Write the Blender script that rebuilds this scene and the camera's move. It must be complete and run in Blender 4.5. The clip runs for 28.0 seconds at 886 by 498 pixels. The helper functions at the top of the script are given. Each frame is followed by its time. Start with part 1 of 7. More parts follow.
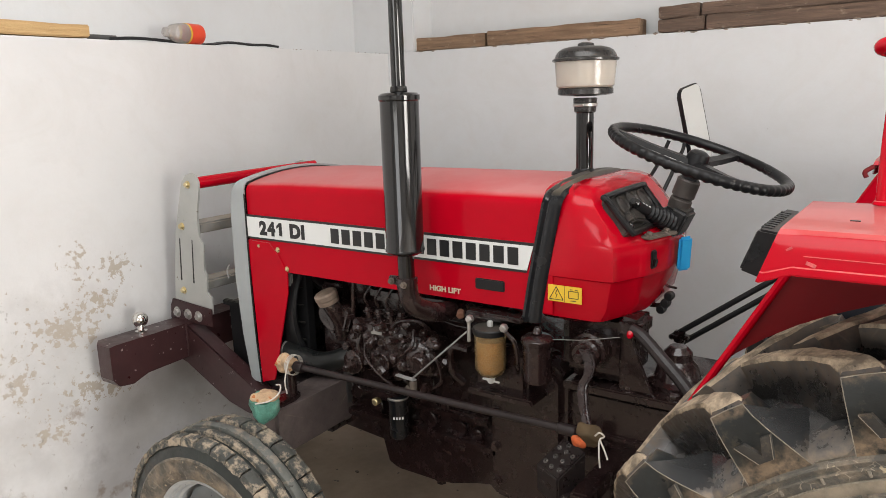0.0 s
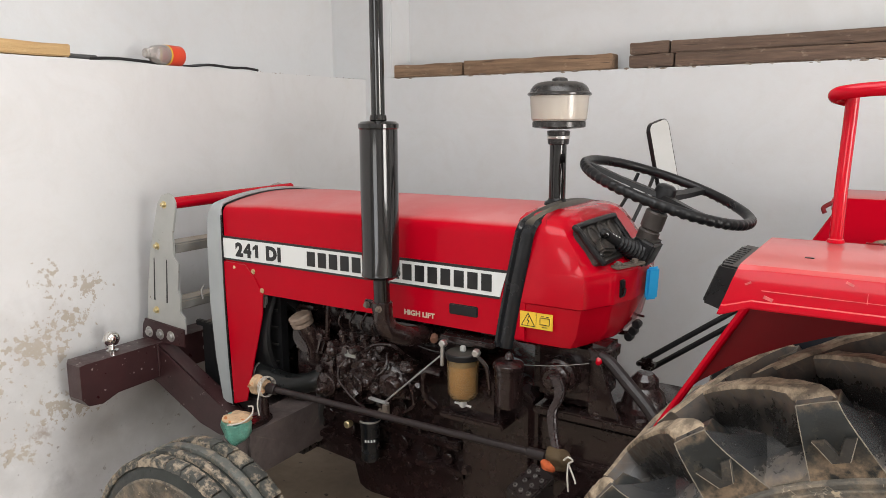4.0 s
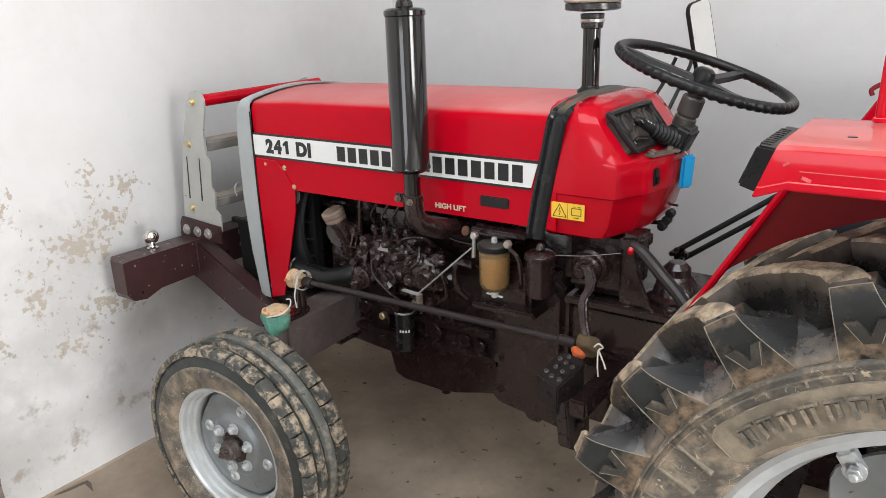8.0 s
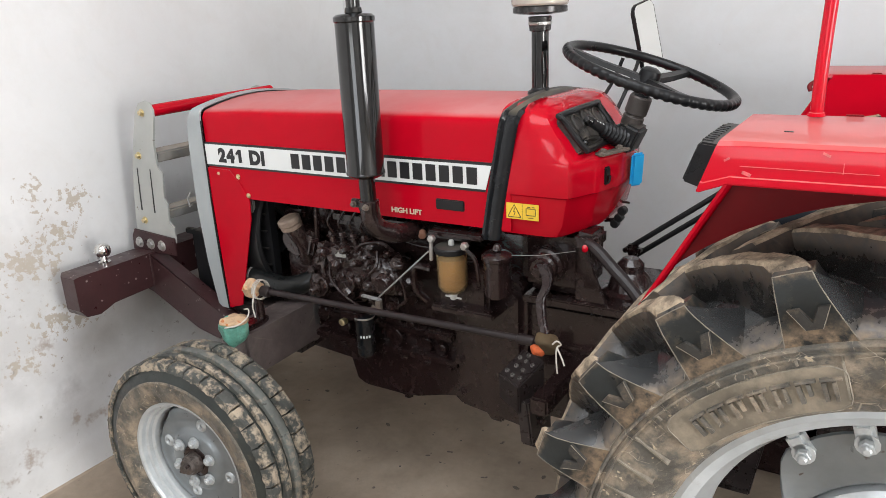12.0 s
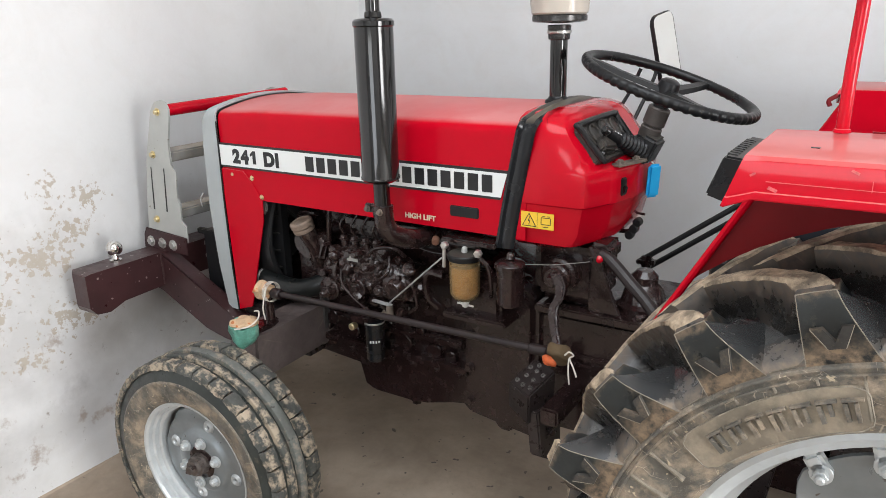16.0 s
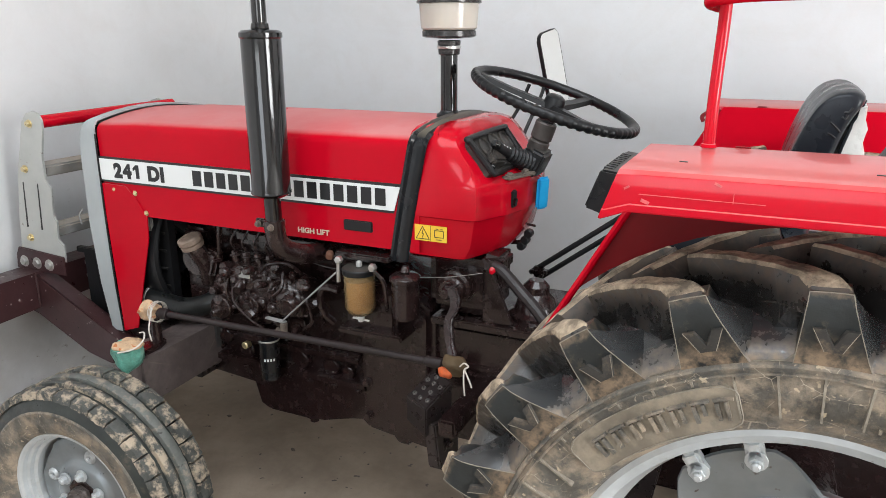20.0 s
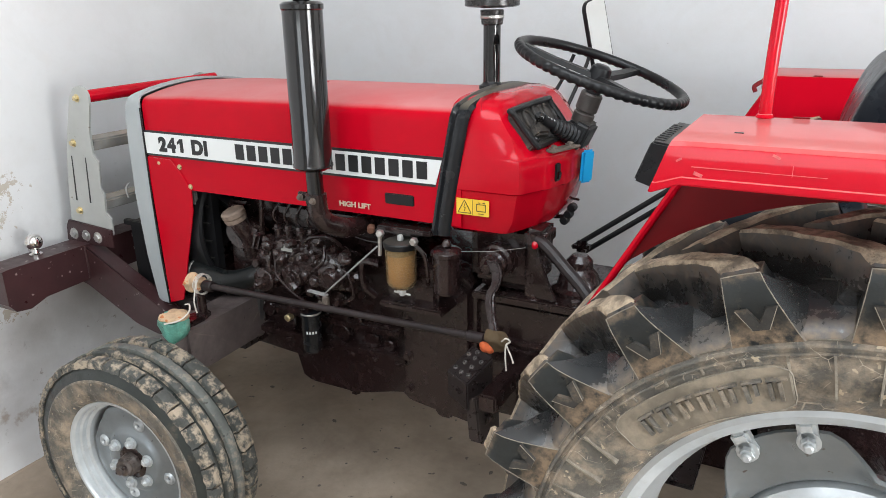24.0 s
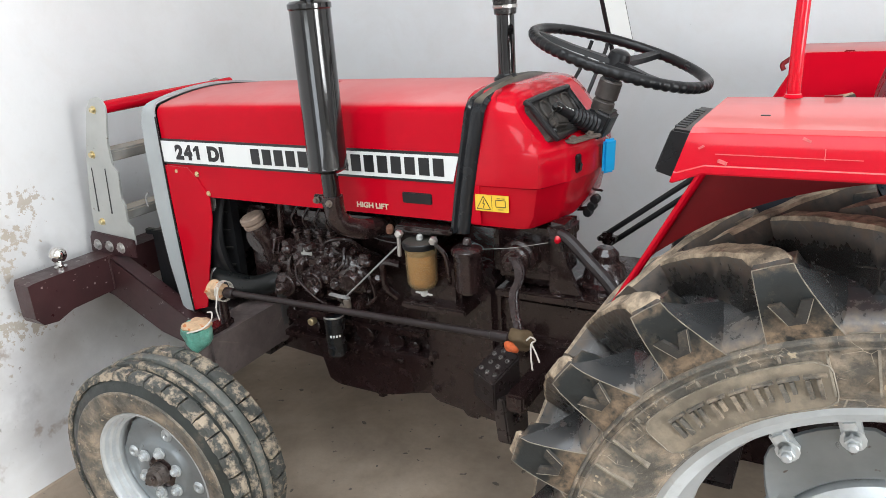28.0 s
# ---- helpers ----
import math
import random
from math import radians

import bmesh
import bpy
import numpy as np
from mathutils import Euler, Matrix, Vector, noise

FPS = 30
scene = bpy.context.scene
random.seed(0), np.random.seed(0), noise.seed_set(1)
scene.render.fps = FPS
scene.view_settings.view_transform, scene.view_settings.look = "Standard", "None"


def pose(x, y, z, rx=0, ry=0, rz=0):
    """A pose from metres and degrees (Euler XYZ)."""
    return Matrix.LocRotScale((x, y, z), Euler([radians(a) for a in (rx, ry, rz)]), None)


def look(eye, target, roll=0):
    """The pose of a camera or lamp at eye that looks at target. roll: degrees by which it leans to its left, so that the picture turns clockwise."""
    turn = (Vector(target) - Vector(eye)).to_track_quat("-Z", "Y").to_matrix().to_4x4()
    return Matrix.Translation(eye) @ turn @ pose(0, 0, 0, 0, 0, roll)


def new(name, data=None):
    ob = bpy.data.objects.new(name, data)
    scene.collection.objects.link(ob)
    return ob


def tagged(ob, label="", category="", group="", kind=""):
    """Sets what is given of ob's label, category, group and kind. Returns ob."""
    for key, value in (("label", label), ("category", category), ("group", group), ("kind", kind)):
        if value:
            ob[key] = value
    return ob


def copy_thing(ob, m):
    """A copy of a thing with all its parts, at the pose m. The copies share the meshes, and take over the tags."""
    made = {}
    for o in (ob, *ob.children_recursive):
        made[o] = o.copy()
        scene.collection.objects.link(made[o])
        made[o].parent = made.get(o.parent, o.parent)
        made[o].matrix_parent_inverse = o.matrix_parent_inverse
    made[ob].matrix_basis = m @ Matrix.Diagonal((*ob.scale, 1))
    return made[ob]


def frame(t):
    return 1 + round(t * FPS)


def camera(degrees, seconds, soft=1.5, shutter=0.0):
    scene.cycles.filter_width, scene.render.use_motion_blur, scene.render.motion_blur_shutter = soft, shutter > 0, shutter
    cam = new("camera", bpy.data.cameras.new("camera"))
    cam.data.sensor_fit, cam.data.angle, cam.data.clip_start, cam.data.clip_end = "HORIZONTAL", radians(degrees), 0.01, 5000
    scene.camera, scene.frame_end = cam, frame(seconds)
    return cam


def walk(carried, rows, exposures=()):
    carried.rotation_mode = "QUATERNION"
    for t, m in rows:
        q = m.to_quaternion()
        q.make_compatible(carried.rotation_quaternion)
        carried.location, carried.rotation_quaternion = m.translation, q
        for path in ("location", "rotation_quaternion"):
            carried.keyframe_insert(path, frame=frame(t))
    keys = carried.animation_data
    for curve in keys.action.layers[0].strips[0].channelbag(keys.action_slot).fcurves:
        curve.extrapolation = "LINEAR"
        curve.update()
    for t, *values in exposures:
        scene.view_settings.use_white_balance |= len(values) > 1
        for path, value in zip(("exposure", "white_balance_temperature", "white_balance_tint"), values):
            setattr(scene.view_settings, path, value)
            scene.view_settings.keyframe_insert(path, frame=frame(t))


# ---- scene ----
# seconds, stops, kelvin, tint
EXPOSURES = [(0, 0.06, 6800, 10), (3.5, 0.04, 6750, 10), (7, 0.20, 6500, 9), (12, 0.26, 6420, 9), (18, 0.31, 6320, 8), (24, 0.34, 6220, 7), (26.3, 0.29, 6220, 7), (28, 0.46, 6220, 7)]
cam = camera(62.89, 28.0, soft=0.5)
# seconds, eye, yaw, pitch, roll
PATH = [
    (0, 1.638, -1.850, 1.592, 34.52, -11.82, 1.69),
    (0.5, 1.634, -1.869, 1.591, 36.10, -12.64, 2.41),
    (1, 1.633, -1.886, 1.592, 38.83, -12.25, 1.89),
    (1.5, 1.635, -1.886, 1.594, 36.30, -12.28, 2.28),
    (2, 1.637, -1.892, 1.595, 35.53, -11.82, 2.29),
    (2.5, 1.645, -1.890, 1.596, 35.10, -11.29, 2.18),
    (3, 1.652, -1.887, 1.602, 32.39, -10.49, 2.02),
    (3.5, 1.649, -1.888, 1.610, 32.32, -10.31, 1.00),
    (5.5, 1.664, -1.887, 1.598, 32.05, -9.43, -1.49),
    (6, 1.663, -1.903, 1.597, 30.49, -13.54, 0.65),
    (6.5, 1.654, -1.912, 1.596, 34.78, -14.76, 0.64),
    (7, 1.645, -1.895, 1.589, 37.26, -17.35, 1.35),
    (7.5, 1.656, -1.888, 1.586, 34.44, -18.24, 1.63),
    (8, 1.655, -1.885, 1.593, 34.79, -18.08, 1.67),
    (8.5, 1.658, -1.893, 1.590, 34.89, -17.47, 1.64),
    (9, 1.665, -1.897, 1.593, 33.31, -17.50, 1.56),
    (9.5, 1.660, -1.897, 1.591, 32.97, -17.56, 1.62),
    (10, 1.662, -1.899, 1.589, 33.32, -17.46, 1.66),
    (10.5, 1.672, -1.894, 1.589, 31.80, -17.33, 1.97),
    (11, 1.677, -1.894, 1.590, 30.81, -16.82, 1.80),
    (11.5, 1.676, -1.888, 1.592, 29.85, -17.08, 2.09),
    (12, 1.667, -1.888, 1.594, 31.22, -17.90, 2.54),
    (12.5, 1.658, -1.886, 1.595, 33.18, -18.47, 2.30),
    (14.5, 1.651, -1.889, 1.597, 31.95, -17.89, 1.88),
    (15, 1.648, -1.889, 1.599, 32.67, -17.66, 2.00),
    (15.5, 1.648, -1.889, 1.597, 32.88, -17.81, 1.96),
    (16, 1.646, -1.889, 1.596, 32.14, -17.46, 1.30),
    (16.5, 1.647, -1.893, 1.597, 32.56, -17.45, 1.54),
    (17, 1.650, -1.898, 1.599, 31.57, -17.14, 1.13),
    (17.5, 1.658, -1.884, 1.599, 26.40, -16.10, -0.23),
    (18, 1.671, -1.855, 1.599, 20.43, -15.54, -0.60),
    (18.5, 1.664, -1.864, 1.602, 24.50, -16.18, -0.10),
    (19, 1.670, -1.879, 1.601, 24.11, -16.02, -0.05),
    (19.5, 1.668, -1.877, 1.598, 23.98, -16.12, -0.24),
    (20, 1.665, -1.874, 1.598, 24.53, -16.59, 0.12),
    (20.5, 1.662, -1.873, 1.596, 24.55, -16.63, 0.13),
    (22.5, 1.661, -1.868, 1.594, 24.65, -17.61, -0.27),
    (23, 1.654, -1.861, 1.595, 26.59, -18.24, 0.43),
    (23.5, 1.651, -1.858, 1.591, 27.30, -18.30, 0.77),
    (24, 1.651, -1.863, 1.593, 27.52, -18.61, 0.81),
    (24.5, 1.656, -1.867, 1.592, 27.66, -18.54, 0.88),
    (25, 1.659, -1.861, 1.592, 27.29, -18.72, 1.46),
    (25.5, 1.653, -1.870, 1.596, 30.53, -18.24, 2.05),
    (26, 1.643, -1.866, 1.591, 34.75, -18.70, 2.68),
    (26.5, 1.657, -1.848, 1.593, 27.45, -18.39, 3.45),
    (27, 1.651, -1.822, 1.591, 30.33, -19.37, 3.99),
    (27.5, 1.652, -1.805, 1.588, 29.80, -20.35, 4.54),
    (28, 1.651, -1.811, 1.589, 29.03, -19.03, 3.69),
]
walk(cam, [(t, pose(x, y, z, 90 + pitch, roll, yaw)) for t, x, y, z, yaw, pitch, roll in PATH], exposures=EXPOSURES)

# ---- light: a wide open doorway behind the tractor, daylight outside, plus added openings ----
world = bpy.data.worlds.new("world")
scene.world = world
world.use_nodes = True
wn = world.node_tree.nodes
sky = wn.new("ShaderNodeTexSky")
sky.sky_type, sky.sun_disc = "NISHITA", False
sky.sun_elevation, sky.sun_rotation = radians(40), radians(60)
world.node_tree.links.new(sky.outputs[0], wn["Background"].inputs[0])
wn["Background"].inputs[1].default_value = 0.12


def area_lamp(name, m, sx, sy, watts, colour):
    data = bpy.data.lights.new(name, "AREA")
    data.shape, data.size, data.size_y, data.energy, data.color = "RECTANGLE", sx, sy, watts, colour
    ob = new(name, data)
    ob.matrix_world = m
    return ob


DOOR_X = 7.2
area_lamp("doorway_daylight", look((DOOR_X - 0.15, -2.3, 1.32), (0, -1.0, 1.1)), 2.1, 2.5, 280, (1.0, 0.985, 0.975))
# Assumed, unseen window behind the camera, added to light the near side.
area_lamp("unseen_window_fill", look((1.5, -4.86, 2.26), (1.05, 0.4, 1.1)), 1.7, 1.25, 30, (0.98, 0.985, 1.0))
# Overhead fill lamp in an added ceiling opening that is never in view.
area_lamp("added_skylight_fill", pose(1.4, -1.7, 3.36), 2.2, 2.2, 70, (0.98, 0.99, 1.0))


# ---- materials ----
def material(name, colour, rough=0.5, metal=0.0, vary=0.12, scale=6.0, bump=0.0, bump_scale=60.0, coat=0.0, dust=0.0, dust_colour=(0.33, 0.25, 0.17), dust_scale=3.0, dust_edge=None, up_dust_sheen=0.0, chips=0.0, chip_colour=(0.3, 0.28, 0.26), chip_scale=40.0, spec=0.5, scratch=0.0, scratch_colour=(0.35, 0.29, 0.21), scratch_scale=16.0, bands=()):
    """Base colour with two scales of variation, optional settled dust, chipped spots and relief."""
    m = bpy.data.materials.new(name)
    m.use_nodes = True
    nt = m.node_tree
    n, ln = nt.nodes, nt.links
    b = n["Principled BSDF"]
    co = n.new("ShaderNodeTexCoord").outputs["Object"]
    geo = n.new("ShaderNodeNewGeometry")

    def noise_tex(sc, det=4.0, rough_=0.6, dist=0.0):
        t = n.new("ShaderNodeTexNoise")
        t.inputs["Scale"].default_value, t.inputs["Detail"].default_value, t.inputs["Roughness"].default_value, t.inputs["Distortion"].default_value = sc, det, rough_, dist
        ln.new(geo.outputs["Position"], t.inputs["Vector"])
        return t.outputs["Fac"]

    def ramp(src, lo, hi):
        r = n.new("ShaderNodeMapRange")
        r.inputs["From Min"].default_value, r.inputs["From Max"].default_value = lo, hi
        ln.new(src, r.inputs["Value"])
        return r.outputs["Result"]

    def mix(fac, a, c):
        x = n.new("ShaderNodeMix")
        x.data_type = "RGBA"
        if isinstance(fac, float):
            x.inputs[0].default_value = fac
        else:
            ln.new(fac, x.inputs[0])
        for sock, val in ((x.inputs[6], a), (x.inputs[7], c)):
            if isinstance(val, tuple):
                sock.default_value = (*val[:3], 1)
            else:
                ln.new(val, sock)
        return x.outputs[2]

    def times(a, k):
        x = n.new("ShaderNodeMath")
        x.operation = "MULTIPLY"
        ln.new(a, x.inputs[0])
        if isinstance(k, float):
            x.inputs[1].default_value = k
        else:
            ln.new(k, x.inputs[1])
        return x.outputs[0]

    dark = tuple(c * (1 - vary) for c in colour)
    light = tuple(min(1, c * (1 + vary)) for c in colour)
    col = mix(ramp(noise_tex(scale), 0.3, 0.7), dark, light)
    col = mix(times(ramp(noise_tex(scale * 9), 0.45, 0.75), vary), col, dark)
    rg = ramp(noise_tex(scale * 3), 0.3, 0.7)
    rr = n.new("ShaderNodeMapRange")
    rr.inputs["To Min"].default_value, rr.inputs["To Max"].default_value = max(0.02, rough - 0.45 * vary), min(1, rough + 0.5 * vary)
    ln.new(rg, rr.inputs["Value"])
    rsock = rr.outputs["Result"]
    if chips:
        f = ramp(noise_tex(chip_scale, 2.0), 0.72 - 0.1 * chips, 0.76 - 0.1 * chips)
        col = mix(f, col, chip_colour)
    if scratch:
        d = n.new("ShaderNodeTexVoronoi")
        d.feature = "DISTANCE_TO_EDGE"
        d.inputs["Scale"].default_value = scratch_scale
        ln.new(geo.outputs["Position"], d.inputs["Vector"])
        lines = times(times(ramp(d.outputs["Distance"], 0.020, 0.006), ramp(noise_tex(scratch_scale * 0.9), 0.5, 0.6)), float(scratch))
    fac = None
    if dust:
        fac = times(ramp(noise_tex(dust_scale, 6.0, 0.7), 0.62 - 0.3 * dust, 0.78 - 0.2 * dust if dust_edge is None else 0.62 - 0.3 * dust + dust_edge), min(1.0, 0.35 + dust * 0.6))
    for r0, r1, amp in bands:  # mud that clings at some radius of a wheel
        flat_co = n.new("ShaderNodeVectorMath")
        flat_co.operation = "MULTIPLY"
        flat_co.inputs[1].default_value = (1, 0, 1)
        size = n.new("ShaderNodeVectorMath")
        size.operation = "LENGTH"
        ln.new(co, flat_co.inputs[0]), ln.new(flat_co.outputs[0], size.inputs[0])
        add = n.new("ShaderNodeMath")
        add.operation = "MULTIPLY_ADD"
        add.inputs[1].default_value = amp
        ln.new(noise_tex(26.0, 6.0, 0.7), add.inputs[0]), ln.new(size.outputs["Value"], add.inputs[2])
        u = times(ramp(add.outputs[0], r0 + amp * 0.5, r1 + amp * 0.5), times(ramp(noise_tex(60.0), 0.3, 0.6), 0.9))
        if fac is None:
            fac = u
        else:
            x = n.new("ShaderNodeMath")
            x.operation = "MAXIMUM"
            ln.new(fac, x.inputs[0]), ln.new(u, x.inputs[1])
            fac = x.outputs[0]
    # Upward faces turn paler: settled dust, on the hood also a painted reflection.
    if up_dust_sheen:
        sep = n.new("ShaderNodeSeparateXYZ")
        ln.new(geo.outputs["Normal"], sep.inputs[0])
        u = times(times(ramp(sep.outputs["Z"], 0.62, 0.97), ramp(noise_tex(4.0, 5.0, 0.65), 0.05, 0.6)), float(up_dust_sheen))
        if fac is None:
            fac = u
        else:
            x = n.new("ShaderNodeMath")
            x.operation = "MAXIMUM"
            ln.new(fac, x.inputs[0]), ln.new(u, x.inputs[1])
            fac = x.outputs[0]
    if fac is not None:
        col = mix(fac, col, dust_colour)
        x = n.new("ShaderNodeMix")
        ln.new(fac, x.inputs[0]), ln.new(rsock, x.inputs[2])
        x.inputs[3].default_value = 0.85
        rsock = x.outputs[0]
    if scratch:
        col = mix(lines, col, scratch_colour)
    ln.new(col, b.inputs["Base Color"])
    ln.new(rsock, b.inputs["Roughness"])
    b.inputs["Metallic"].default_value = metal
    b.inputs["Coat Weight"].default_value = coat
    b.inputs["Specular IOR Level"].default_value = spec
    b.inputs["Coat Roughness"].default_value = 0.06
    if bump:
        bp = n.new("ShaderNodeBump")
        bp.inputs["Strength"].default_value, bp.inputs["Distance"].default_value = bump, 0.004
        ln.new(noise_tex(bump_scale, 5.0), bp.inputs["Height"])
        ln.new(bp.outputs[0], b.inputs["Normal"])
    return m


def plaster(name, colour, stain):
    """Whitewashed plaster with damp, flaked spots and broad grey patches low down on it."""
    m = material(name, colour, rough=0.9, vary=0.04, scale=1.6, bump=0.25, bump_scale=35)
    n, ln = m.node_tree.nodes, m.node_tree.links
    b = n["Principled BSDF"]
    base = b.inputs["Base Color"].links[0].from_socket
    geo = n.new("ShaderNodeNewGeometry").outputs["Position"]

    def tex(sc, lo, hi, det=8.0, dist=0.0):
        t = n.new("ShaderNodeTexNoise")
        t.inputs["Scale"].default_value, t.inputs["Detail"].default_value, t.inputs["Roughness"].default_value, t.inputs["Distortion"].default_value = sc, det, 0.68, dist
        r = n.new("ShaderNodeMapRange")
        r.inputs["From Min"].default_value, r.inputs["From Max"].default_value = lo, hi
        ln.new(geo, t.inputs["Vector"]), ln.new(t.outputs["Fac"], r.inputs["Value"])
        return r.outputs["Result"]

    def mul(a, c):
        x = n.new("ShaderNodeMath")
        x.operation = "MULTIPLY"
        ln.new(a, x.inputs[0]), ln.new(c, x.inputs[1])
        return x.outputs[0]

    sep = n.new("ShaderNodeSeparateXYZ")
    ln.new(geo, sep.inputs[0])
    band = n.new("ShaderNodeMapRange")
    band.inputs["From Min"].default_value, band.inputs["From Max"].default_value = 1.15, 0.8
    ln.new(sep.outputs["Z"], band.inputs["Value"])
    low = n.new("ShaderNodeMapRange")
    low.inputs["From Min"].default_value, low.inputs["From Max"].default_value = 0.75, 0.35
    ln.new(sep.outputs["Z"], low.inputs["Value"])
    def patches(spots):
        last = None
        for y, z, ry, rz in spots:
            a, c, d, e = n.new("ShaderNodeVectorMath"), n.new("ShaderNodeVectorMath"), n.new("ShaderNodeVectorMath"), n.new("ShaderNodeMath")
            a.operation, c.operation, d.operation, e.operation = "SUBTRACT", "MULTIPLY", "LENGTH", "MINIMUM"
            a.inputs[1].default_value, c.inputs[1].default_value = (0, y, z), (0, 1 / ry, 1 / rz)
            ln.new(geo, a.inputs[0]), ln.new(a.outputs[0], c.inputs[0]), ln.new(c.outputs[0], d.inputs[0]), ln.new(d.outputs["Value"], e.inputs[0])
            e.inputs[1].default_value = 2.6
            if last is not None:
                ln.new(last, e.inputs[1])
            last = e.outputs[0]
        return last

    def torn(spots, sc, k, lo, hi):
        t = n.new("ShaderNodeTexNoise")
        t.inputs["Scale"].default_value, t.inputs["Detail"].default_value, t.inputs["Roughness"].default_value = sc, 8.0, 0.62
        x = n.new("ShaderNodeMath")
        x.operation = "MULTIPLY_ADD"
        x.inputs[1].default_value = -k
        r = n.new("ShaderNodeMapRange")
        r.inputs["From Min"].default_value, r.inputs["From Max"].default_value = lo, hi
        ln.new(geo, t.inputs["Vector"]), ln.new(patches(spots), x.inputs[0]), ln.new(t.outputs["Fac"], x.inputs[2]), ln.new(x.outputs[0], r.inputs["Value"])
        return r.outputs["Result"]

    flakes = torn(((-0.576, 1.082, 0.04, 0.055), (-0.45, 1.03, 0.07, 0.05), (-0.655, 0.854, 0.12, 0.085), (-0.815, 0.72, 0.055, 0.085), (-1.08, 0.86, 0.08, 0.09), (-1.06, 0.745, 0.07, 0.035), (-0.869, 1.06, 0.04, 0.04), (-0.51, 0.93, 0.08, 0.055), (-1.05, 0.56, 0.05, 0.03), (-0.97, 0.60, 0.04, 0.03), (-0.72, 0.51, 0.09, 0.05), (-0.55, 0.62, 0.14, 0.06), (-1.6, 0.9, 0.4, 0.12)), 44.0, 0.13, 0.43, 0.46)
    rust = torn(((-0.86, 0.12, 0.035, 0.03), (-0.78, 0.17, 0.045, 0.055), (-0.596, 0.234, 0.03, 0.03), (-1.0, 0.124, 0.04, 0.025), (-0.65, 0.55, 0.05, 0.03), (-0.9, 0.33, 0.06, 0.03), (-0.50, 0.20, 0.08, 0.03)), 34.0, 0.26, 0.28, 0.50)
    # broad soft patches that turn the low wall greyer
    grey_patches = torn(((-0.85, 0.42, 0.16, 0.06), (-0.45, 0.42, 0.16, 0.16), (-0.70, 0.22, 0.25, 0.07), (-1.0, 0.36, 0.14, 0.06), (-0.62, 0.80, 0.22, 0.16), (-1.05, 0.20, 0.22, 0.14), (-0.80, 0.58, 0.28, 0.12), (-0.30, 0.62, 0.18, 0.22)), 6.0, 0.24, 0.12, 0.5)
    specks = mul(mul(tex(30.0, 0.62, 0.66), tex(3.1, 0.44, 0.54)), band.outputs["Result"])
    smudge = mul(mul(tex(5.0, 0.50, 0.72), tex(1.9, 0.42, 0.6)), low.outputs["Result"])
    out = base
    for fac, c, k in ((smudge, (0.30, 0.29, 0.29), stain * 0.7), (grey_patches, (0.47, 0.465, 0.46), stain * 0.8), (flakes, (0.405, 0.35, 0.28), stain * 0.95), (rust, (0.30, 0.235, 0.19), stain * 0.85), (specks, (0.26, 0.235, 0.21), stain), (tex(1.1, 0.5, 0.75), (0.55, 0.55, 0.56), 0.25), (mul(tex(42.0, 0.70, 0.72), tex(2.3, 0.42, 0.5)), (0.33, 0.31, 0.30), 0.6 if stain < 0.5 else 0.0), (tex(9.0, 0.60, 0.78), (0.56, 0.555, 0.55), 0.35), (tex(3.4, 0.46, 0.66, 6.0, 1.2), (0.54, 0.52, 0.49), 0.22), (tex(17.0, 0.52, 0.72), (0.57, 0.56, 0.545), 0.22)):
        x = n.new("ShaderNodeMix")
        x.data_type = "RGBA"
        y = n.new("ShaderNodeMath")
        y.operation = "MULTIPLY"
        y.inputs[1].default_value = k
        ln.new(fac, y.inputs[0]), ln.new(y.outputs[0], x.inputs[0]), ln.new(out, x.inputs[6])
        x.inputs[7].default_value = (*c, 1)
        out = x.outputs[2]
    ln.new(out, b.inputs["Base Color"])
    return m


def timber(name, colour, dark, pale, along):
    """Sawn wood: long grain along x or y, dark checks, and pale bruises."""
    m = bpy.data.materials.new(name)
    m.use_nodes = True
    n, ln = m.node_tree.nodes, m.node_tree.links
    b = n["Principled BSDF"]
    geo = n.new("ShaderNodeNewGeometry").outputs["Position"]

    def grain(sc, stretch, lo, hi):
        mp = n.new("ShaderNodeMapping")
        mp.inputs["Scale"].default_value = [sc / stretch if k == along else sc for k in range(3)]
        t, r = n.new("ShaderNodeTexNoise"), n.new("ShaderNodeMapRange")
        t.inputs["Scale"].default_value, t.inputs["Detail"].default_value, t.inputs["Roughness"].default_value = 1.0, 6.0, 0.65
        r.inputs["From Min"].default_value, r.inputs["From Max"].default_value = lo, hi
        ln.new(geo, mp.inputs["Vector"]), ln.new(mp.outputs[0], t.inputs["Vector"]), ln.new(t.outputs["Fac"], r.inputs["Value"])
        return r.outputs["Result"]

    col = None
    for fac, c in ((grain(60, 14, 0.35, 0.68), dark), (grain(140, 30, 0.60, 0.66), tuple(v * 0.45 for v in dark)), (grain(30, 1.5, 0.60, 0.72), pale), (grain(7, 2, 0.45, 0.8), dark)):
        x = n.new("ShaderNodeMix")
        x.data_type = "RGBA"
        ln.new(fac, x.inputs[0])
        if col is None:
            x.inputs[6].default_value = (*colour, 1)
        else:
            ln.new(col, x.inputs[6])
        x.inputs[7].default_value = (*c, 1)
        col = x.outputs[2]
    ln.new(col, b.inputs["Base Color"])
    b.inputs["Roughness"].default_value = 0.8
    bp = n.new("ShaderNodeBump")
    bp.inputs["Strength"].default_value, bp.inputs["Distance"].default_value = 0.7, 0.004
    ln.new(grain(90, 16, 0.3, 0.7), bp.inputs["Height"]), ln.new(bp.outputs[0], b.inputs["Normal"])
    return m


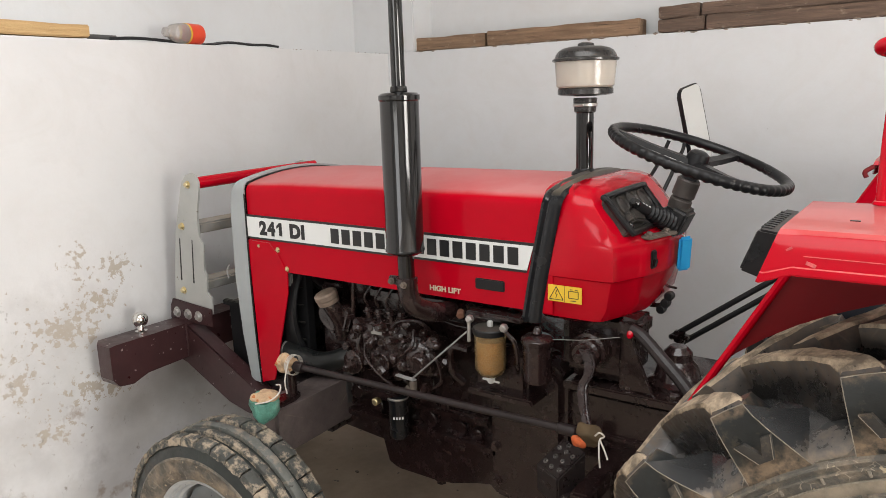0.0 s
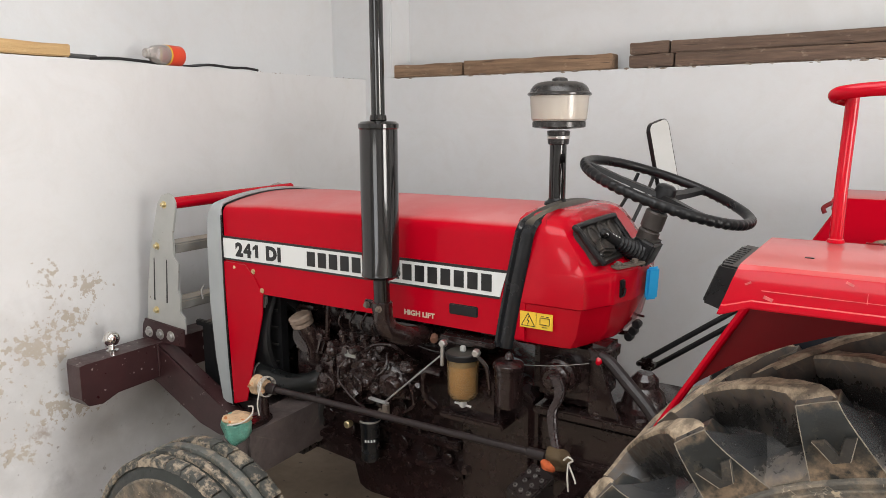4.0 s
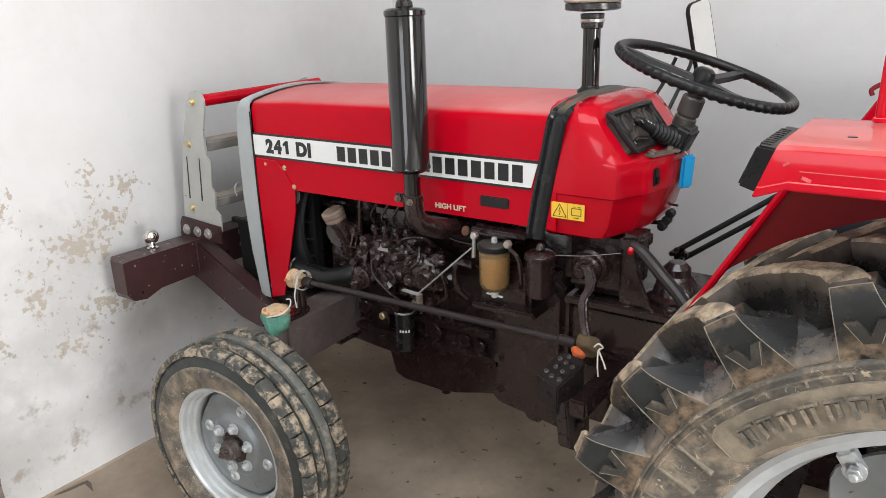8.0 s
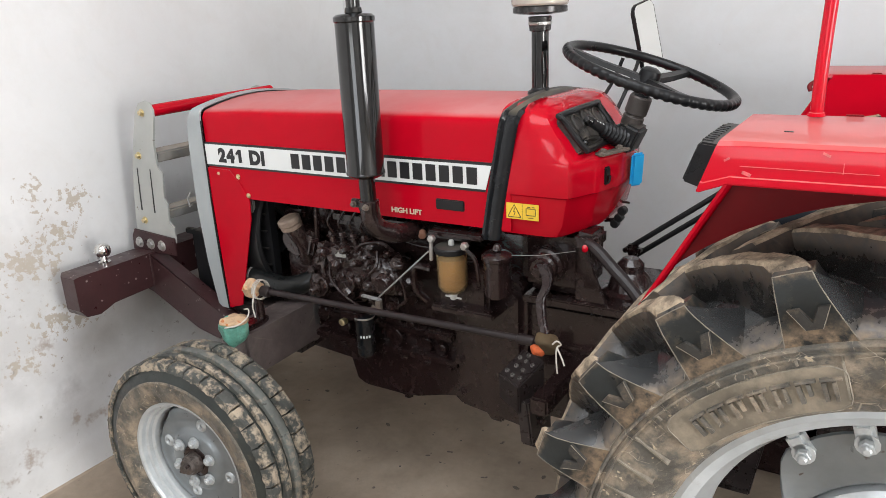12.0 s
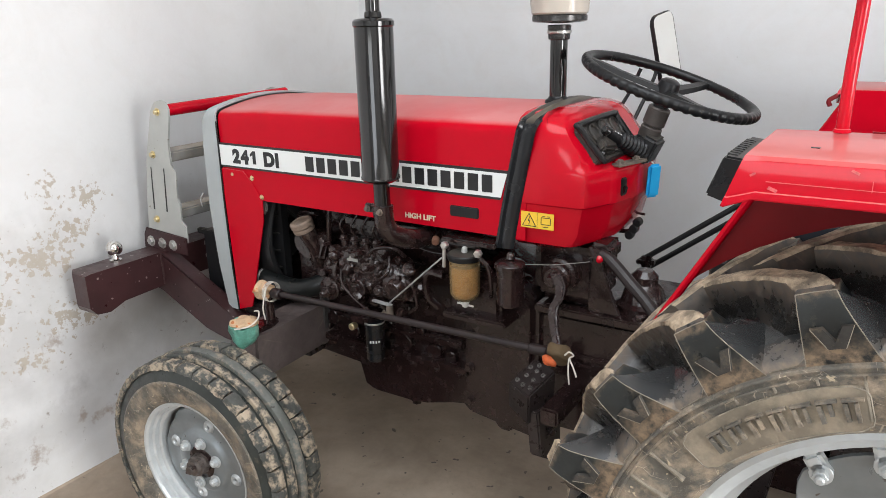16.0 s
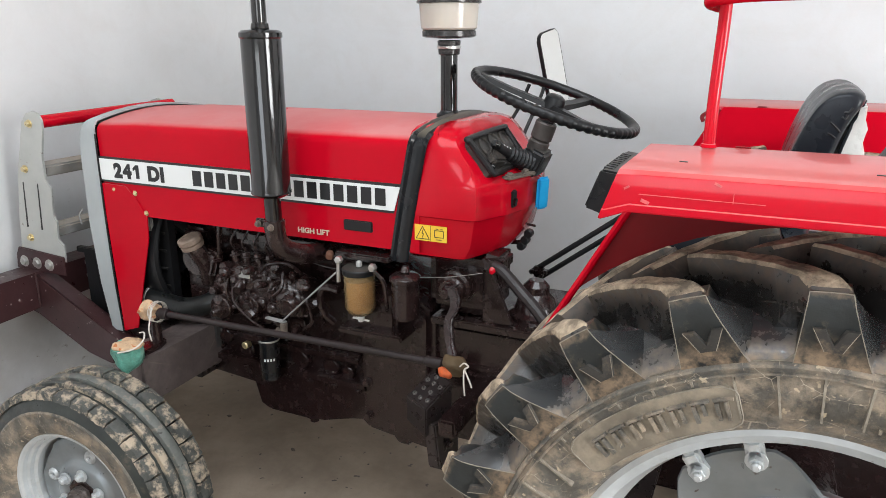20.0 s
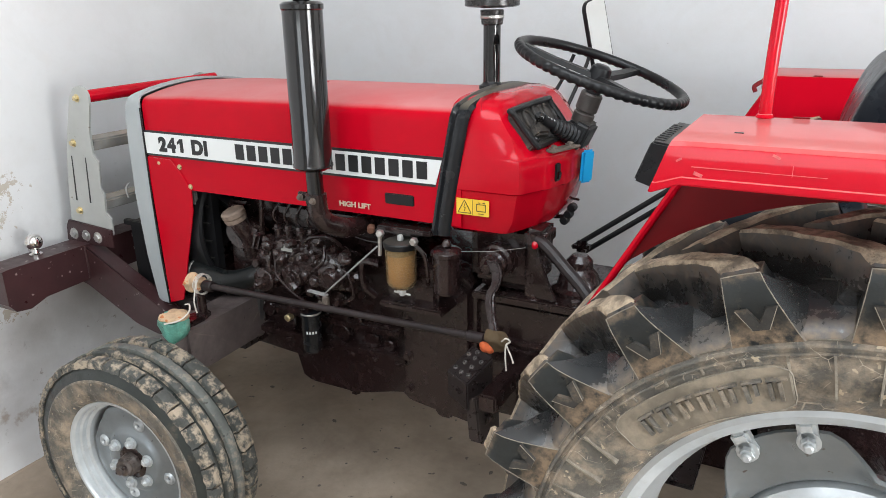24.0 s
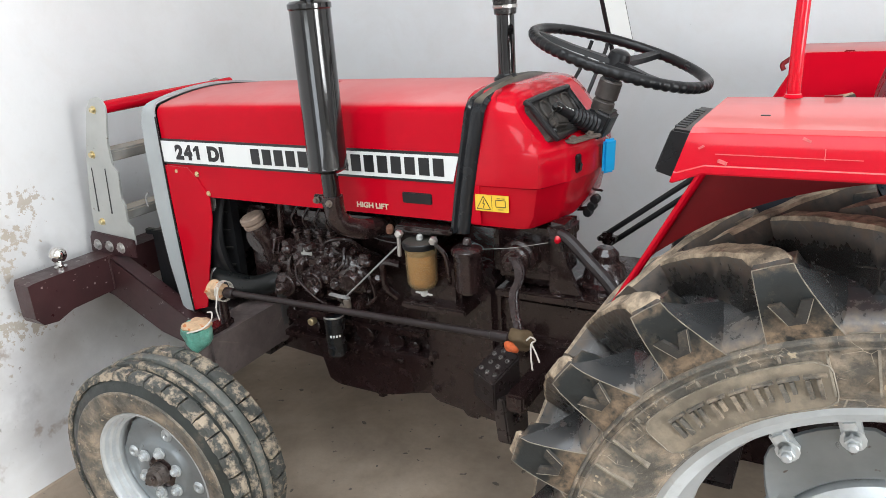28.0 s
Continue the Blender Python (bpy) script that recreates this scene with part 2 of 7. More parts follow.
# Pale pink top tone: dust, with the wall's grazing reflection mixed into the colour.
RED = material("red_paint", (0.47, 0.0022, 0.0135), rough=0.15, vary=0.05, coat=0.05, spec=0.07, up_dust_sheen=0.58, dust_colour=(0.62, 0.34, 0.325))
RED_FENDER = material("glossy_dusty_red_paint", (0.47, 0.0022, 0.0135), rough=0.2, vary=0.05, coat=0.36, spec=0.07, up_dust_sheen=0.40, dust_colour=(0.50, 0.325, 0.285))
RED_CLEAN = material("clean_red_paint", (0.47, 0.0022, 0.0135), rough=0.13, vary=0.05, coat=0.12, spec=0.2)
DUSTY_STEEL = material("dusty_brown_steel", (0.15, 0.122, 0.10), rough=0.6, metal=0.2, vary=0.35, scale=30, bump=0.3, bump_scale=80)
DASH_DUST = material("dusty_dash_plastic", (0.035, 0.031, 0.028), rough=0.5, vary=0.3, scale=20, bump=0.15, dust=0.4, dust_colour=(0.16, 0.13, 0.105), dust_scale=22)
SCUFF = material("scratched_red_paint", (0.57, 0.10, 0.10), rough=0.6, vary=0.4, scale=120)
# Darker copy of the red: shade under the fender put into the colour.
RED_SHADE = material("shaded_red_paint", (0.15, 0.002, 0.004), rough=0.45, vary=0.15, spec=0.2)
BLACK_GLOSS = material("black_enamel", (0.008, 0.0075, 0.0075), rough=0.09, vary=0.12, coat=0.35, spec=0.4)
ENGINE = material("dark_engine_paint", (0.0185, 0.0095, 0.0092), rough=0.23, vary=0.22, scale=12, bump=0.16, bump_scale=24, coat=0.25, spec=0.45)
ENGINE_DUSTY = material("dusty_engine_paint", (0.0260, 0.0140, 0.0130), rough=0.18, vary=0.35, scale=16, bump=0.5, bump_scale=50, coat=0.4, dust=0.08, dust_colour=(0.085, 0.058, 0.049), dust_scale=12, up_dust_sheen=0.12)
MAROON = material("maroon_frame_paint", (0.042, 0.017, 0.018), rough=0.36, vary=0.2, scale=9, bump=0.12, chips=0.35, chip_colour=(0.30, 0.27, 0.25), chip_scale=34)
RUBBER = material("dusty_rubber", (0.020, 0.024, 0.022), rough=0.4, vary=0.3, scale=9, bump=0.15, bump_scale=90, dust=0.18, dust_colour=(0.21, 0.16, 0.115), dust_scale=14)
# Lighter and glossier than the lug rubber, on carcass and fillets.
RUBBER_REAR = material("glossy_dark_rubber", (0.032, 0.033, 0.034), spec=0.9, rough=0.22, vary=0.12, scale=7, bump=0.03, bump_scale=60, dust=0.10, dust_colour=(0.22, 0.165, 0.115), dust_scale=13, bands=((0.550, 0.522, 0.07),))
RUBBER_GAP = material("black_groove_rubber", (0.022, 0.0205, 0.0195), spec=0.6, rough=0.22, vary=0.3, scale=9, bump=0.06, bump_scale=60, dust=0.16, dust_colour=(0.10, 0.075, 0.055), dust_scale=9, scratch=0.12, scratch_colour=(0.25, 0.21, 0.17), scratch_scale=12, bands=((0.600, 0.634, 0.075),))
RUBBER_MUD = material("muddy_rubber", (0.062, 0.064, 0.058), rough=0.8, vary=0.4, scale=12, bump=0.9, bump_scale=60, dust=0.5, dust_edge=0.12, dust_colour=(0.50, 0.405, 0.295), dust_scale=26, chips=0.6, chip_colour=(0.030, 0.029, 0.026), chip_scale=30)
RUBBER_STRAP = material("dusty_black_strap", (0.012, 0.013, 0.015), rough=0.22, vary=0.2, coat=0.15, spec=0.3, up_dust_sheen=0.6, dust_colour=(0.17, 0.14, 0.095))
RUBBER_PLAIN = material("black_rubber", (0.010, 0.010, 0.011), rough=0.34, vary=0.2, bump=0.1, spec=0.3)
RUBBER_LUG = material("slate_rubber", (0.020, 0.0225, 0.0225), rough=0.42, vary=0.35, scale=9, bump=0.2, bump_scale=100, spec=0.35, dust=0.2, dust_colour=(0.25, 0.178, 0.115), dust_scale=15, bands=((0.616, 0.637, 0.05), (0.562, 0.522, 0.085)))
CHEVRON = material("dusty_raised_rubber", (0.040, 0.037, 0.033), rough=0.7, vary=0.35, scale=20, bump=0.2, spec=0.3, dust=0.35, dust_colour=(0.21, 0.155, 0.105), dust_scale=24)
LUG_TOP = material("crumbed_mud_rubber", (0.17, 0.135, 0.10), rough=0.9, vary=0.35, scale=14, bump=1.0, bump_scale=110, spec=0.2, dust=0.7, dust_colour=(0.58, 0.455, 0.32), dust_scale=26, chips=0.6, chip_colour=(0.06, 0.05, 0.04), chip_scale=50)
MOULD_EDGE = material("pale_worn_rubber_edge", (0.24, 0.21, 0.165), rough=0.7, vary=0.4, scale=40, dust=0.5, dust_colour=(0.10, 0.08, 0.06), dust_scale=22)
RUBBER_DUSTY = material("grey_dusty_rubber", (0.115, 0.12, 0.11), rough=0.6, vary=0.3, scale=12, bump=0.5, bump_scale=60, dust=0.34, dust_edge=0.12, dust_colour=(0.40, 0.325, 0.24), dust_scale=22, chips=0.5, chip_colour=(0.05, 0.05, 0.045), chip_scale=34)
SIDEWALL = material("dusty_sidewall", (0.10, 0.092, 0.078), rough=0.5, vary=0.45, scale=14, bump=0.6, bump_scale=80, dust=0.56, dust_colour=(0.42, 0.33, 0.235), dust_scale=16, chips=0.4, chip_colour=(0.40, 0.33, 0.23), chip_scale=60, scratch=0.6, scratch_colour=(0.50, 0.43, 0.33), scratch_scale=30)
SIDEWALL_PALE = material("pale_dusty_sidewall", (0.19, 0.160, 0.12), rough=0.8, vary=0.25, scale=14, bump=0.3, bump_scale=80, dust=0.6, dust_colour=(0.33, 0.27, 0.195), dust_scale=14)
SILVER_DARK = material("silver_grey_paint", (0.22, 0.24, 0.25), rough=0.34, metal=0.45, vary=0.15, scale=9, dust=0.14, dust_colour=(0.20, 0.18, 0.155), dust_scale=12, chips=0.08, chip_colour=(0.10, 0.08, 0.07))
LINK_PAINT = material("worn_dark_link_paint", (0.017, 0.0115, 0.0115), rough=0.42, vary=0.25, scale=14, bump=0.1, spec=0.35, dust=0.08, dust_colour=(0.075, 0.057, 0.046))
GREY_BAR = material("dusty_grey_bar", (0.24, 0.235, 0.225), rough=0.6, vary=0.2, scale=14, dust=0.2, up_dust_sheen=0.5)
GREY_DARK = material("dark_grey_metal", (0.10, 0.10, 0.10), rough=0.45, metal=0.5, vary=0.2)
HOSE = material("black_hose_rubber", (0.010, 0.011, 0.011), rough=0.3, vary=0.2, spec=0.3, dust=0.05)
DUST_CAP = material("dusty_tan_cap", (0.23, 0.17, 0.13), rough=0.8, vary=0.35, scale=35, bump=0.6, bump_scale=80, dust=0.3, dust_colour=(0.08, 0.06, 0.05), dust_scale=35)
FILTER_BLACK = material("black_filter_paint", (0.012, 0.014, 0.017), rough=0.25, vary=0.2)
LAMP_BLACK = material("black_lamp_plastic", (0.007, 0.007, 0.008), rough=0.32, vary=0.2, spec=0.3, up_dust_sheen=0.5, dust_colour=(0.12, 0.11, 0.10))
AXLE_PAINT = material("dusty_axle_paint", (0.105, 0.084, 0.080), rough=0.4, vary=0.3, scale=14, bump=0.15, dust=0.3, dust_colour=(0.20, 0.17, 0.15), dust_scale=8, scratch=0.3, scratch_scale=9)
SLEEVE = material("dusty_brown_sleeve", (0.062, 0.052, 0.047), rough=0.42, metal=0.2, vary=0.3, scale=30, dust=0.2, dust_colour=(0.14, 0.115, 0.095), dust_scale=30)
HUB_GREASE = material("greasy_dusty_hub", (0.10, 0.083, 0.075), rough=0.4, metal=0.4, vary=0.5, scale=30, bump=0.3, dust=0.3, dust_colour=(0.16, 0.11, 0.08), dust_scale=20)
STEP_PAINT = material("worn_step_paint", (0.022, 0.016, 0.0155), rough=0.33, vary=0.3, scale=14, bump=0.15, chips=0.12, chip_colour=(0.16, 0.14, 0.13), chip_scale=60)
GRIP = material("worn_grip_steel", (0.19, 0.175, 0.165), rough=0.35, metal=0.5, vary=0.4, scale=60)
FUEL_IN = material("murky_amber_fuel", (0.50, 0.30, 0.11), rough=0.3, vary=0.3, scale=14)
BLOCK_GREY = material("weathered_grey_rubber", (0.19, 0.165, 0.145), rough=0.85, vary=0.4, scale=14, bump=0.8, bump_scale=30, dust=0.4, dust_colour=(0.34, 0.29, 0.24), dust_scale=12)
RUST = material("rusty_metal", (0.22, 0.11, 0.06), rough=0.8, vary=0.35, scale=20, bump=0.4)
CONCRETE_DARK = material("broken_concrete", (0.12, 0.10, 0.08), rough=0.95, vary=0.3, scale=20, bump=0.5)
SILVER = material("silver_paint", (0.52, 0.545, 0.555), rough=0.34, metal=0.4, vary=0.14, scale=12, bump=0.08, dust=0.14, dust_colour=(0.33, 0.30, 0.25), dust_scale=10, chips=0.05, chip_colour=(0.14, 0.12, 0.10))
GREY_PAINT = material("grey_paint", (0.36, 0.385, 0.39), rough=0.45, vary=0.08, dust=0.1, dust_colour=(0.3, 0.28, 0.25))
PLATE = material("pale_grey_plate", (0.43, 0.435, 0.415), rough=0.42, metal=0.25, vary=0.1, bump=0.04, chips=0.15, chip_colour=(0.25, 0.22, 0.19))
LID_GREY = material("dark_grey_lid_paint", (0.045, 0.043, 0.042), rough=0.25, metal=0.5, vary=0.25, scale=20, up_dust_sheen=0.3, dust_colour=(0.2, 0.18, 0.16))
STEEL = material("bright_steel", (0.5, 0.49, 0.47), rough=0.38, metal=0.8, vary=0.2, scale=30)
ZINC = material("pale_zinc_plating", (0.42, 0.42, 0.42), rough=0.4, metal=0.5, vary=0.25, scale=40)
CHROME = material("chrome", (0.75, 0.74, 0.72), rough=0.06, metal=1.0, vary=0.04)
BRASS = material("yellow_zinc", (0.62, 0.52, 0.30), rough=0.3, metal=0.8, vary=0.15)
WHITE = material("white_vinyl", (0.74, 0.75, 0.74), rough=0.4, vary=0.02)
BLACK_VINYL = material("black_vinyl", (0.01, 0.01, 0.011), rough=0.4, vary=0.1)
YELLOW = material("yellow_sticker", (0.78, 0.50, 0.04), rough=0.4, vary=0.05)
PLASTIC = material("black_plastic", (0.012, 0.012, 0.013), rough=0.38, vary=0.2, bump=0.1, spec=0.3, up_dust_sheen=0.35, dust_colour=(0.14, 0.125, 0.10))
LEATHER = material("black_leatherette", (0.010, 0.012, 0.016), rough=0.3, vary=0.2, bump=0.1, bump_scale=120, spec=0.25)
BLUE = material("blue_plastic", (0.02, 0.36, 0.72), rough=0.35, vary=0.04)
CLOTH_ORANGE = material("faded_orange_cloth", (0.52, 0.36, 0.22), rough=0.9, vary=0.4, scale=40, bump=0.9, bump_scale=70, dust=0.35, dust_colour=(0.26, 0.15, 0.07), dust_scale=40, chips=1.0, chip_colour=(0.55, 0.16, 0.04), chip_scale=40)
CLOTH_GREEN = material("green_plastic_sheet", (0.10, 0.275, 0.215), rough=0.4, vary=0.45, scale=30, bump=1.0, bump_scale=40, dust=0.25, dust_colour=(0.28, 0.28, 0.23), dust_scale=25)
CLOTH_WHITE = material("white_cord", (0.6, 0.56, 0.5), rough=0.9, vary=0.15, bump=0.4, bump_scale=200)
RAG_DARK = material("brown_greasy_rag", (0.07, 0.045, 0.02), rough=0.8, vary=0.3, bump=0.5)
RAG_RED = material("orange_red_rag", (0.52, 0.10, 0.025), rough=0.8, vary=0.4, scale=50, bump=0.7, chips=0.8, chip_colour=(0.16, 0.05, 0.02), chip_scale=70)
WOOD = timber("weathered_timber", (0.30, 0.19, 0.115), (0.15, 0.09, 0.055), (0.40, 0.30, 0.21), 0)
WOOD_DARK = timber("dark_weathered_timber", (0.185, 0.120, 0.085), (0.085, 0.055, 0.04), (0.33, 0.25, 0.19), 0)
WOOD_PALE = timber("pale_new_timber", (0.60, 0.41, 0.20), (0.46, 0.29, 0.13), (0.66, 0.5, 0.3), 1)
CONCRETE = material("dusty_concrete", (0.30, 0.238, 0.18), rough=0.85, vary=0.3, scale=3.2, bump=0.5, bump_scale=40, dust=0.35, dust_colour=(0.36, 0.295, 0.23), dust_scale=3.5, chips=0.3, chip_colour=(0.12, 0.095, 0.08), chip_scale=22)
WALL = plaster("whitewashed_plaster", (0.655, 0.655, 0.655), 0.9)
WALL_BARE = material("limewashed_concrete", (0.76, 0.75, 0.73), rough=0.95, vary=0.15, scale=2, bump=0.3)
WALL_PLAIN = plaster("plain_plaster", (0.62, 0.63, 0.64), 0.10)
BEIGE = material("cream_plastic", (0.62, 0.52, 0.38), rough=0.35, vary=0.1)
CRUMB = material("mortar_crumb", (0.27, 0.21, 0.165), rough=0.95, vary=0.45, scale=30)
RED_LABEL = material("red_label", (0.72, 0.06, 0.02), rough=0.4, vary=0.2)
SHEET = material("clear_dusty_film", (0.66, 0.65, 0.62), rough=0.3, vary=0.2, bump=0.7, bump_scale=25)


def glassy(name, colour, rough, mix=0.8):
    m = bpy.data.materials.new(name)
    m.use_nodes = True
    b = m.node_tree.nodes["Principled BSDF"]
    b.inputs["Base Color"].default_value = (*colour, 1)
    b.inputs["Roughness"].default_value, b.inputs["Transmission Weight"].default_value, b.inputs["IOR"].default_value = rough, mix, 1.45
    return m


FUEL = glassy("amber_fuel_bowl", (0.86, 0.66, 0.36), 0.08, 0.85)
CLEAR = glassy("clear_plastic", (0.85, 0.8, 0.76), 0.1, 0.75)
CUP = glassy("cream_dust_cup", (0.86, 0.80, 0.72), 0.15, 0.6)
MIRROR = material("mirror_glass", (0.86, 0.87, 0.84), rough=0.05, metal=1.0, vary=0.03)


# ---- mesh helpers ----
def part(name, bm, mat, parent=None, label="", smooth=35):
    me = bpy.data.meshes.new(name)
    bmesh.ops.recalc_face_normals(bm, faces=bm.faces)
    bm.to_mesh(me)
    bm.free()
    me.materials.append(mat)
    if smooth:
        me.polygons.foreach_set("use_smooth", [True] * len(me.polygons))
        me.set_sharp_from_angle(angle=radians(smooth))
    ob = new(name, me)
    if parent:
        ob.parent = parent
    if label:
        ob["label"] = label
    return ob


def place(ob, m):
    ob.matrix_basis = m
    return ob


def bevel(bm, geom, w, seg=2):
    if w:
        bmesh.ops.bevel(bm, geom=geom, offset=w, segments=seg, affect="EDGES", clamp_overlap=True)


def box(bm, c, size, rot=(0, 0, 0), w=0.004, seg=2):
    m = pose(*c, *rot) @ Matrix.Diagonal((*size, 1))
    r = bmesh.ops.create_cube(bm, size=1, matrix=m)
    bevel(bm, list({e for v in r["verts"] for e in v.link_edges}), min(w, 0.45 * min(size)), seg)
    return bm


def B(c, size, rot=(0, 0, 0), w=0.004, seg=2):
    return box(bmesh.new(), c, size, rot, w, seg)


def basis(p0, p1):
    z = (Vector(p1) - Vector(p0)).normalized()
    q = z.to_track_quat("Z", "Y")
    return q.to_matrix()


def lathe(bm, prof, m=Matrix(), seg=24, full=True, close=True):
    """Turns (radius, height) pairs round the local z axis of m."""
    rings = []
    for r, h in prof:
        if r < 1e-6:
            rings.append([bm.verts.new(m @ Vector((0, 0, h)))])
        else:
            rings.append([bm.verts.new(m @ Vector((r * math.cos(2 * math.pi * k / seg), r * math.sin(2 * math.pi * k / seg), h))) for k in range(seg)])
    for a, b in zip(rings, rings[1:]):
        for k in range(seg):
            j = (k + 1) % seg
            q = [a[k % len(a)], a[j % len(a)], b[j % len(b)], b[k % len(b)]]
            q = list(dict.fromkeys(q))
            if len(q) > 2:
                bm.faces.new(q)
    return bm


def cyl(bm, p0, p1, r, r1=None, seg=16, w=0.003):
    r1 = r if r1 is None else r1
    m = Matrix.Translation(p0) @ basis(p0, p1).to_4x4()
    h = (Vector(p1) - Vector(p0)).length
    w = min(w, r * 0.4, r1 * 0.4, h * 0.3)
    return lathe(bm, [(0, 0), (r - w, 0), (r, w), (r1, h - w), (r1 - w, h), (0, h)], m, seg)


def C(p0, p1, r, r1=None, seg=16, w=0.003):
    return cyl(bmesh.new(), p0, p1, r, r1, seg, w)


def smooth_path(pts, n=6):
    """A rounded line through the points (Catmull-Rom)."""
    P = [Vector(p) for p in pts]
    P = [P[0] * 2 - P[1]] + P + [P[-1] * 2 - P[-2]]
    out = []
    for i in range(1, len(P) - 2):
        a, b, c, d = P[i - 1 : i + 3]
        for k in range(n):
            t = k / n
            out.append(0.5 * (2 * b + (c - a) * t + (2 * a - 5 * b + 4 * c - d) * t * t + (3 * b - a - 3 * c + d) * t**3))
    out.append(P[-2])
    return out


def tube(bm, pts, r, seg=10, n=6, r_end=None):
    line = smooth_path(pts, n) if n else [Vector(p) for p in pts]
    rings, up = [], None
    for i, p in enumerate(line):
        d = (line[min(i + 1, len(line) - 1)] - line[max(i - 1, 0)]).normalized()
        if up is None:
            up = d.orthogonal().normalized()
        up = (up - d * up.dot(d)).normalized()
        s = d.cross(up)
        rr = r if r_end is None else r + (r_end - r) * i / (len(line) - 1)
        rings.append([bm.verts.new(p + rr * (math.cos(2 * math.pi * k / seg) * up + math.sin(2 * math.pi * k / seg) * s)) for k in range(seg)])
    for a, b in zip(rings, rings[1:]):
        for k in range(seg):
            bm.faces.new([a[k], a[(k + 1) % seg], b[(k + 1) % seg], b[k]])
    bm.faces.new(rings[0]), bm.faces.new(rings[-1])
    return bm


def Tb(pts, r, seg=10, n=6, r_end=None):
    return tube(bmesh.new(), pts, r, seg, n, r_end)


def prism(bm, poly, axis, a, b, w=0.0, seg=2):
    """A plane outline pushed from a to b along an axis; outline in the other two axes, in order."""
    def v(p, h):
        q = list(p)
        q.insert(axis, h)
        return bm.verts.new(q)
    lo, hi = [v(p, a) for p in poly], [v(p, b) for p in poly]
    fs = [bm.faces.new(lo), bm.faces.new(hi)]
    for k in range(len(poly)):
        j = (k + 1) % len(poly)
        fs.append(bm.faces.new([lo[k], lo[j], hi[j], hi[k]]))
    if w:
        bevel(bm, list({e for f in fs for e in f.edges}), w, seg)
    return bm


def Pr(poly, axis, a, b, w=0.0, seg=2):
    return prism(bmesh.new(), poly, axis, a, b, w, seg)


def loft(bm, rings, cap=True):
    R_ = [[bm.verts.new(p) for p in ring] for ring in rings]
    for a, b in zip(R_, R_[1:]):
        for k in range(len(a)):
            j = (k + 1) % len(a)
            bm.faces.new([a[k], a[j], b[j], b[k]])
    if cap:
        bm.faces.new(R_[0]), bm.faces.new(R_[-1])
    return bm


def sheet(name, bm, mat, parent, thick=0.003, label="", smooth=35):
    """A thin shell with real thickness."""
    bmesh.ops.recalc_face_normals(bm, faces=bm.faces)
    bmesh.ops.solidify(bm, geom=list(bm.faces), thickness=thick)
    return part(name, bm, mat, parent, label, smooth)


def roughen(bm, amount, scale):
    for v in bm.verts:
        v.co += noise.noise_vector(v.co * scale) * amount
    return bm


def ball(bm, c, r, sub=2, squash=(1, 1, 1)):
    bmesh.ops.create_icosphere(bm, subdivisions=sub, radius=r, matrix=Matrix.Translation(c) @ Matrix.Diagonal((*squash, 1)))
    return bm


def bolt(bm, p, d, r=0.009, h=0.008):
    """A hexagon head with a washer, standing along d."""
    d = Vector(d).normalized()
    p = Vector(p)
    cyl(bm, p, p + d * 0.002, r * 1.5, seg=12, w=0.0005)
    cyl(bm, p + d * 0.002, p + d * (0.002 + h), r, seg=6, w=0.001)
    return bm


def thing(name, label, category, group="", kind=""):
    return tagged(new(name), label, category, group, kind)


def structure(name, bm, mat, label, category):
    return tagged(part(name, bm, mat, None, "", 0), label, category, "", "structure")


# ---- the shed ----
WX, WY, LEDGE = -0.779, 1.172, 1.82
structure("floor", B((3.1, -1.6, -0.06), (9.2, 7.2, 0.12), w=0), CONCRETE, "dusty brown concrete floor with cracks and scuffs", "floor")
structure("wall_front_low", B((WX - 0.17, -1.7, LEDGE / 2), (0.34, 6.8, LEDGE), w=0.006), WALL, "whitewashed plaster wall with damp flaking patches", "wall")
structure("wall_side_low", B((3.2925, WY + 0.16, LEDGE / 2), (8.155, 0.32, LEDGE), w=0.006), WALL_PLAIN, "pale grey whitewashed plaster wall with a ledge", "wall")
structure("wall_front_high", B((-1.07, -1.7, LEDGE + 0.75), (0.14, 6.8, 1.5), w=0), WALL_PLAIN, "set-back whitewashed wall above the ledge", "wall")
structure("wall_side_high", B((3.3, WY + 0.24, LEDGE + 0.75), (8.14, 0.16, 1.5), w=0), WALL_PLAIN, "set-back pale wall above the ledge", "wall")
structure("corner_column", B((-0.81, WY + 0.112, LEDGE + 0.75), (0.40, 0.22, 1.5), w=0.006), WALL_PLAIN, "plastered corner column standing on the ledge", "column")
# Near wall, out of view, split round the added window opening.
structure("wall_near_low", B((3.14, -5.0, 0.8), (8.52, 0.2, 1.6), w=0), WALL_PLAIN, "plain whitewashed out-of-view wall below an added window opening", "wall")
structure("wall_near_high", B((3.14, -5.0, 3.11), (8.52, 0.2, 0.42), w=0), WALL_PLAIN, "plain whitewashed out-of-view strip above an added window opening", "wall")
structure("wall_near_side", B((-0.25, -5.0, 2.25), (1.74, 0.2, 1.3), w=0), WALL_PLAIN, "plain whitewashed out-of-view wall beside an added window opening", "wall")
structure("wall_near_pier", B((4.9, -5.0, 2.25), (5.0, 0.2, 1.3), w=0), WALL_PLAIN, "plain whitewashed out-of-view wall beside an added window opening", "wall")
structure("wall_rear_pier", B((7.3, -4.2, 1.66), (0.2, 1.6, 3.32), w=0), WALL_PLAIN, "plain plastered pier beside the doorway", "wall")
structure("wall_rear_jamb", B((7.3, -0.02, 1.66), (0.2, 2.36, 3.32), w=0), WALL_PLAIN, "plain plastered wall beside the doorway", "wall")
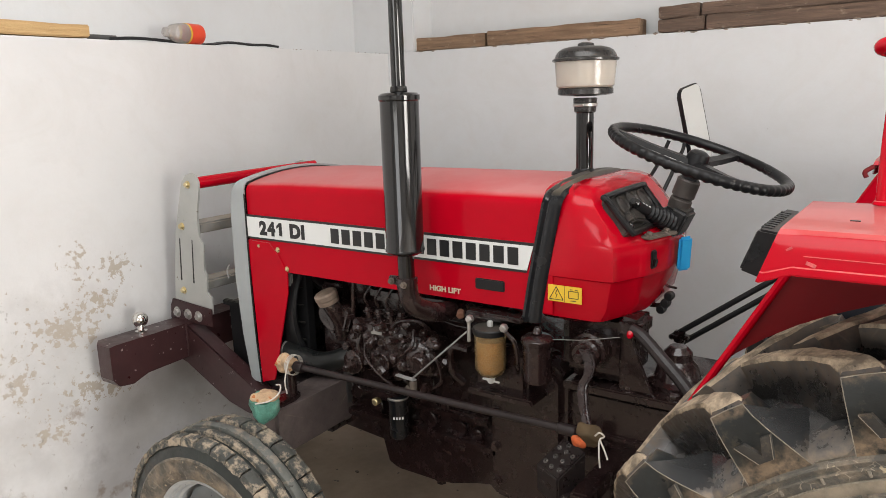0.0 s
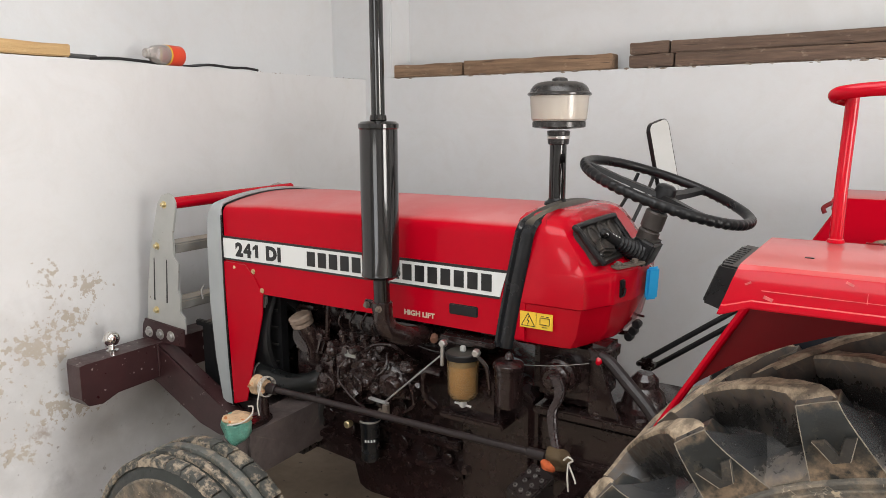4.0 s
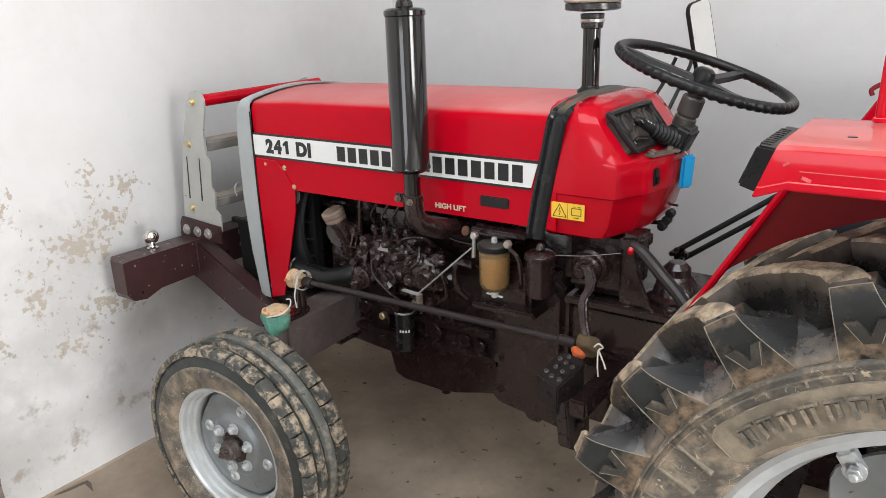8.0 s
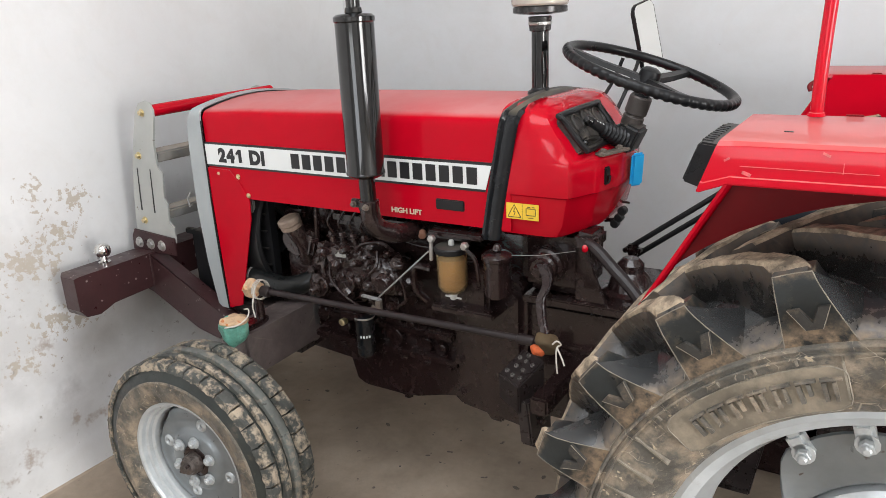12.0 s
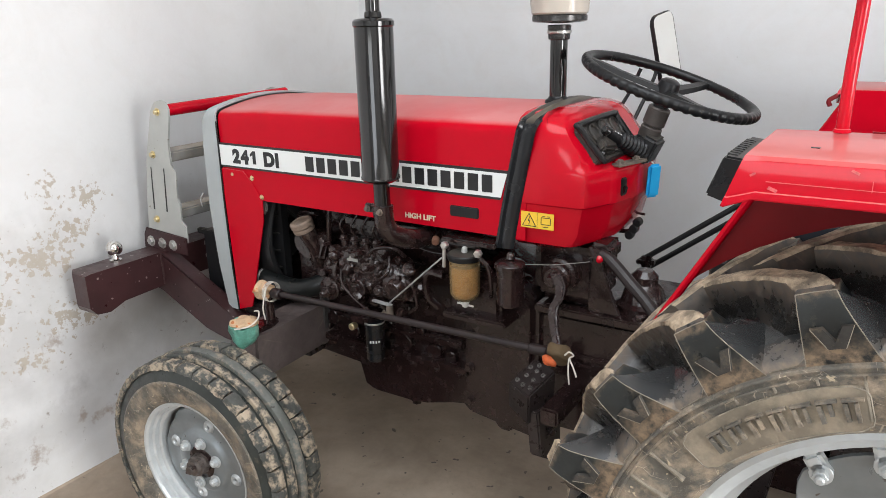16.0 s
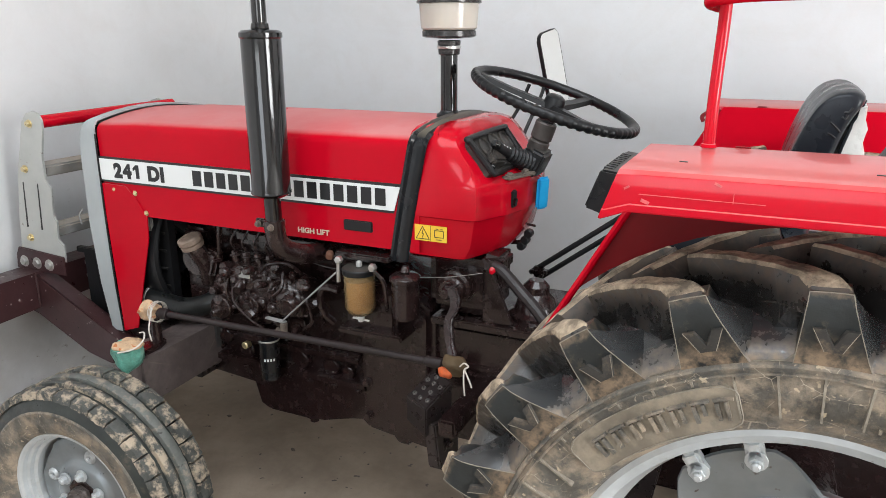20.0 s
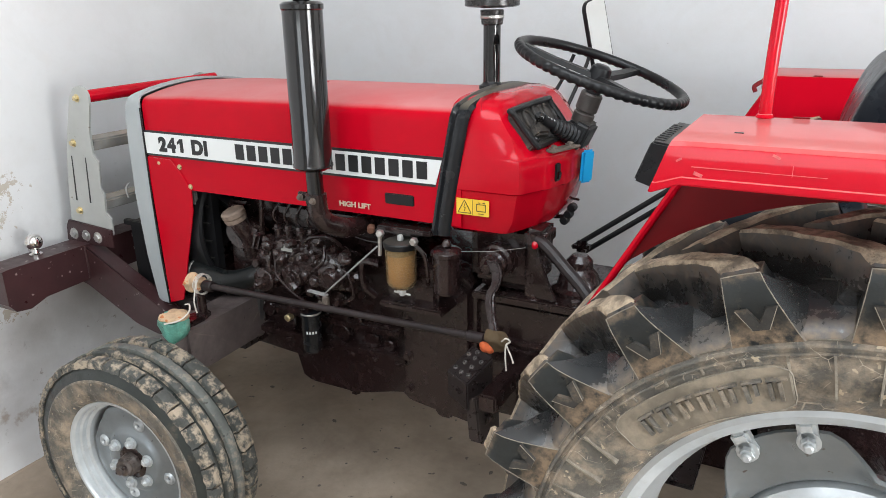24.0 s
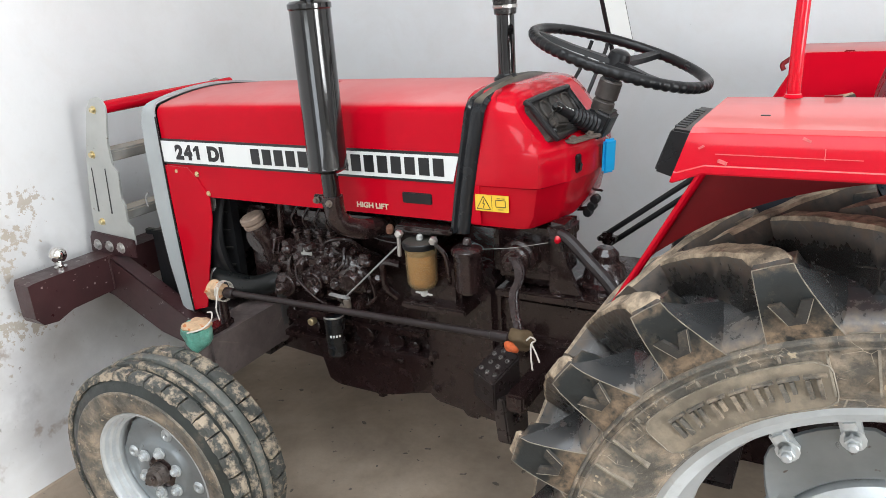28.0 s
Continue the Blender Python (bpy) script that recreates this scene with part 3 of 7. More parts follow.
structure("wall_rear_lintel", B((7.3, -2.3, 2.96), (0.2, 2.2, 0.72), w=0), WALL_PLAIN, "plain plastered lintel above the doorway", "wall")
bm = bmesh.new()  # slab round a square opening, added for the overhead fill lamp
for c, size in (((-0.45, -1.8, 3.4), (1.5, 6.7, 0.16)), ((4.95, -1.8, 3.4), (4.9, 6.7, 0.16)), ((1.4, 0.475, 3.4), (2.2, 2.15, 0.16)), ((1.4, -3.975, 3.4), (2.2, 2.35, 0.16))):
    box(bm, c, size, w=0)
structure("ceiling", bm, WALL_BARE, "pale limewashed concrete ceiling slab with an added, unseen square skylight", "ceiling")


def plank(name, c, size, mat, label, rot=(0, 0, 0), group="timber on the ledge"):
    bm = bmesh.new()
    box(bm, (0, 0, 0), size, w=0.004)
    bmesh.ops.subdivide_edges(bm, edges=[e for e in bm.edges if e.calc_length() > 0.15], cuts=8)
    roughen(bm, 0.004, 9)
    ob = part(name, bm, mat, None, "", 30)
    place(ob, pose(*c, *rot))
    return tagged(ob, label, "wood", group)


LT = LEDGE + 0.002
plank("wood_baton", (WX - 0.035, -0.85, LT + 0.024), (0.05, 0.86, 0.042), WOOD_PALE, "pale new timber baton lying on the wall ledge")
bm = bmesh.new()
loft(bm, [[(a * g, y, b * g + 0.010 * (1 - g)) for a, b in ((-0.03, 0.0), (0.03, 0.0), (0.024, 0.014), (0.0, 0.021), (-0.024, 0.014))] for y, g in ((-0.42, 0.7), (-0.30, 1.0), (-0.1, 1.0), (0.0, 0.9), (0.05, 0.6), (0.075, 0.12))])
chip = part("bark_slab", roughen(bm, 0.003, 20), WOOD_DARK, None, "", 40)
place(chip, pose(WX - 0.035, -0.81, LT + 0.0465))
tagged(chip, "dark curved slab of wood resting on the pale baton", "wood", "timber on the ledge")
plank("wood_offcut", (-0.42, WY + 0.07, LT + 0.032), (0.42, 0.09, 0.062), WOOD, "rough brown timber offcut on the wall ledge")
plank("wood_plank", (0.172, WY + 0.07, LT + 0.034), (0.74, 0.09, 0.068), WOOD, "rough brown timber beam on the wall ledge")
plank("wood_plank", (0.716, WY + 0.06, LT + 0.028), (0.185, 0.10, 0.052), WOOD_DARK, "short rough brown timber butted against a longer beam")
plank("wood_plank", (1.66, WY + 0.06, LT + 0.028), (1.69, 0.10, 0.054), WOOD_DARK, "long rough brown timber beam on the wall ledge")
plank("wood_plank", (0.70, WY + 0.075, LT + 0.082), (0.165, 0.09, 0.050), WOOD_DARK, "short dark timber stacked on another")
plank("wood_plank", (1.68, WY + 0.075, LT + 0.086), (1.78, 0.09, 0.050), WOOD_DARK, "long dark timber beam stacked on another beam", (0, -0.35, 0))


def mortar_crumbs():
    """Broken mortar and dirt along the ledge's edge."""
    rnd_ = random.Random(31)
    bm_ = bmesh.new()
    for k in range(220):
        if k < 200:
            p = (rnd_.uniform(-0.62, 2.6), WY + rnd_.uniform(0.0, 0.012), LEDGE + rnd_.uniform(-0.004, 0.004))
        else:
            p = (WX - rnd_.uniform(0.0, 0.012), rnd_.uniform(0.35, 1.16), LEDGE + rnd_.uniform(-0.001, 0.002))
        r = rnd_.choice((0.0015, 0.002, 0.003, 0.003, 0.006) if k < 200 else (0.0015, 0.002, 0.0025))
        bmesh.ops.create_icosphere(bm_, subdivisions=1, radius=r, matrix=Matrix.Translation(p) @ Matrix.Diagonal((rnd_.uniform(1, 3), 1, rnd_.uniform(0.4, 0.9), 1)))
    ob = part("mortar_crumbs", roughen(bm_, 0.002, 90), CRUMB, None)
    return tagged(ob, "brown crumbs of broken mortar along the ledge's edge", "rubble", "", "stuff")


mortar_crumbs()

# ---- the tractor ----
TR = thing("tractor", "red farm tractor with dark engine and muddy tyres beside a wall", "tractor")

# hood
def arch(y, zs, zt, r, n=6):
    """Half-rounded hood outline from one side's foot over the top to the other."""
    pts = []
    for k in range(n + 1):
        a = math.pi - (math.pi / 2 - 0.12) * k / n
        pts.append((-y + r + r * math.cos(a), zs - r + r * math.sin(a)))
    c = pts[-1]
    for k in range(1, 5):
        t = k / 5
        pts.append((c[0] * (1 - t), c[1] + (zt - c[1]) * (1 - (1 - t) ** 2)))
    pts.append((0, zt))
    return pts + [(-a, b) for a, b in reversed(pts[:-1])]


def hood_ring(x, y, foot, zs=1.345, zt=1.372, r=0.032):
    return [(x, -y, foot)] + [(x, a, b) for a, b in arch(y, zs, zt, r)] + [(x, y, foot)]


bm = bmesh.new()
rings = [hood_ring(x, y, 1.05, zs, zt) for x, y, zs, zt in ((-0.262, 0.256, 1.335, 1.362), (-0.1, 0.259, 1.343, 1.370), (0.3, 0.26, 1.348, 1.373), (0.86, 0.26, 1.352, 1.374))]
for a, b in zip(rings, rings[1:]):
    va, vb = [bm.verts.new(p) for p in a], [bm.verts.new(p) for p in b]
    for k in range(len(a) - 1):
        bm.faces.new([va[k], va[k + 1], vb[k + 1], vb[k]])
bmesh.ops.remove_doubles(bm, verts=bm.verts, dist=1e-5)
HOOD = sheet("hood", bm, RED, TR, 0.004, "glossy red sheet-metal hood, top paled by dust and a painted reflection")


for x, z in ((-0.212, 1.128), (-0.125, 1.122), (-0.088, 1.062)):
    part("screw", bolt(bmesh.new(), (x, -0.2605, z), (0, -1, 0), 0.006, 0.004), BRASS, HOOD)


def flat(name, poly, y, mat, parent, label="", t=0.0015):
    """A thin plate in an upright lengthwise plane, its face towards -y."""
    return part(name, Pr(poly, 1, y - t, y), mat, parent, label, 0)


def rect(x0, x1, z0, z1, skew=0.0):
    return [(x0 - skew, z0), (x1 - skew, z0), (x1, z1), (x0, z1)]


SIDE = -0.261
flat("stripe_border", [(-0.262, 1.150), (0.788, 1.149), (0.811, 1.228), (-0.262, 1.231)], SIDE, BLACK_VINYL, HOOD, "black border of the side stripe")
flat("side_stripe", [(-0.260, 1.157), (0.790, 1.156), (0.808, 1.220), (-0.260, 1.224)], SIDE - 0.0015, WHITE, HOOD, "white side stripe with dark lettering")


def lettering(name, text, x, z, size, y, mat, parent, label="", stretch=1.0, bold=0.0):
    cu = bpy.data.curves.new(name, "FONT")
    cu.body, cu.size, cu.extrude, cu.offset = text, size, 0.0006, bold
    tmp = new(name, cu)
    me = bpy.data.meshes.new_from_object(tmp.evaluated_get(bpy.context.evaluated_depsgraph_get()))
    bpy.data.objects.remove(tmp)
    me.materials.clear()
    me.materials.append(mat)
    ob = new(name, me)
    ob.parent = parent
    ob.matrix_basis = pose(x, y, z, 90, 0, 0) @ Matrix.Diagonal((stretch, 1, 1, 1))
    if label:
        ob["label"] = label
    return ob


LY = SIDE - 0.0036
for word, x0 in (("2", -0.199), ("4", -0.160), ("D", -0.060), ("I", -0.009)):
    lettering("model_letter", word, x0, 1.1700, 0.059, LY, BLACK_VINYL, HOOD, "", 1.07, 0.0036)
flat("model_letter", [(-0.108, 1.1700), (-0.095, 1.1700), (-0.095, 1.2125), (-0.106, 1.2125), (-0.119, 1.2015), (-0.119, 1.1935), (-0.108, 1.1995)], LY + 0.0006, BLACK_VINYL, HOOD)
# the maker's name stays plain blocks, one for each letter
for x0, x1, k in ((0.118, 0.385, 6), (0.437, 0.777, 8)):
    step = (x1 - x0) / k
    for j in range(k):
        bm = bmesh.new()
        a, b = x0 + step * j, x0 + step * (j + 0.74)
        prism(bm, rect(a, b, 1.167, 1.213), 1, LY - 0.0006, LY)
        part("letter_block", bm, BLACK_VINYL, HOOD, "", 0)
lettering("lift_lettering", "HIGH LIFT", 0.482, 1.0665, 0.0205, SIDE - 0.0015, BEIGE, HOOD, "small cream lettering", 1.12, 0.0006)
part("hood_emblem", B((0.22, -0.02, 1.3725), (0.11, 0.06, 0.004), w=0.002), RED, HOOD, "small raised red mark on the hood")
part("vent", B((0.678, SIDE, 1.104), (0.090, 0.006, 0.030), w=0.005, seg=2), PLASTIC, HOOD, "black rubber plug plate")

# hood legs, grey front frame and grille
leg = [(-0.262, 1.052), (-0.262, 1.145), (-0.16, 1.142), (-0.118, 1.10), (-0.085, 1.05), (-0.090, 0.98), (-0.185, 0.662), (-0.250, 0.640)]
for sgn, nm in ((-1, "near"), (1, "far")):
    a, b = sorted((sgn * 0.259, sgn * 0.2635))
    part("side_panel", Pr(leg, 1, a, b, 0.001), RED, TR, "red lower side panel of the hood")
edge = ((-0.335, -0.262, 1.335), (-0.342, -0.266, 1.20), (-0.346, -0.268, 1.0), (-0.332, -0.264, 0.8), (-0.306, -0.254, 0.638))


def frame_ring(x, grow):
    pts = [(x, a, b) for a, b in arch(0.262 + grow, 1.342 + grow, 1.368 + grow, 0.034)]
    return pts


bm = bmesh.new()
fr = frame_ring(-0.264, 0.004)
brow = ((0, 1.0, 0), (-0.036, 0.998, -0.001), (-0.055, 0.994, -0.008), (-0.067, 0.99, -0.020), (-0.073, 0.985, -0.040))
prev = None
for p in fr:
    cur = [bm.verts.new((p[0] + dx, p[1] * ky, p[2] + dz)) for dx, ky, dz in brow]
    if prev:
        for k in range(4):
            bm.faces.new([prev[k], cur[k], cur[k + 1], prev[k + 1]])
    if p in (fr[0], fr[-1]):  # cheek under the brow
        bm.faces.new([bm.verts.new(v.co) for v in cur])
    prev = cur
for sgn in (-1, 1):
    prev = None
    src = fr[0] if sgn < 0 else fr[-1]
    for x0, x1, z in ((-0.336, -0.264, src[2]),) + tuple((a, b, z) for a, b, z in edge[1:]):
        cur = [bm.verts.new((x1, sgn * 0.266, z)), bm.verts.new((x0, sgn * 0.262, z - (0.040 if prev is None else 0)))]
        if prev:
            bm.faces.new([prev[0], cur[0], cur[1], prev[1]])
        prev = cur
bmesh.ops.remove_doubles(bm, verts=bm.verts, dist=0.006)
sheet("front_frame", bm, GREY_PAINT, TR, 0.006, "grey front grille surround")
for sgn in (-1, 1):
    part("frame_gasket", Tb([(-0.262, sgn * 0.2655, 1.30), (-0.263, sgn * 0.2665, 1.15), (-0.264, sgn * 0.2665, 1.0), (-0.261, sgn * 0.2655, 0.8), (-0.252, sgn * 0.265, 0.64)], 0.0026, 6, 3), RUBBER_PLAIN, TR, "thin black rubber gasket")
GR = part("grille", B((-0.315, 0, 0.99), (0.012, 0.5, 0.66), w=0.004), PLASTIC, TR, "dark grille behind the surround")
for k in range(9):
    part("slat", B((-0.325, 0, 0.70 + 0.07 * k), (0.012, 0.48, 0.022), w=0.003), PLASTIC, GR)
part("radiator", B((-0.20, 0, 0.95), (0.06, 0.42, 0.55), w=0.006), ENGINE, TR)

# strap round the hood's rear edge
bm = bmesh.new()
def strap_ring(off):
    out = [(0.775, -0.262 - off, 1.022)]
    for a, b in [(-0.262 - off, 1.12), (-0.262 - off, 1.22)]:
        out.append((0, a, b))
    out += [(0, a, b) for a, b in arch(0.262 + off, 1.354 + off, 1.377 + off, 0.034)]
    out += [(0, 0.262 + off, 1.22), (0, 0.262 + off, 1.12), (0, 0.262 + off, 1.022)]
    pts = []
    for _, a, b in out:
        f = min(1, max(0, (b - 1.022) / 0.33))
        pts.append((0.777 + 0.062 * f ** 1.1, a, b))
    return pts
lo, hi = strap_ring(0.0), strap_ring(0.009)
prev = None
for a, b in zip(lo, hi):
    ring = [Vector(a), Vector(b), Vector(b) + (Vector(b) - Vector(a)) * 0.3 + Vector((0.008, 0, 0)), Vector(a).lerp(Vector(b), 0.7) + Vector((0.015, 0, 0)), Vector(b) + Vector((0.022, 0, 0)), Vector(b) + Vector((0.042, 0, 0)), Vector(a) + Vector((0.050, 0, 0))]
    cur = [bm.verts.new(p) for p in ring]
    if prev:
        for k in range(7):
            bm.faces.new([prev[k], cur[k], cur[(k + 1) % 7], prev[(k + 1) % 7]])
    else:
        bm.faces.new(cur)
    prev = cur
bm.faces.new(prev)
part("hood_strap", bm, RUBBER_STRAP, TR, "black rubber strap sealing the hood's rear edge", 50)

# moulded red cowl over the fuel tank and dashboard
def cowl_ring(z, y, xs, xr, r=0.03):
    """Outline at height z: sides at +-y back to xs, rear bulge to xr."""
    d = xr - xs
    half = [(0.825, -y), (0.90, -y), (xs - r, -y), (xs - 0.3 * r, -y + 0.25 * r), (xs + d * 0.06, -y + r * 0.9), (xs + d * 0.46, -y * 0.70), (xs + d * 0.50 + 0.002, -y * 0.68), (xs + d * 0.58 + 0.005, -y * 0.635), (xs + d * 0.62 + 0.005, -y * 0.60), (xs + d * 0.88, -y * 0.40), (xr, -y * 0.34), (xr + 0.002, -y * 0.18)]
    return [(a, b, z) for a, b in half] + [(xr + 0.003, 0, z)] + [(a, -b, z) for a, b in reversed(half)]


rings = []
for z, y, xs, xr, r in ((1.030, 0.225, 0.955, 1.00, 0.022), (1.042, 0.245, 0.985, 1.035, 0.022), (1.075, 0.2530, 1.003, 1.058, 0.022), (1.146, 0.2560, 1.015, 1.075, 0.022), (1.150, 0.2610, 1.021, 1.082, 0.022), (1.156, 0.2615, 1.0215, 1.0825, 0.022), (1.20, 0.2600, 1.021, 1.084, 0.022), (1.230, 0.2595, 1.020, 1.083, 0.022), (1.238, 0.2590, 1.017, 1.078, 0.026), (1.244, 0.2585, 1.013, 1.068, 0.034), (1.262, 0.257, 1.012, 1.036, 0.052), (1.285, 0.255, 1.004, 1.014, 0.060), (1.325, 0.250, 0.977, 0.984, 0.060), (1.345, 0.241, 0.962, 0.968, 0.054), (1.360, 0.224, 0.948, 0.954, 0.05), (1.371, 0.19, 0.930, 0.936, 0.045), (1.377, 0.12, 0.91, 0.916, 0.03)):
    rings.append(cowl_ring(z, y, xs, xr, r))
COWL = part("cowl", loft(bmesh.new(), rings), RED_CLEAN, TR, "moulded glossy red cowl behind the hood", 32)
SL = Matrix(((0, -0.61, 0.79, 1.001), (1, 0, 0, 0), (0, 0.79, 0.61, 1.303), (0, 0, 0, 1)))  # across, up the slope, out of it


def on_slope(name, bm, mat, parent, label="", sm=35):
    bm.transform(SL)
    return part(name, bm, mat, parent, label, sm)


out = [(-0.196, -0.058), (-0.208, -0.050), (-0.217, 0.036), (-0.206, 0.050), (0.030, 0.050), (0.044, 0.038), (0.044, -0.046), (0.034, -0.058)]
on_slope("instrument_panel", Pr(out, 2, -0.03, 0.005, 0.003), DASH_DUST, COWL, "dusty black instrument panel")
rim_pts = [(a * 1.0, b, 0.008) for a, b in out]
on_slope("panel_rim", Tb(rim_pts + [rim_pts[0]], 0.0085, 8, 3), PLASTIC, COWL, "raised black rim of the instrument panel")
for u, v, r in ((-0.150, 0.012, 0.030), (-0.078, 0.014, 0.034), (-0.006, 0.012, 0.030)):
    on_slope("gauge", lathe(bmesh.new(), [(r, 0.003), (r, 0.010), (r - 0.003, 0.012), (r - 0.005, 0.010), (r - 0.006, 0.007), (0, 0.006)], Matrix.Translation((u, v, 0)), 28), DASH_DUST, COWL, "round dusty gauge")
on_slope("switch_box", Pr([(-0.190, -0.034), (-0.125, -0.046), (-0.118, -0.012), (-0.150, 0.004), (-0.182, -0.006)], 2, 0.003, 0.028, 0.006), DASH_DUST, COWL, "dusty grey switch housing")
on_slope("panel_knob", C((-0.196, -0.040, 0.004), (-0.196, -0.040, 0.018), 0.009, 0.007, 14), BLACK_GLOSS, COWL)
part("rocker_switch", B((1.069, -0.134, 1.188), (0.012, 0.022, 0.046), (0, 0, -14), 0.003), PLASTIC, COWL, "black rocker switch")
part("switch_key", B((1.0755, -0.136, 1.180), (0.008, 0.014, 0.020), (0, 12, -14), 0.002), BLACK_GLOSS, COWL)
part("column_bracket", B((1.076, -0.112, 1.2455), (0.030, 0.115, 0.008), (0, 0, -18), 0.003), DUSTY_STEEL, COWL, "dusty steel bracket under the column")
for y in (-0.150, -0.085):
    part("bracket_bolt", bolt(bmesh.new(), (1.076 + (y + 0.112) * 0.32, y, 1.2495), (0.2, 0, 1), 0.008, 0.007), DUSTY_STEEL, COWL)
# warning sticker
def sticker(name, x0, x1, z0, z1, y, parent, mirror=1):
    st = part(name, B(((x0 + x1) / 2, y, (z0 + z1) / 2), (x1 - x0, 0.0014, z1 - z0), w=0.0), YELLOW, parent, "yellow warning sticker with black pictograms", 0)
    yy = y - 0.0008 * mirror
    w, h = x1 - x0, z1 - z0
    def lines(pts, r=0.0011):
        bm = bmesh.new()
        for p, q in zip(pts, pts[1:]):
            tube(bm, [(p[0], yy, p[1]), (q[0], yy, q[1])], r, 4, 0)
        return part("pictogram", bm, BLACK_VINYL, parent, "", 0)
    lines([(x0 + w * 0.5, z0 + 0.001), (x0 + w * 0.5, z1 - 0.001)], 0.0006)
    lines([(x0 + w * 0.05, z0 + h * 0.12), (x0 + w * 0.25, z0 + h * 0.9), (x0 + w * 0.46, z0 + h * 0.12), (x0 + w * 0.05, z0 + h * 0.12)])
    lines([(x0 + w * 0.27, z0 + h * 0.7), (x0 + w * 0.23, z0 + h * 0.45), (x0 + w * 0.28, z0 + h * 0.45), (x0 + w * 0.24, z0 + h * 0.2)])
    lines([(x0 + w * 0.62, z0 + h * 0.3), (x0 + w * 0.62, z0 + h * 0.72), (x0 + w * 0.9, z0 + h * 0.72), (x0 + w * 0.9, z0 + h * 0.3), (x0 + w * 0.62, z0 + h * 0.3)])
    lines([(x0 + w * 0.66, z0 + h * 0.82), (x0 + w * 0.74, z0 + h * 0.82)])
    lines([(x0 + w * 0.80, z0 + h * 0.82), (x0 + w * 0.88, z0 + h * 0.82)])
    lines([(x0 + w * 0.68, z0 + h * 0.14), (x0 + w * 0.84, z0 + h * 0.16)])
    return st
sticker("warning_sticker", 0.848, 0.939, 1.086, 1.128, -0.2615, COWL)

# steering column, wheel, stalks, blue key tag
HUB, UPV = Vector((1.128, 0, 1.418)), Vector((0.33, 0, 0.944)).normalized()
RM = Matrix.Translation(HUB) @ UPV.to_track_quat("Z", "Y").to_matrix().to_4x4()
COL = part("steering_column", C(HUB - UPV * 0.17, HUB - UPV * 0.02, 0.020, 0.019, 24), PLASTIC, TR, "dusty black steering column")
part("column_sleeve", lathe(bmesh.new(), [(0, -0.132), (0.025, -0.132), (0.028, -0.128), (0.028, -0.104), (0.025, -0.101), (0.025, -0.097), (0.029, -0.094), (0.029, -0.052), (0.026, -0.048), (0, -0.048)], RM, 28), SLEEVE, COL, "dusty brown sleeve of the steering column")
part("column_boot", B(tuple(HUB - UPV * 0.152), (0.066, 0.080, 0.050), (0, 19, 0), 0.012, 3), PLASTIC, COL)
SW = new("steering_wheel")
SW.parent = TR
SW["label"] = "black ribbed steering wheel with three spokes"
bm = bmesh.new()
N, n2, WR = 240, 12, 0.218
gr = []
for i in range(N):
    a = 2 * math.pi * i / N
    wob = 0.0014 * (1 if (i // 2) % 2 else -1)
    ring = []
    for k in range(n2):
        b = 2 * math.pi * k / n2
        rr = 0.0130 + (wob if math.cos(b) > -0.3 and math.sin(b) < 0.5 else 0)
        ring.append(bm.verts.new(RM @ Vector(((WR + rr * math.cos(b)) * math.cos(a), (WR + rr * math.cos(b)) * math.sin(a), 0.012 + rr * math.sin(b)))))
    gr.append(ring)
for i in range(N):
    a, b = gr[i], gr[(i + 1) % N]
    for k in range(n2):
        bm.faces.new([a[k], a[(k + 1) % n2], b[(k + 1) % n2], b[k]])
part("wheel_rim", bm, RUBBER_PLAIN, SW, "", 60)
for deg in (-12, 108, 228):
    a = radians(deg)
    bm = bmesh.new()
    loft(bm, [[RM @ (Matrix.Rotation(a, 4, "Z") @ Vector((x, w * y, z + h))) for y, z in ((-1, -0.006), (1, -0.006), (0.7, 0.006), (-0.7, 0.006))] for x, w, h in ((0.02, 0.022, -0.004), (0.12, 0.017, 0.002), (0.21, 0.015, 0.012))])
    part("spoke", bm, RUBBER_PLAIN, SW)
part("hub_cap", lathe(bmesh.new(), [(0, 0.026), (0.016, 0.026), (0.025, 0.020), (0.028, 0.008), (0.030, -0.03), (0, -0.03)], RM, 28), RUBBER_PLAIN, SW, "domed black horn cap")
B0, B1 = Vector((1.082, -0.030, 1.262)), Vector((1.046, -0.112, 1.303))
bd = (B1 - B0).normalized()
bm_m = Matrix.Translation(B0) @ bd.to_track_quat("Z", "Y").to_matrix().to_4x4()
folds = []
for k in range(8):
    h, r = k * 0.0125, 0.031 - 0.0017 * k
    folds += [(r - 0.005, h), (r, h + 0.004), (r, h + 0.008), (r - 0.005, h + 0.0122)]
part("bellows", lathe(bmesh.new(), folds + [(0.014, 0.101), (0, 0.102)], bm_m, 28), RUBBER_PLAIN, COL, "black ribbed rubber bellows on the indicator stalk", 30)
part("stalk", Tb([B1 - bd * 0.01, B1 + bd * 0.02, B1 + bd * 0.045 + Vector((0, 0, 0.003))], 0.0135, 14, 4, 0.0125), PLASTIC, COL, "black indicator stalk")
part("stalk_tip", C(B1 + bd * 0.046 + Vector((0, 0, 0.003)), B1 + bd * 0.062 + Vector((0, 0, 0.004)), 0.0135, 0.011), BLACK_GLOSS, COL)
for k in range(3):
    p = B1 + bd * (0.006 + 0.012 * k) + Vector((0.009, -0.001, 0.0095))
    part("stalk_mark", B(tuple(p), (0.004, 0.004, 0.0012), (0, 45, 0), 0), WHITE, COL, "", 0)
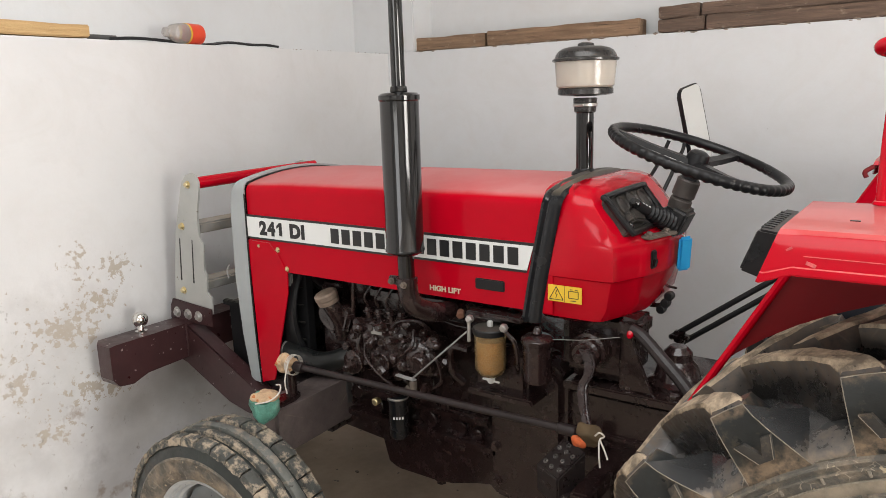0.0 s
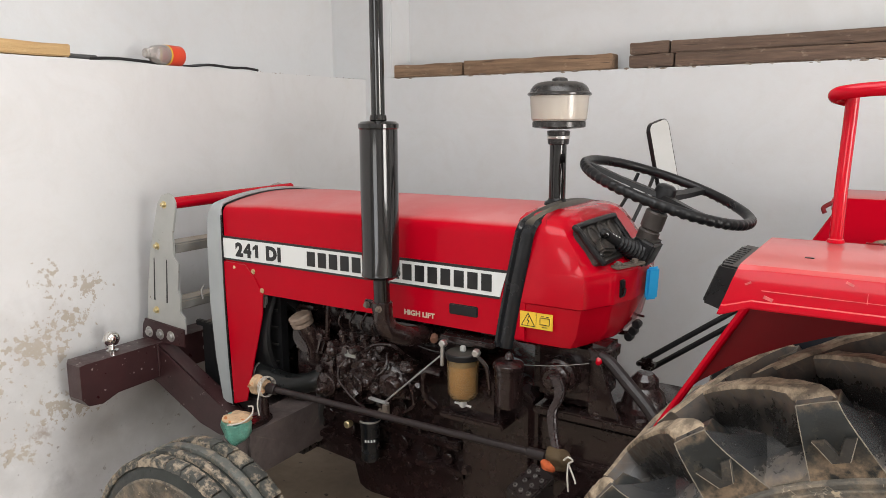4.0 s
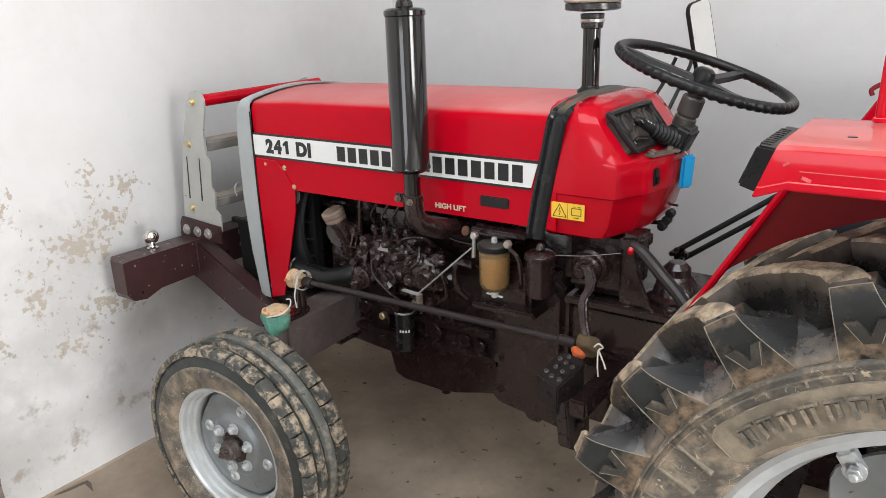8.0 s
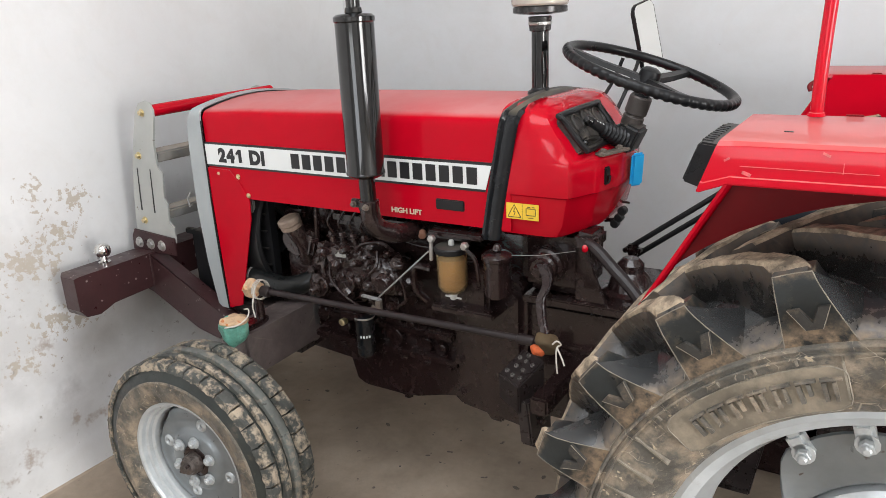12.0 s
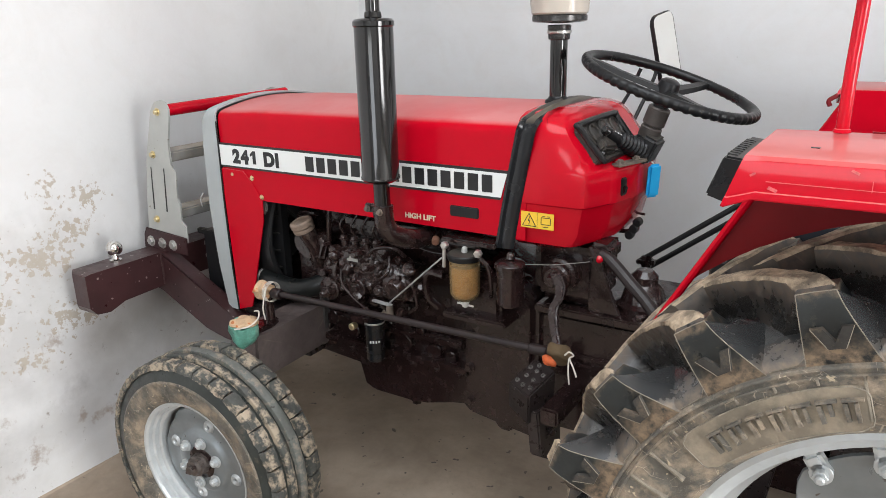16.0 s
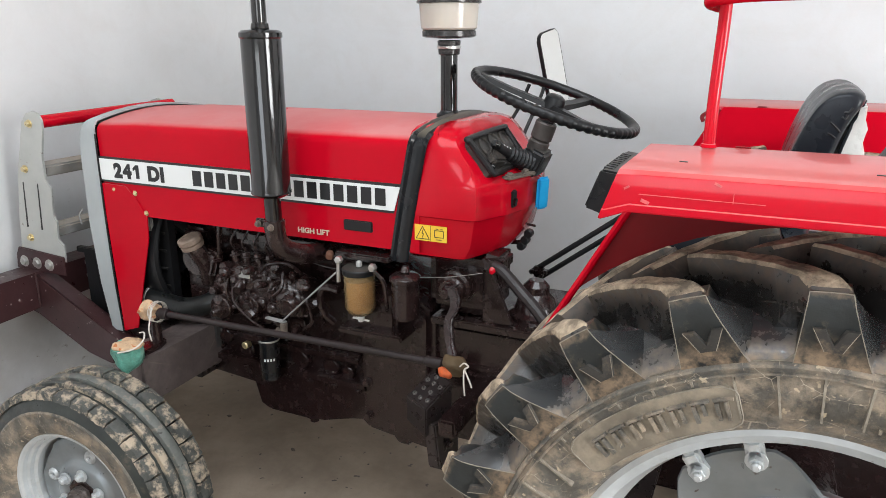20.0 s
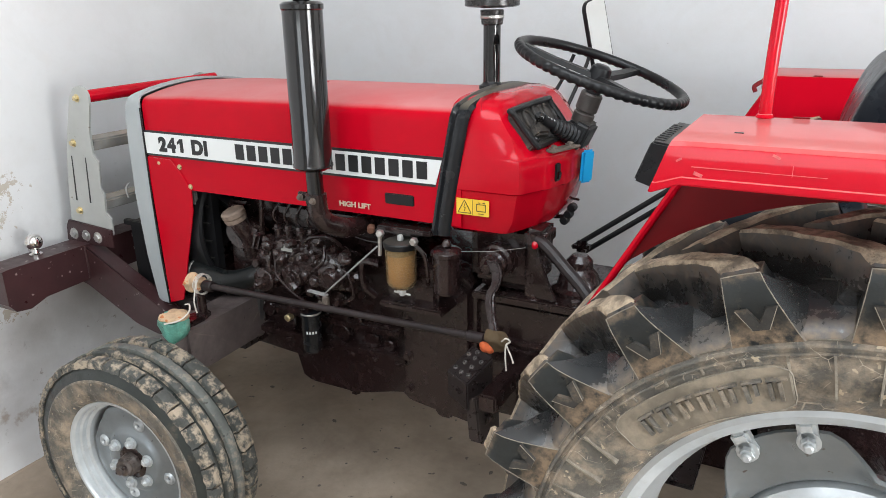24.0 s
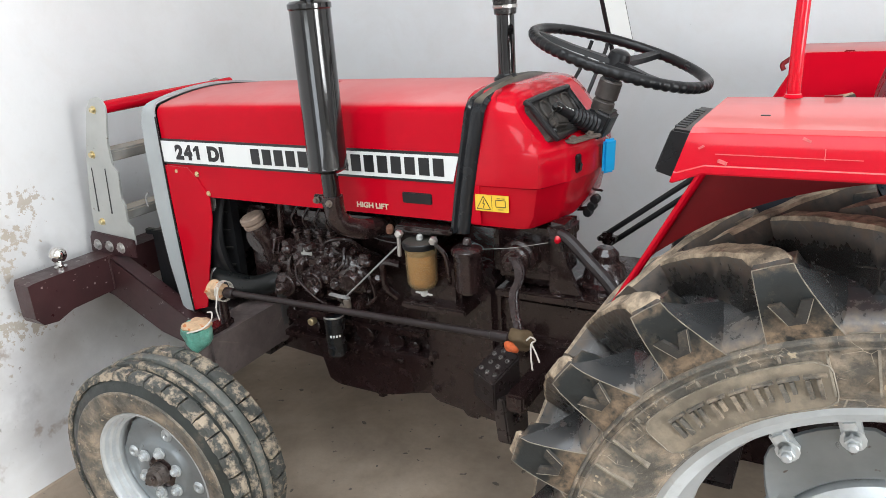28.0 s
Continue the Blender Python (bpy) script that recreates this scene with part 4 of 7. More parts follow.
part("stalk_mount", B((1.092, -0.010, 1.268), (0.046, 0.085, 0.070), (0, 25, 0), 0.008, 3), PLASTIC, COL, "black switch housing on the column")
TAG = part("key_tag", B((1.108, -0.005, 1.181), (0.014, 0.040, 0.090), (0, 4, -35), 0.0065, 4), BLUE, COL, "bright blue plastic tag hanging by the column")
part("tag_slot", B((1.1005, -0.0125, 1.183), (0.0012, 0.020, 0.066), (0, 4, -35), 0.0), BLACK_VINYL, TAG)
part("tag_cord", Tb([(1.085, 0.0, 1.245), (1.095, -0.003, 1.235), (1.107, -0.005, 1.226)], 0.002, 6, 3), CLOTH_WHITE, COL)
bm = bmesh.new()
for x, z in ((1.072, 1.062), (1.063, 1.042), (1.052, 1.024)):
    cyl(bm, (x, -0.012, z), (x, 0.012, z), 0.0125, 0.0125, 14)
part("cowl_knob", bm, PLASTIC, TR, "black lobed stop knob under the cowl")
part("knob_rod", C((1.02, 0, 1.03), (1.058, 0, 1.035), 0.006, seg=8), ENGINE, TR)
part("knob_rod", C((1.03, 0.02, 1.085), (1.085, 0.02, 1.080), 0.0035, seg=8), ENGINE, TR)

# air pre-cleaner
PC = new("air_precleaner")
PC.parent = TR
PC["label"] = "air pre-cleaner with a cream see-through dust cup on a black pipe"
pm = Matrix.Translation((0.828, 0, 0))
part("intake_pipe", lathe(bmesh.new(), [(0.031, 1.366), (0.031, 1.374), (0.0235, 1.380), (0.0235, 1.545), (0, 1.545)], pm, 28), BLACK_GLOSS, PC)
part("neck", lathe(bmesh.new(), [(0.0238, 1.540), (0.029, 1.543), (0.030, 1.556), (0.0295, 1.5565), (0.0295, 1.566), (0.031, 1.567), (0.032, 1.578), (0.028, 1.58), (0, 1.58)], pm, 28), LID_GREY, PC)
part("hose_clamp", lathe(bmesh.new(), [(0.0297, 1.557), (0.0325, 1.558), (0.0325, 1.565), (0.0297, 1.566)], pm, 28), STEEL, PC, "bright steel hose clamp")
part("clamp_screw", C((0.828 + 0.012, -0.036, 1.5615), (0.828 - 0.012, -0.036, 1.5615), 0.0045, seg=8), STEEL, PC)
part("pipe_foot", lathe(bmesh.new(), [(0.0236, 1.392), (0.027, 1.386), (0.034, 1.382), (0.036, 1.374), (0.0236, 1.374)], pm, 28), RUBBER_PLAIN, PC)
part("cup_base", lathe(bmesh.new(), [(0.03, 1.584), (0.066, 1.587), (0.0735, 1.590), (0.0735, 1.603), (0.070, 1.606), (0, 1.606)], pm, 36), LID_GREY, PC, "worn grey metal base of the dust cup")
cup = part("dust_cup", lathe(bmesh.new(), [(0.072, 1.6065), (0.0765, 1.611), (0.0815, 1.674), (0.0785, 1.674), (0.0735, 1.612), (0.0, 1.608)], pm, 40), CUP, PC, "cream translucent dust cup")
part("dust_in_cup", lathe(bmesh.new(), [(0, 1.6085), (0.068, 1.6095), (0.070, 1.648), (0.04, 1.662), (0, 1.664)], pm, 32), BEIGE, PC)
part("cup_lid", lathe(bmesh.new(), [(0, 1.674), (0.084, 1.674), (0.0875, 1.676), (0.0875, 1.681), (0.0815, 1.684), (0.079, 1.692), (0.073, 1.701), (0.062, 1.708), (0.045, 1.712), (0.02, 1.7135), (0, 1.714)], pm, 40), LID_GREY, PC, "domed dark grey lid")
part("lid_knob", lathe(bmesh.new(), [(0, 1.712), (0.022, 1.712), (0.021, 1.720), (0.012, 1.7235), (0, 1.724)], pm, 20), LID_GREY, PC)

# mirror on its stem
MI = new("rear_view_mirror")
MI.parent = TR
MI["label"] = "rectangular rear-view mirror on a bent black stem"
mm = pose(0.990, 0.45, 1.486, 13, -6, -18)
def rounded(w, h, r, n=5):
    return [(sx * (w / 2 - r) + r * math.cos(radians(a)), sz * (h / 2 - r) + r * math.sin(radians(a))) for sx, sz, a0 in ((1, 1, 0), (-1, 1, 90), (-1, -1, 180), (1, -1, 270)) for a in [a0 + 90 * k / n for k in range(n + 1)]]


bm = Pr(rounded(0.108, 0.244, 0.024), 0, -0.003, 0.010, 0.002)
bm.transform(mm)
part("mirror_shell", bm, PLASTIC, MI)
bm = Pr(rounded(0.102, 0.238, 0.022), 0, 0.0095, 0.0104)
bm.transform(mm)
part("mirror_glass", bm, MIRROR, MI, "mirror glass reflecting the pale wall", 0)
part("mirror_stem", Tb([(0.972, 0.42, 1.45), (0.976, 0.40, 1.42), (0.97, 0.33, 1.36), (0.95, 0.26, 1.27)], 0.006, 8, 5), PLASTIC, MI)
part("mirror_stem", Tb([(0.925, 0.42, 1.44), (0.90, 0.40, 1.37), (0.885, 0.30, 1.30)], 0.006, 8, 5), PLASTIC, MI)

# ---- exhaust ----
MX, MY = 0.477, -0.36
bm = lathe(bmesh.new(), [(0, 1.186), (0.036, 1.187), (0.047, 1.193), (0.0525, 1.197), (0.0525, 1.203), (0.0505, 1.206), (0.0505, 1.586), (0.0535, 1.589), (0.0535, 1.600), (0.046, 1.606), (0.024, 1.608), (0, 1.608)], Matrix.Translation((MX, MY, 0)), 48)
MUF = part("muffler", bm, BLACK_GLOSS, TR, "glossy black upright exhaust muffler")
part("tail_pipe", C((MX, MY, 1.606), (0.475, -0.362, 2.45), 0.018, seg=28), BLACK_GLOSS, MUF, "tall glossy black exhaust pipe")
part("pipe_collar", lathe(bmesh.new(), [(0.020, 1.608), (0.023, 1.61), (0.021, 1.622), (0.0181, 1.624)], Matrix.Translation((MX, MY, 0)), 28), BLACK_GLOSS, MUF)
part("down_pipe", C((MX + 0.002, MY, 1.11), (MX, MY, 1.19), 0.0225, seg=28), BLACK_GLOSS, MUF)
part("elbow", Tb([(MX + 0.002, MY, 1.115), (MX + 0.004, MY + 0.004, 1.07), (MX + 0.018, MY + 0.02, 1.036), (MX + 0.05, MY + 0.08, 1.012), (MX + 0.06, MY + 0.20, 1.008)], 0.028, 18, 6), ENGINE, MUF, "dark exhaust elbow")
bm = lathe(bmesh.new(), [(0.023, 1.098), (0.0285, 1.10), (0.0285, 1.122), (0.023, 1.124)], Matrix.Translation((MX + 0.002, MY, 0)), 28)
box(bm, (MX - 0.042, MY, 1.111), (0.03, 0.012, 0.024), w=0.003)
part("pipe_clamp", bm, ENGINE, MUF, "dark pipe clamp with two bolts")
for x, y in ((-0.045, -0.008), (0.012, -0.028)):
    part("clamp_bolt", bolt(bmesh.new(), (MX + x, MY + y, 1.109), (0.1, -1, 0.1), 0.0065, 0.009), DUSTY_STEEL, MUF)
part("hot_stub", C((MX + 0.100, -0.25, 1.012), (MX + 0.112, -0.272, 1.008), 0.011), material("rusty_iron", (0.16, 0.07, 0.04), rough=0.8, vary=0.3), MUF)

# ---- wheels: local axis y, outer side towards -y ----
RX, RZ = 1.787, 0.64
TURN_Y = Matrix(((1, 0, 0, 0), (0, 0, -1, 0), (0, 1, 0, 0), (0, 0, 0, 1)))


def turned(prof, seg):
    """Revolves (radius, outward) pairs round y."""
    return lathe(bmesh.new(), prof, TURN_Y, seg)


def polar(r, deg, o):
    a = radians(deg)
    return Vector((r * math.cos(a), -o, r * math.sin(a)))


def arc_plate(bm, r0, r1, a0, a1, o0, o1, n=12):
    """A raised curved plate on a sidewall."""
    loft(bm, [[polar(r0, a, o0), polar(r1, a, o0), polar(r1 - 0.001, a, o1), polar(r0 + 0.001, a, o1)] for a in [a0 + (a1 - a0) * k / n for k in range(n + 1)]])


def two_tone(ob, mat, test):
    """Gives a second material to the faces that pass the test on their centre."""
    ob.data.materials.append(mat)
    for p in ob.data.polygons:
        if test(p.center):
            p.material_index = 1
    return ob


def child(name, data, parent, m):
    o = new(name, data)
    o.parent, o.matrix_basis = parent, m
    return o


def rear_wheel(label):
    w = new("rear_wheel")
    w.parent = TR
    w["label"] = label
    t = [(0.512, 0.1715), (0.524, 0.1705), (0.531, 0.165), (0.545, 0.143), (0.558, 0.115), (0.568, 0.08), (0.574, 0.04), (0.576, 0)]
    part("tyre", turned(t + [(r, -o) for r, o in reversed(t[:-1])] + [(0.50, -0.12), (0.50, 0.12), (0.512, 0.1715)], 120), RUBBER_REAR, w, "dark rubber tyre carcass")
    for sg in (1, -1):
        sw = [(0.380, 0.10), (0.384, 0.126), (0.396, 0.146), (0.43, 0.166), (0.47, 0.1745), (0.4955, 0.1745), (0.4965, 0.1785), (0.4995, 0.1785), (0.5005, 0.1740), (0.5070, 0.1735), (0.5085, 0.1785), (0.5125, 0.1780), (0.516, 0.1725), (0.518, 0.15), (0.40, 0.10)]
        part("sidewall", turned([(r, sg * o) for r, o in sw], 120), SIDEWALL, w, "dust-covered tyre sidewall")
    # lugs: a flat flared end on the shoulder, a bar sweeping forward to the middle
    bm = bmesh.new()
    st = []
    for o, lead, wid, foot, top in ((0.176, 0.0, 4.9, 0.9, 0.622), (0.166, 0.2, 4.8, 1.2, 0.634), (0.150, 1.2, 4.7, 1.25, 0.641), (0.125, 3.4, 4.6, 1.3, 0.643), (0.09, 6.6, 4.3, 1.4, 0.644), (0.045, 11.0, 3.9, 1.4, 0.644), (-0.012, 17.0, 3.6, 1.35, 0.643)):
        low = 0.545 if o < 0.13 else 0.59
        st.append([polar(low, lead - wid * foot * 0.62, o), polar(low, lead + wid * foot * 0.62, o), polar(top - 0.006, lead + wid * 0.53, o), polar(top, lead + wid * 0.42, o), polar(top, lead - wid * 0.42, o), polar(top - 0.006, lead - wid * 0.53, o)])
    loft(bm, st)
    bmesh.ops.subdivide_edges(bm, edges=list(bm.edges), cuts=2, use_grid_fill=True)
    for v in bm.verts:  # worn, crumbled bar
        v.co += noise.noise_vector(v.co * 38) * 0.0026
    bar_faces = len(bm.faces)
    # flat flared end of the lug: wider towards the sidewall on its trailing side
    face = ((0.514, 4.4, 6.9, 0.150, 0.1735), (0.530, 4.05, 6.0, 0.145, 0.1755), (0.555, 3.55, 4.9, 0.13, 0.1795), (0.580, 3.1, 3.9, 0.12, 0.183), (0.603, 2.75, 3.1, 0.12, 0.184), (0.612, 2.6, 2.85, 0.125, 0.1835), (0.625, 2.45, 2.55, 0.13, 0.181))
    loft(bm, [[polar(r, -q, a), polar(r, p, a), polar(r, p * 0.97, b), polar(r, -q * 0.97, b)] for r, p, q, a, b in face])
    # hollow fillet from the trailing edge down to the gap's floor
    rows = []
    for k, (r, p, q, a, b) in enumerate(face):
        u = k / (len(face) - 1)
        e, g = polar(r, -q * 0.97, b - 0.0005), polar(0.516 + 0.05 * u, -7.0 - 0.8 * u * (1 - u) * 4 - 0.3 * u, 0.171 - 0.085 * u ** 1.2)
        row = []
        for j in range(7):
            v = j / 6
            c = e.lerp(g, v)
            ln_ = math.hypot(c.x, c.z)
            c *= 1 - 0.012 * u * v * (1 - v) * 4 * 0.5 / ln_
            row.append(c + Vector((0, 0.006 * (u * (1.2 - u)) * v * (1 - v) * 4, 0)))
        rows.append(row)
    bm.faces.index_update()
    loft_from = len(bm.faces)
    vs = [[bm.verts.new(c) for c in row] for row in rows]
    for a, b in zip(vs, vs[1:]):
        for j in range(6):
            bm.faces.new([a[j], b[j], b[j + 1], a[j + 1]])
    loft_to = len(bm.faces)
    for s2 in (-1, 1):  # raised chevron on the lug's end
        loft(bm, [[polar(r, s2 * a - d - 1.0, 0.174 + k), polar(r, s2 * a + d - 1.0, 0.174 + k), polar(r, s2 * a + d * 0.75 - 1.0, 0.1845 + k), polar(r, s2 * a - d * 0.75 - 1.0, 0.1845 + k)] for r, a, d, k in ((0.5405, 0.30, 1.15, 0.0), (0.575, 2.05, 0.95, 0.0045))])
    lug = two_tone(part("lug", bm, RUBBER_LUG, w, "", 38), LUG_TOP, lambda c: math.hypot(c.x, c.z) > 0.6275)
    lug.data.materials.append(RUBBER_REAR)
    lug.data.materials.append(CHEVRON)
    lug.data.materials.append(RUBBER_GAP)
    for p in lug.data.polygons:
        if p.index < bar_faces and p.material_index == 0:  # flanks of the bar
            p.material_index = 4
        if p.index >= loft_to:
            p.material_index = 3
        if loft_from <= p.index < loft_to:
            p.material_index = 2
    bm = bmesh.new()
    edge_r = 0.0009
    tube(bm, [polar(r, p * 0.97, b) for r, p, q, a, b in face], edge_r, 4, 0)
    tube(bm, [polar(r, -q * 0.97, b) for r, p, q, a, b in face], edge_r, 4, 0)
    tube(bm, [polar(0.625, 2.4, 0.1812), polar(0.6255, 0, 0.1812), polar(0.625, -2.5, 0.1812)], edge_r, 4, 0)
    tube(bm, [polar(0.530, 4.0, 0.1752), polar(0.5185, 5.3, 0.1722), polar(0.5175, 7.5, 0.1718), polar(0.5175, 10.0, 0.1718)], edge_r, 4, 0)
    for s2 in (-1, 1):
        tube(bm, [polar(0.5405, s2 * 1.2 - 1.0, 0.1842), polar(0.575, s2 * 2.8 - 1.0, 0.1888)], 0.0007, 4, 0)
    edge = part("mould_edge", bm, MOULD_EDGE, w, "pale worn mould edges of a lug", 0)
    a0, pitch = 92.6, 360 / 21
    place(lug, pose(0, 0, 0, 0, -a0, 0))
    place(edge, pose(0, 0, 0, 0, -a0, 0))
    for k in range(1, 21):
        child("lug", lug.data, w, pose(0, 0, 0, 0, -a0 - pitch * k, 0))
        child("mould_edge", edge.data, w, pose(0, 0, 0, 0, -a0 - pitch * k, 0))
    for k in range(21):
        child("lug", lug.data, w, pose(0, 0, 0, 0, -a0 - pitch * (k + 0.5), 0) @ Matrix.Diagonal((1, -1, 1, 1)))
    # moulded ribs and the maker's plate on the outer sidewall
    bm = bmesh.new()
    arc_plate(bm, 0.428, 0.4975, -0.2, 0.2, 0.160, 0.1785, 1)
    rib = part("sidewall_rib", bm, MOULD_EDGE, w, "", 0)
    spots = [a for a in range(1, 360, 7) if not 106 < a < 143]
    place(rib, pose(0, 0, 0, 0, -spots[0], 0))
    for a in spots[1:]:
        child("sidewall_rib", rib.data, w, pose(0, 0, 0, 0, -a, 0))
    bm = bmesh.new()
    arc_plate(bm, 0.486, 0.4975, -0.2, 0.2, 0.160, 0.1785, 1)
    short = part("short_rib", bm, MOULD_EDGE, w, "", 0)
    place(short, pose(0, 0, 0, 0, -106, 0))
    for a in (113, 120, 127, 134, 141):
        child("short_rib", short.data, w, pose(0, 0, 0, 0, -a, 0))
    bm = bmesh.new()
    loft(bm, [[polar(0.412 + g, a, 0.15), polar(0.484 - g, a, 0.15), polar(0.483 - g, a, 0.1785), polar(0.413 + g, a, 0.1765)] for a, g in ((105.6, 0.016), (106, 0.009), (107, 0.002), (108, 0.0), (112, 0.0), (116, 0.0), (120, 0.0), (124, 0.0), (128, 0.0), (132, 0.0), (136, 0.0), (139, 0.0), (140, 0.002), (141, 0.009), (141.4, 0.016))])
    part("moulded_plate", bm, SIDEWALL_PALE, w, "raised dusty plate with moulded marks")
    bm = bmesh.new()
    line = [(108, 0.482), (112, 0.483), (116, 0.483), (120, 0.483), (124, 0.483), (128, 0.483), (132, 0.483), (136, 0.483), (139, 0.482), (141, 0.474), (141.4, 0.467), (141.4, 0.43), (141, 0.421), (139, 0.413), (136, 0.412), (130, 0.412), (123, 0.412), (116, 0.412), (108, 0.413), (106, 0.421), (105.6, 0.43), (105.6, 0.466), (106, 0.474), (108, 0.482)]
    tube(bm, [polar(r, a, 0.1772 + (r - 0.412) * 0.02) for a, r in line], 0.0011, 4, 0)
    part("plate_edge", bm, MOULD_EDGE, w, "", 0)
    for k in range(7):  # plain moulded marks in place of the maker's name
        a = 136 - 4.3 * k
        bm = bmesh.new()
        arc_plate(bm, 0.460, 0.466, a - 3.6, a, 0.175, 0.1845, 3)
        arc_plate(bm, 0.430, 0.460, a - 0.9, a - 0.1, 0.175, 0.1845, 1)
        arc_plate(bm, 0.428 + 0.006 * (k % 3), 0.460, a - 2.6, a - 1.9, 0.175, 0.1845, 1)
        part("moulded_mark", bm, SIDEWALL, w, "", 0)
    for k in range(9):  # small moulded size marks, plain bars
        bm = bmesh.new()
        arc_plate(bm, 0.428 + 0.004 * (k % 3), 0.436 + 0.005 * (k % 2), 82 - 1.9 * k, 82.5 - 1.9 * k, 0.160, 0.1720, 1)
        part("size_mark", bm, SIDEWALL_PALE, w, "", 0)
    rim = [(0.386, 0.129), (0.392, 0.124), (0.386, 0.110), (0.366, 0.106), (0.360, 0.07), (0.338, 0.05), (0.334, 0.0), (0.338, -0.05), (0.360, -0.07), (0.366, -0.106), (0.388, -0.112), (0.388, -0.126), (0.36, -0.11), (0.328, -0.05), (0.324, 0), (0.328, 0.05), (0.352, 0.08), (0.356, 0.115), (0.376, 0.131), (0.386, 0.129)]
    part("rim", turned(rim, 96), SILVER, w, "silver-painted steel rim")
    # disc: six broad arms that reach the rim brackets
    bm = bmesh.new()
    n = 96
    prof = ((0.10, 0.012, 0), (0.195, 0.006, 0), (0.205, 0.026, 0), (0.225, 0.032, 0), (0.262, 0.045, 1), (0.285, 0.052, 2))
    ring = []
    for r, o, _ in prof:
        row = []
        for k in range(n):
            a = 360 * k / n
            lobe = 0.5 + 0.5 * math.cos(radians(4 * (a - 116.3)))
            rr = r if r < 0.23 else r - (r - 0.225) * (1 - min(1, max(0, lobe * 2.2 - 0.55)))
            row.append(polar(rr + (0.025 * lobe if r > 0.28 else 0), a, o))
        ring.append(row)
    loft(bm, ring, False)
    sheet("wheel_disc", bm, SILVER_DARK, w, 0.008, "dished silver-grey wheel disc")
    part("wheel_weight", turned([(0, 0.075), (0.06, 0.075), (0.07, 0.065), (0.175, 0.045), (0.196, 0.034), (0.199, 0.012), (0, 0.012)], 72), SILVER, w, "round silver hub plate")
    for k, a in enumerate((107, 125.6)):
        for q in range(4):
            b = a + 90 * q
            m = pose(0, 0, 0, 0, -b, 0)
            bm = bmesh.new()
            box(bm, (0.308, -0.055, 0), (0.05, 0.03, 0.03), w=0.006)
            bm.transform(m)
            part("rim_bracket", bm, SILVER, w)
            bm = bmesh.new()
            bolt(bm, (0.298, -0.068, 0), (0, -1, 0), 0.0125, 0.014)
            cyl(bm, (0.298, -0.08, 0), (0.298, -0.094, 0), 0.008, seg=12)
            bm.transform(m)
            part("rim_bolt", bm, SILVER, w, "silver hexagon bolt")
    return w


RW = rear_wheel("large rear wheel with a muddy lugged tyre")
RW.location = (RX, -0.648, RZ)


def front_wheel(label):
    w = new("front_wheel")
    w.parent = TR
    w["label"] = label
    t = [(0.283, 0.085), (0.305, 0.080), (0.320, 0.074), (0.326, 0.066), (0.329, 0.03), (0.330, 0)]
    part("tyre", turned(t + [(r, -o * 1.4) for r, o in reversed(t[:-1])] + [(0.26, -0.07), (0.26, 0.05), (0.283, 0.085)], 90), RUBBER, w, "dark rubber tyre carcass")
    for sg in (1, -1):
        sw = [(0.204, 0.04), (0.207, 0.066), (0.222, 0.078), (0.255, 0.0865), (0.276, 0.087), (0.280, 0.0885), (0.285, 0.0865), (0.287, 0.07), (0.23, 0.04)]
        part("sidewall", turned([(r, o if sg > 0 else -1.4 * o) for r, o in sw], 90), SIDEWALL, w, "dust-covered tyre sidewall")
    for o, h in ((0.014, 0.0112), (-0.028, 0.0140)):
        bm = turned([(0.327, o - h - 0.002), (0.341, o - h), (0.3435, o - h * 0.4), (0.3435, o + h * 0.4), (0.341, o + h), (0.327, o + h + 0.002)], 120)
        for v in bm.verts:
            v.co += noise.noise_vector(v.co * 60) * 0.0032
        part("centre_rib", bm, RUBBER_MUD if o > 0 else RUBBER_DUSTY, w, "muddy tread rib")
    bm = bmesh.new()
    n = 6
    loft(bm, [[polar(0.322, a, 0.040), polar(0.340, a + j, 0.043), polar(0.341, a + j, 0.060), polar(0.336, a + j * 0.6, 0.076), polar(0.318, a, 0.081), polar(0.315, a, 0.06)] for a, j in ((-5.05, 0.25), (-2.5, 0), (0, 0), (2.5, 0), (5.05, -0.25))])
    bmesh.ops.subdivide_edges(bm, edges=[e for e in bm.edges if e.calc_length() > 0.008], cuts=1)
    for v in bm.verts:
        v.co += noise.noise_vector(v.co * 70) * 0.0036
    blk = part("tread_block", bm, RUBBER_MUD, w, "", 30)
    for k in range(34):
        a = 360 / 34 * k
        for sg in (1, -1):
            m = pose(0, 0, 0, 0, -a - (0 if sg > 0 else 5), 0) @ Matrix.Diagonal((1, 1 if sg > 0 else -1.4, 1, 1))
            if k == 0 and sg > 0:
                place(blk, m)
            else:
                child("tread_block", blk.data, w, m)
    rim = [(0.2045, 0.070), (0.210, 0.0715), (0.2125, 0.067), (0.209, 0.056), (0.201, 0.050), (0.197, 0.028), (0.188, 0.020), (0.186, -0.02), (0.2, -0.04), (0.212, -0.07), (0.2, -0.075), (0.178, -0.02), (0.1785, 0.014), (0.180, 0.029), (0.1855, 0.0335), (0.188, 0.034), (0.1895, 0.047), (0.1945, 0.0505), (0.197, 0.051), (0.1985, 0.064), (0.2045, 0.070)]
    part("rim", turned(rim, 80), SILVER, w, "silver-painted steel rim")
    bm = bmesh.new()
    rows = []
    for r, o in ((0.046, 0.036), (0.088, 0.037), (0.095, 0.033), (0.102, 0.025), (0.110, 0.022), (0.140, 0.021), (0.162, 0.023), (0.170, 0.018), (0.175, 0.002)):
        row = []
        for k in range(96):
            a = 360 * k / 96
            cut = max(0.0, min(1.0, 2.2 * math.cos(radians(3 * (a - 150))) - 0.9))
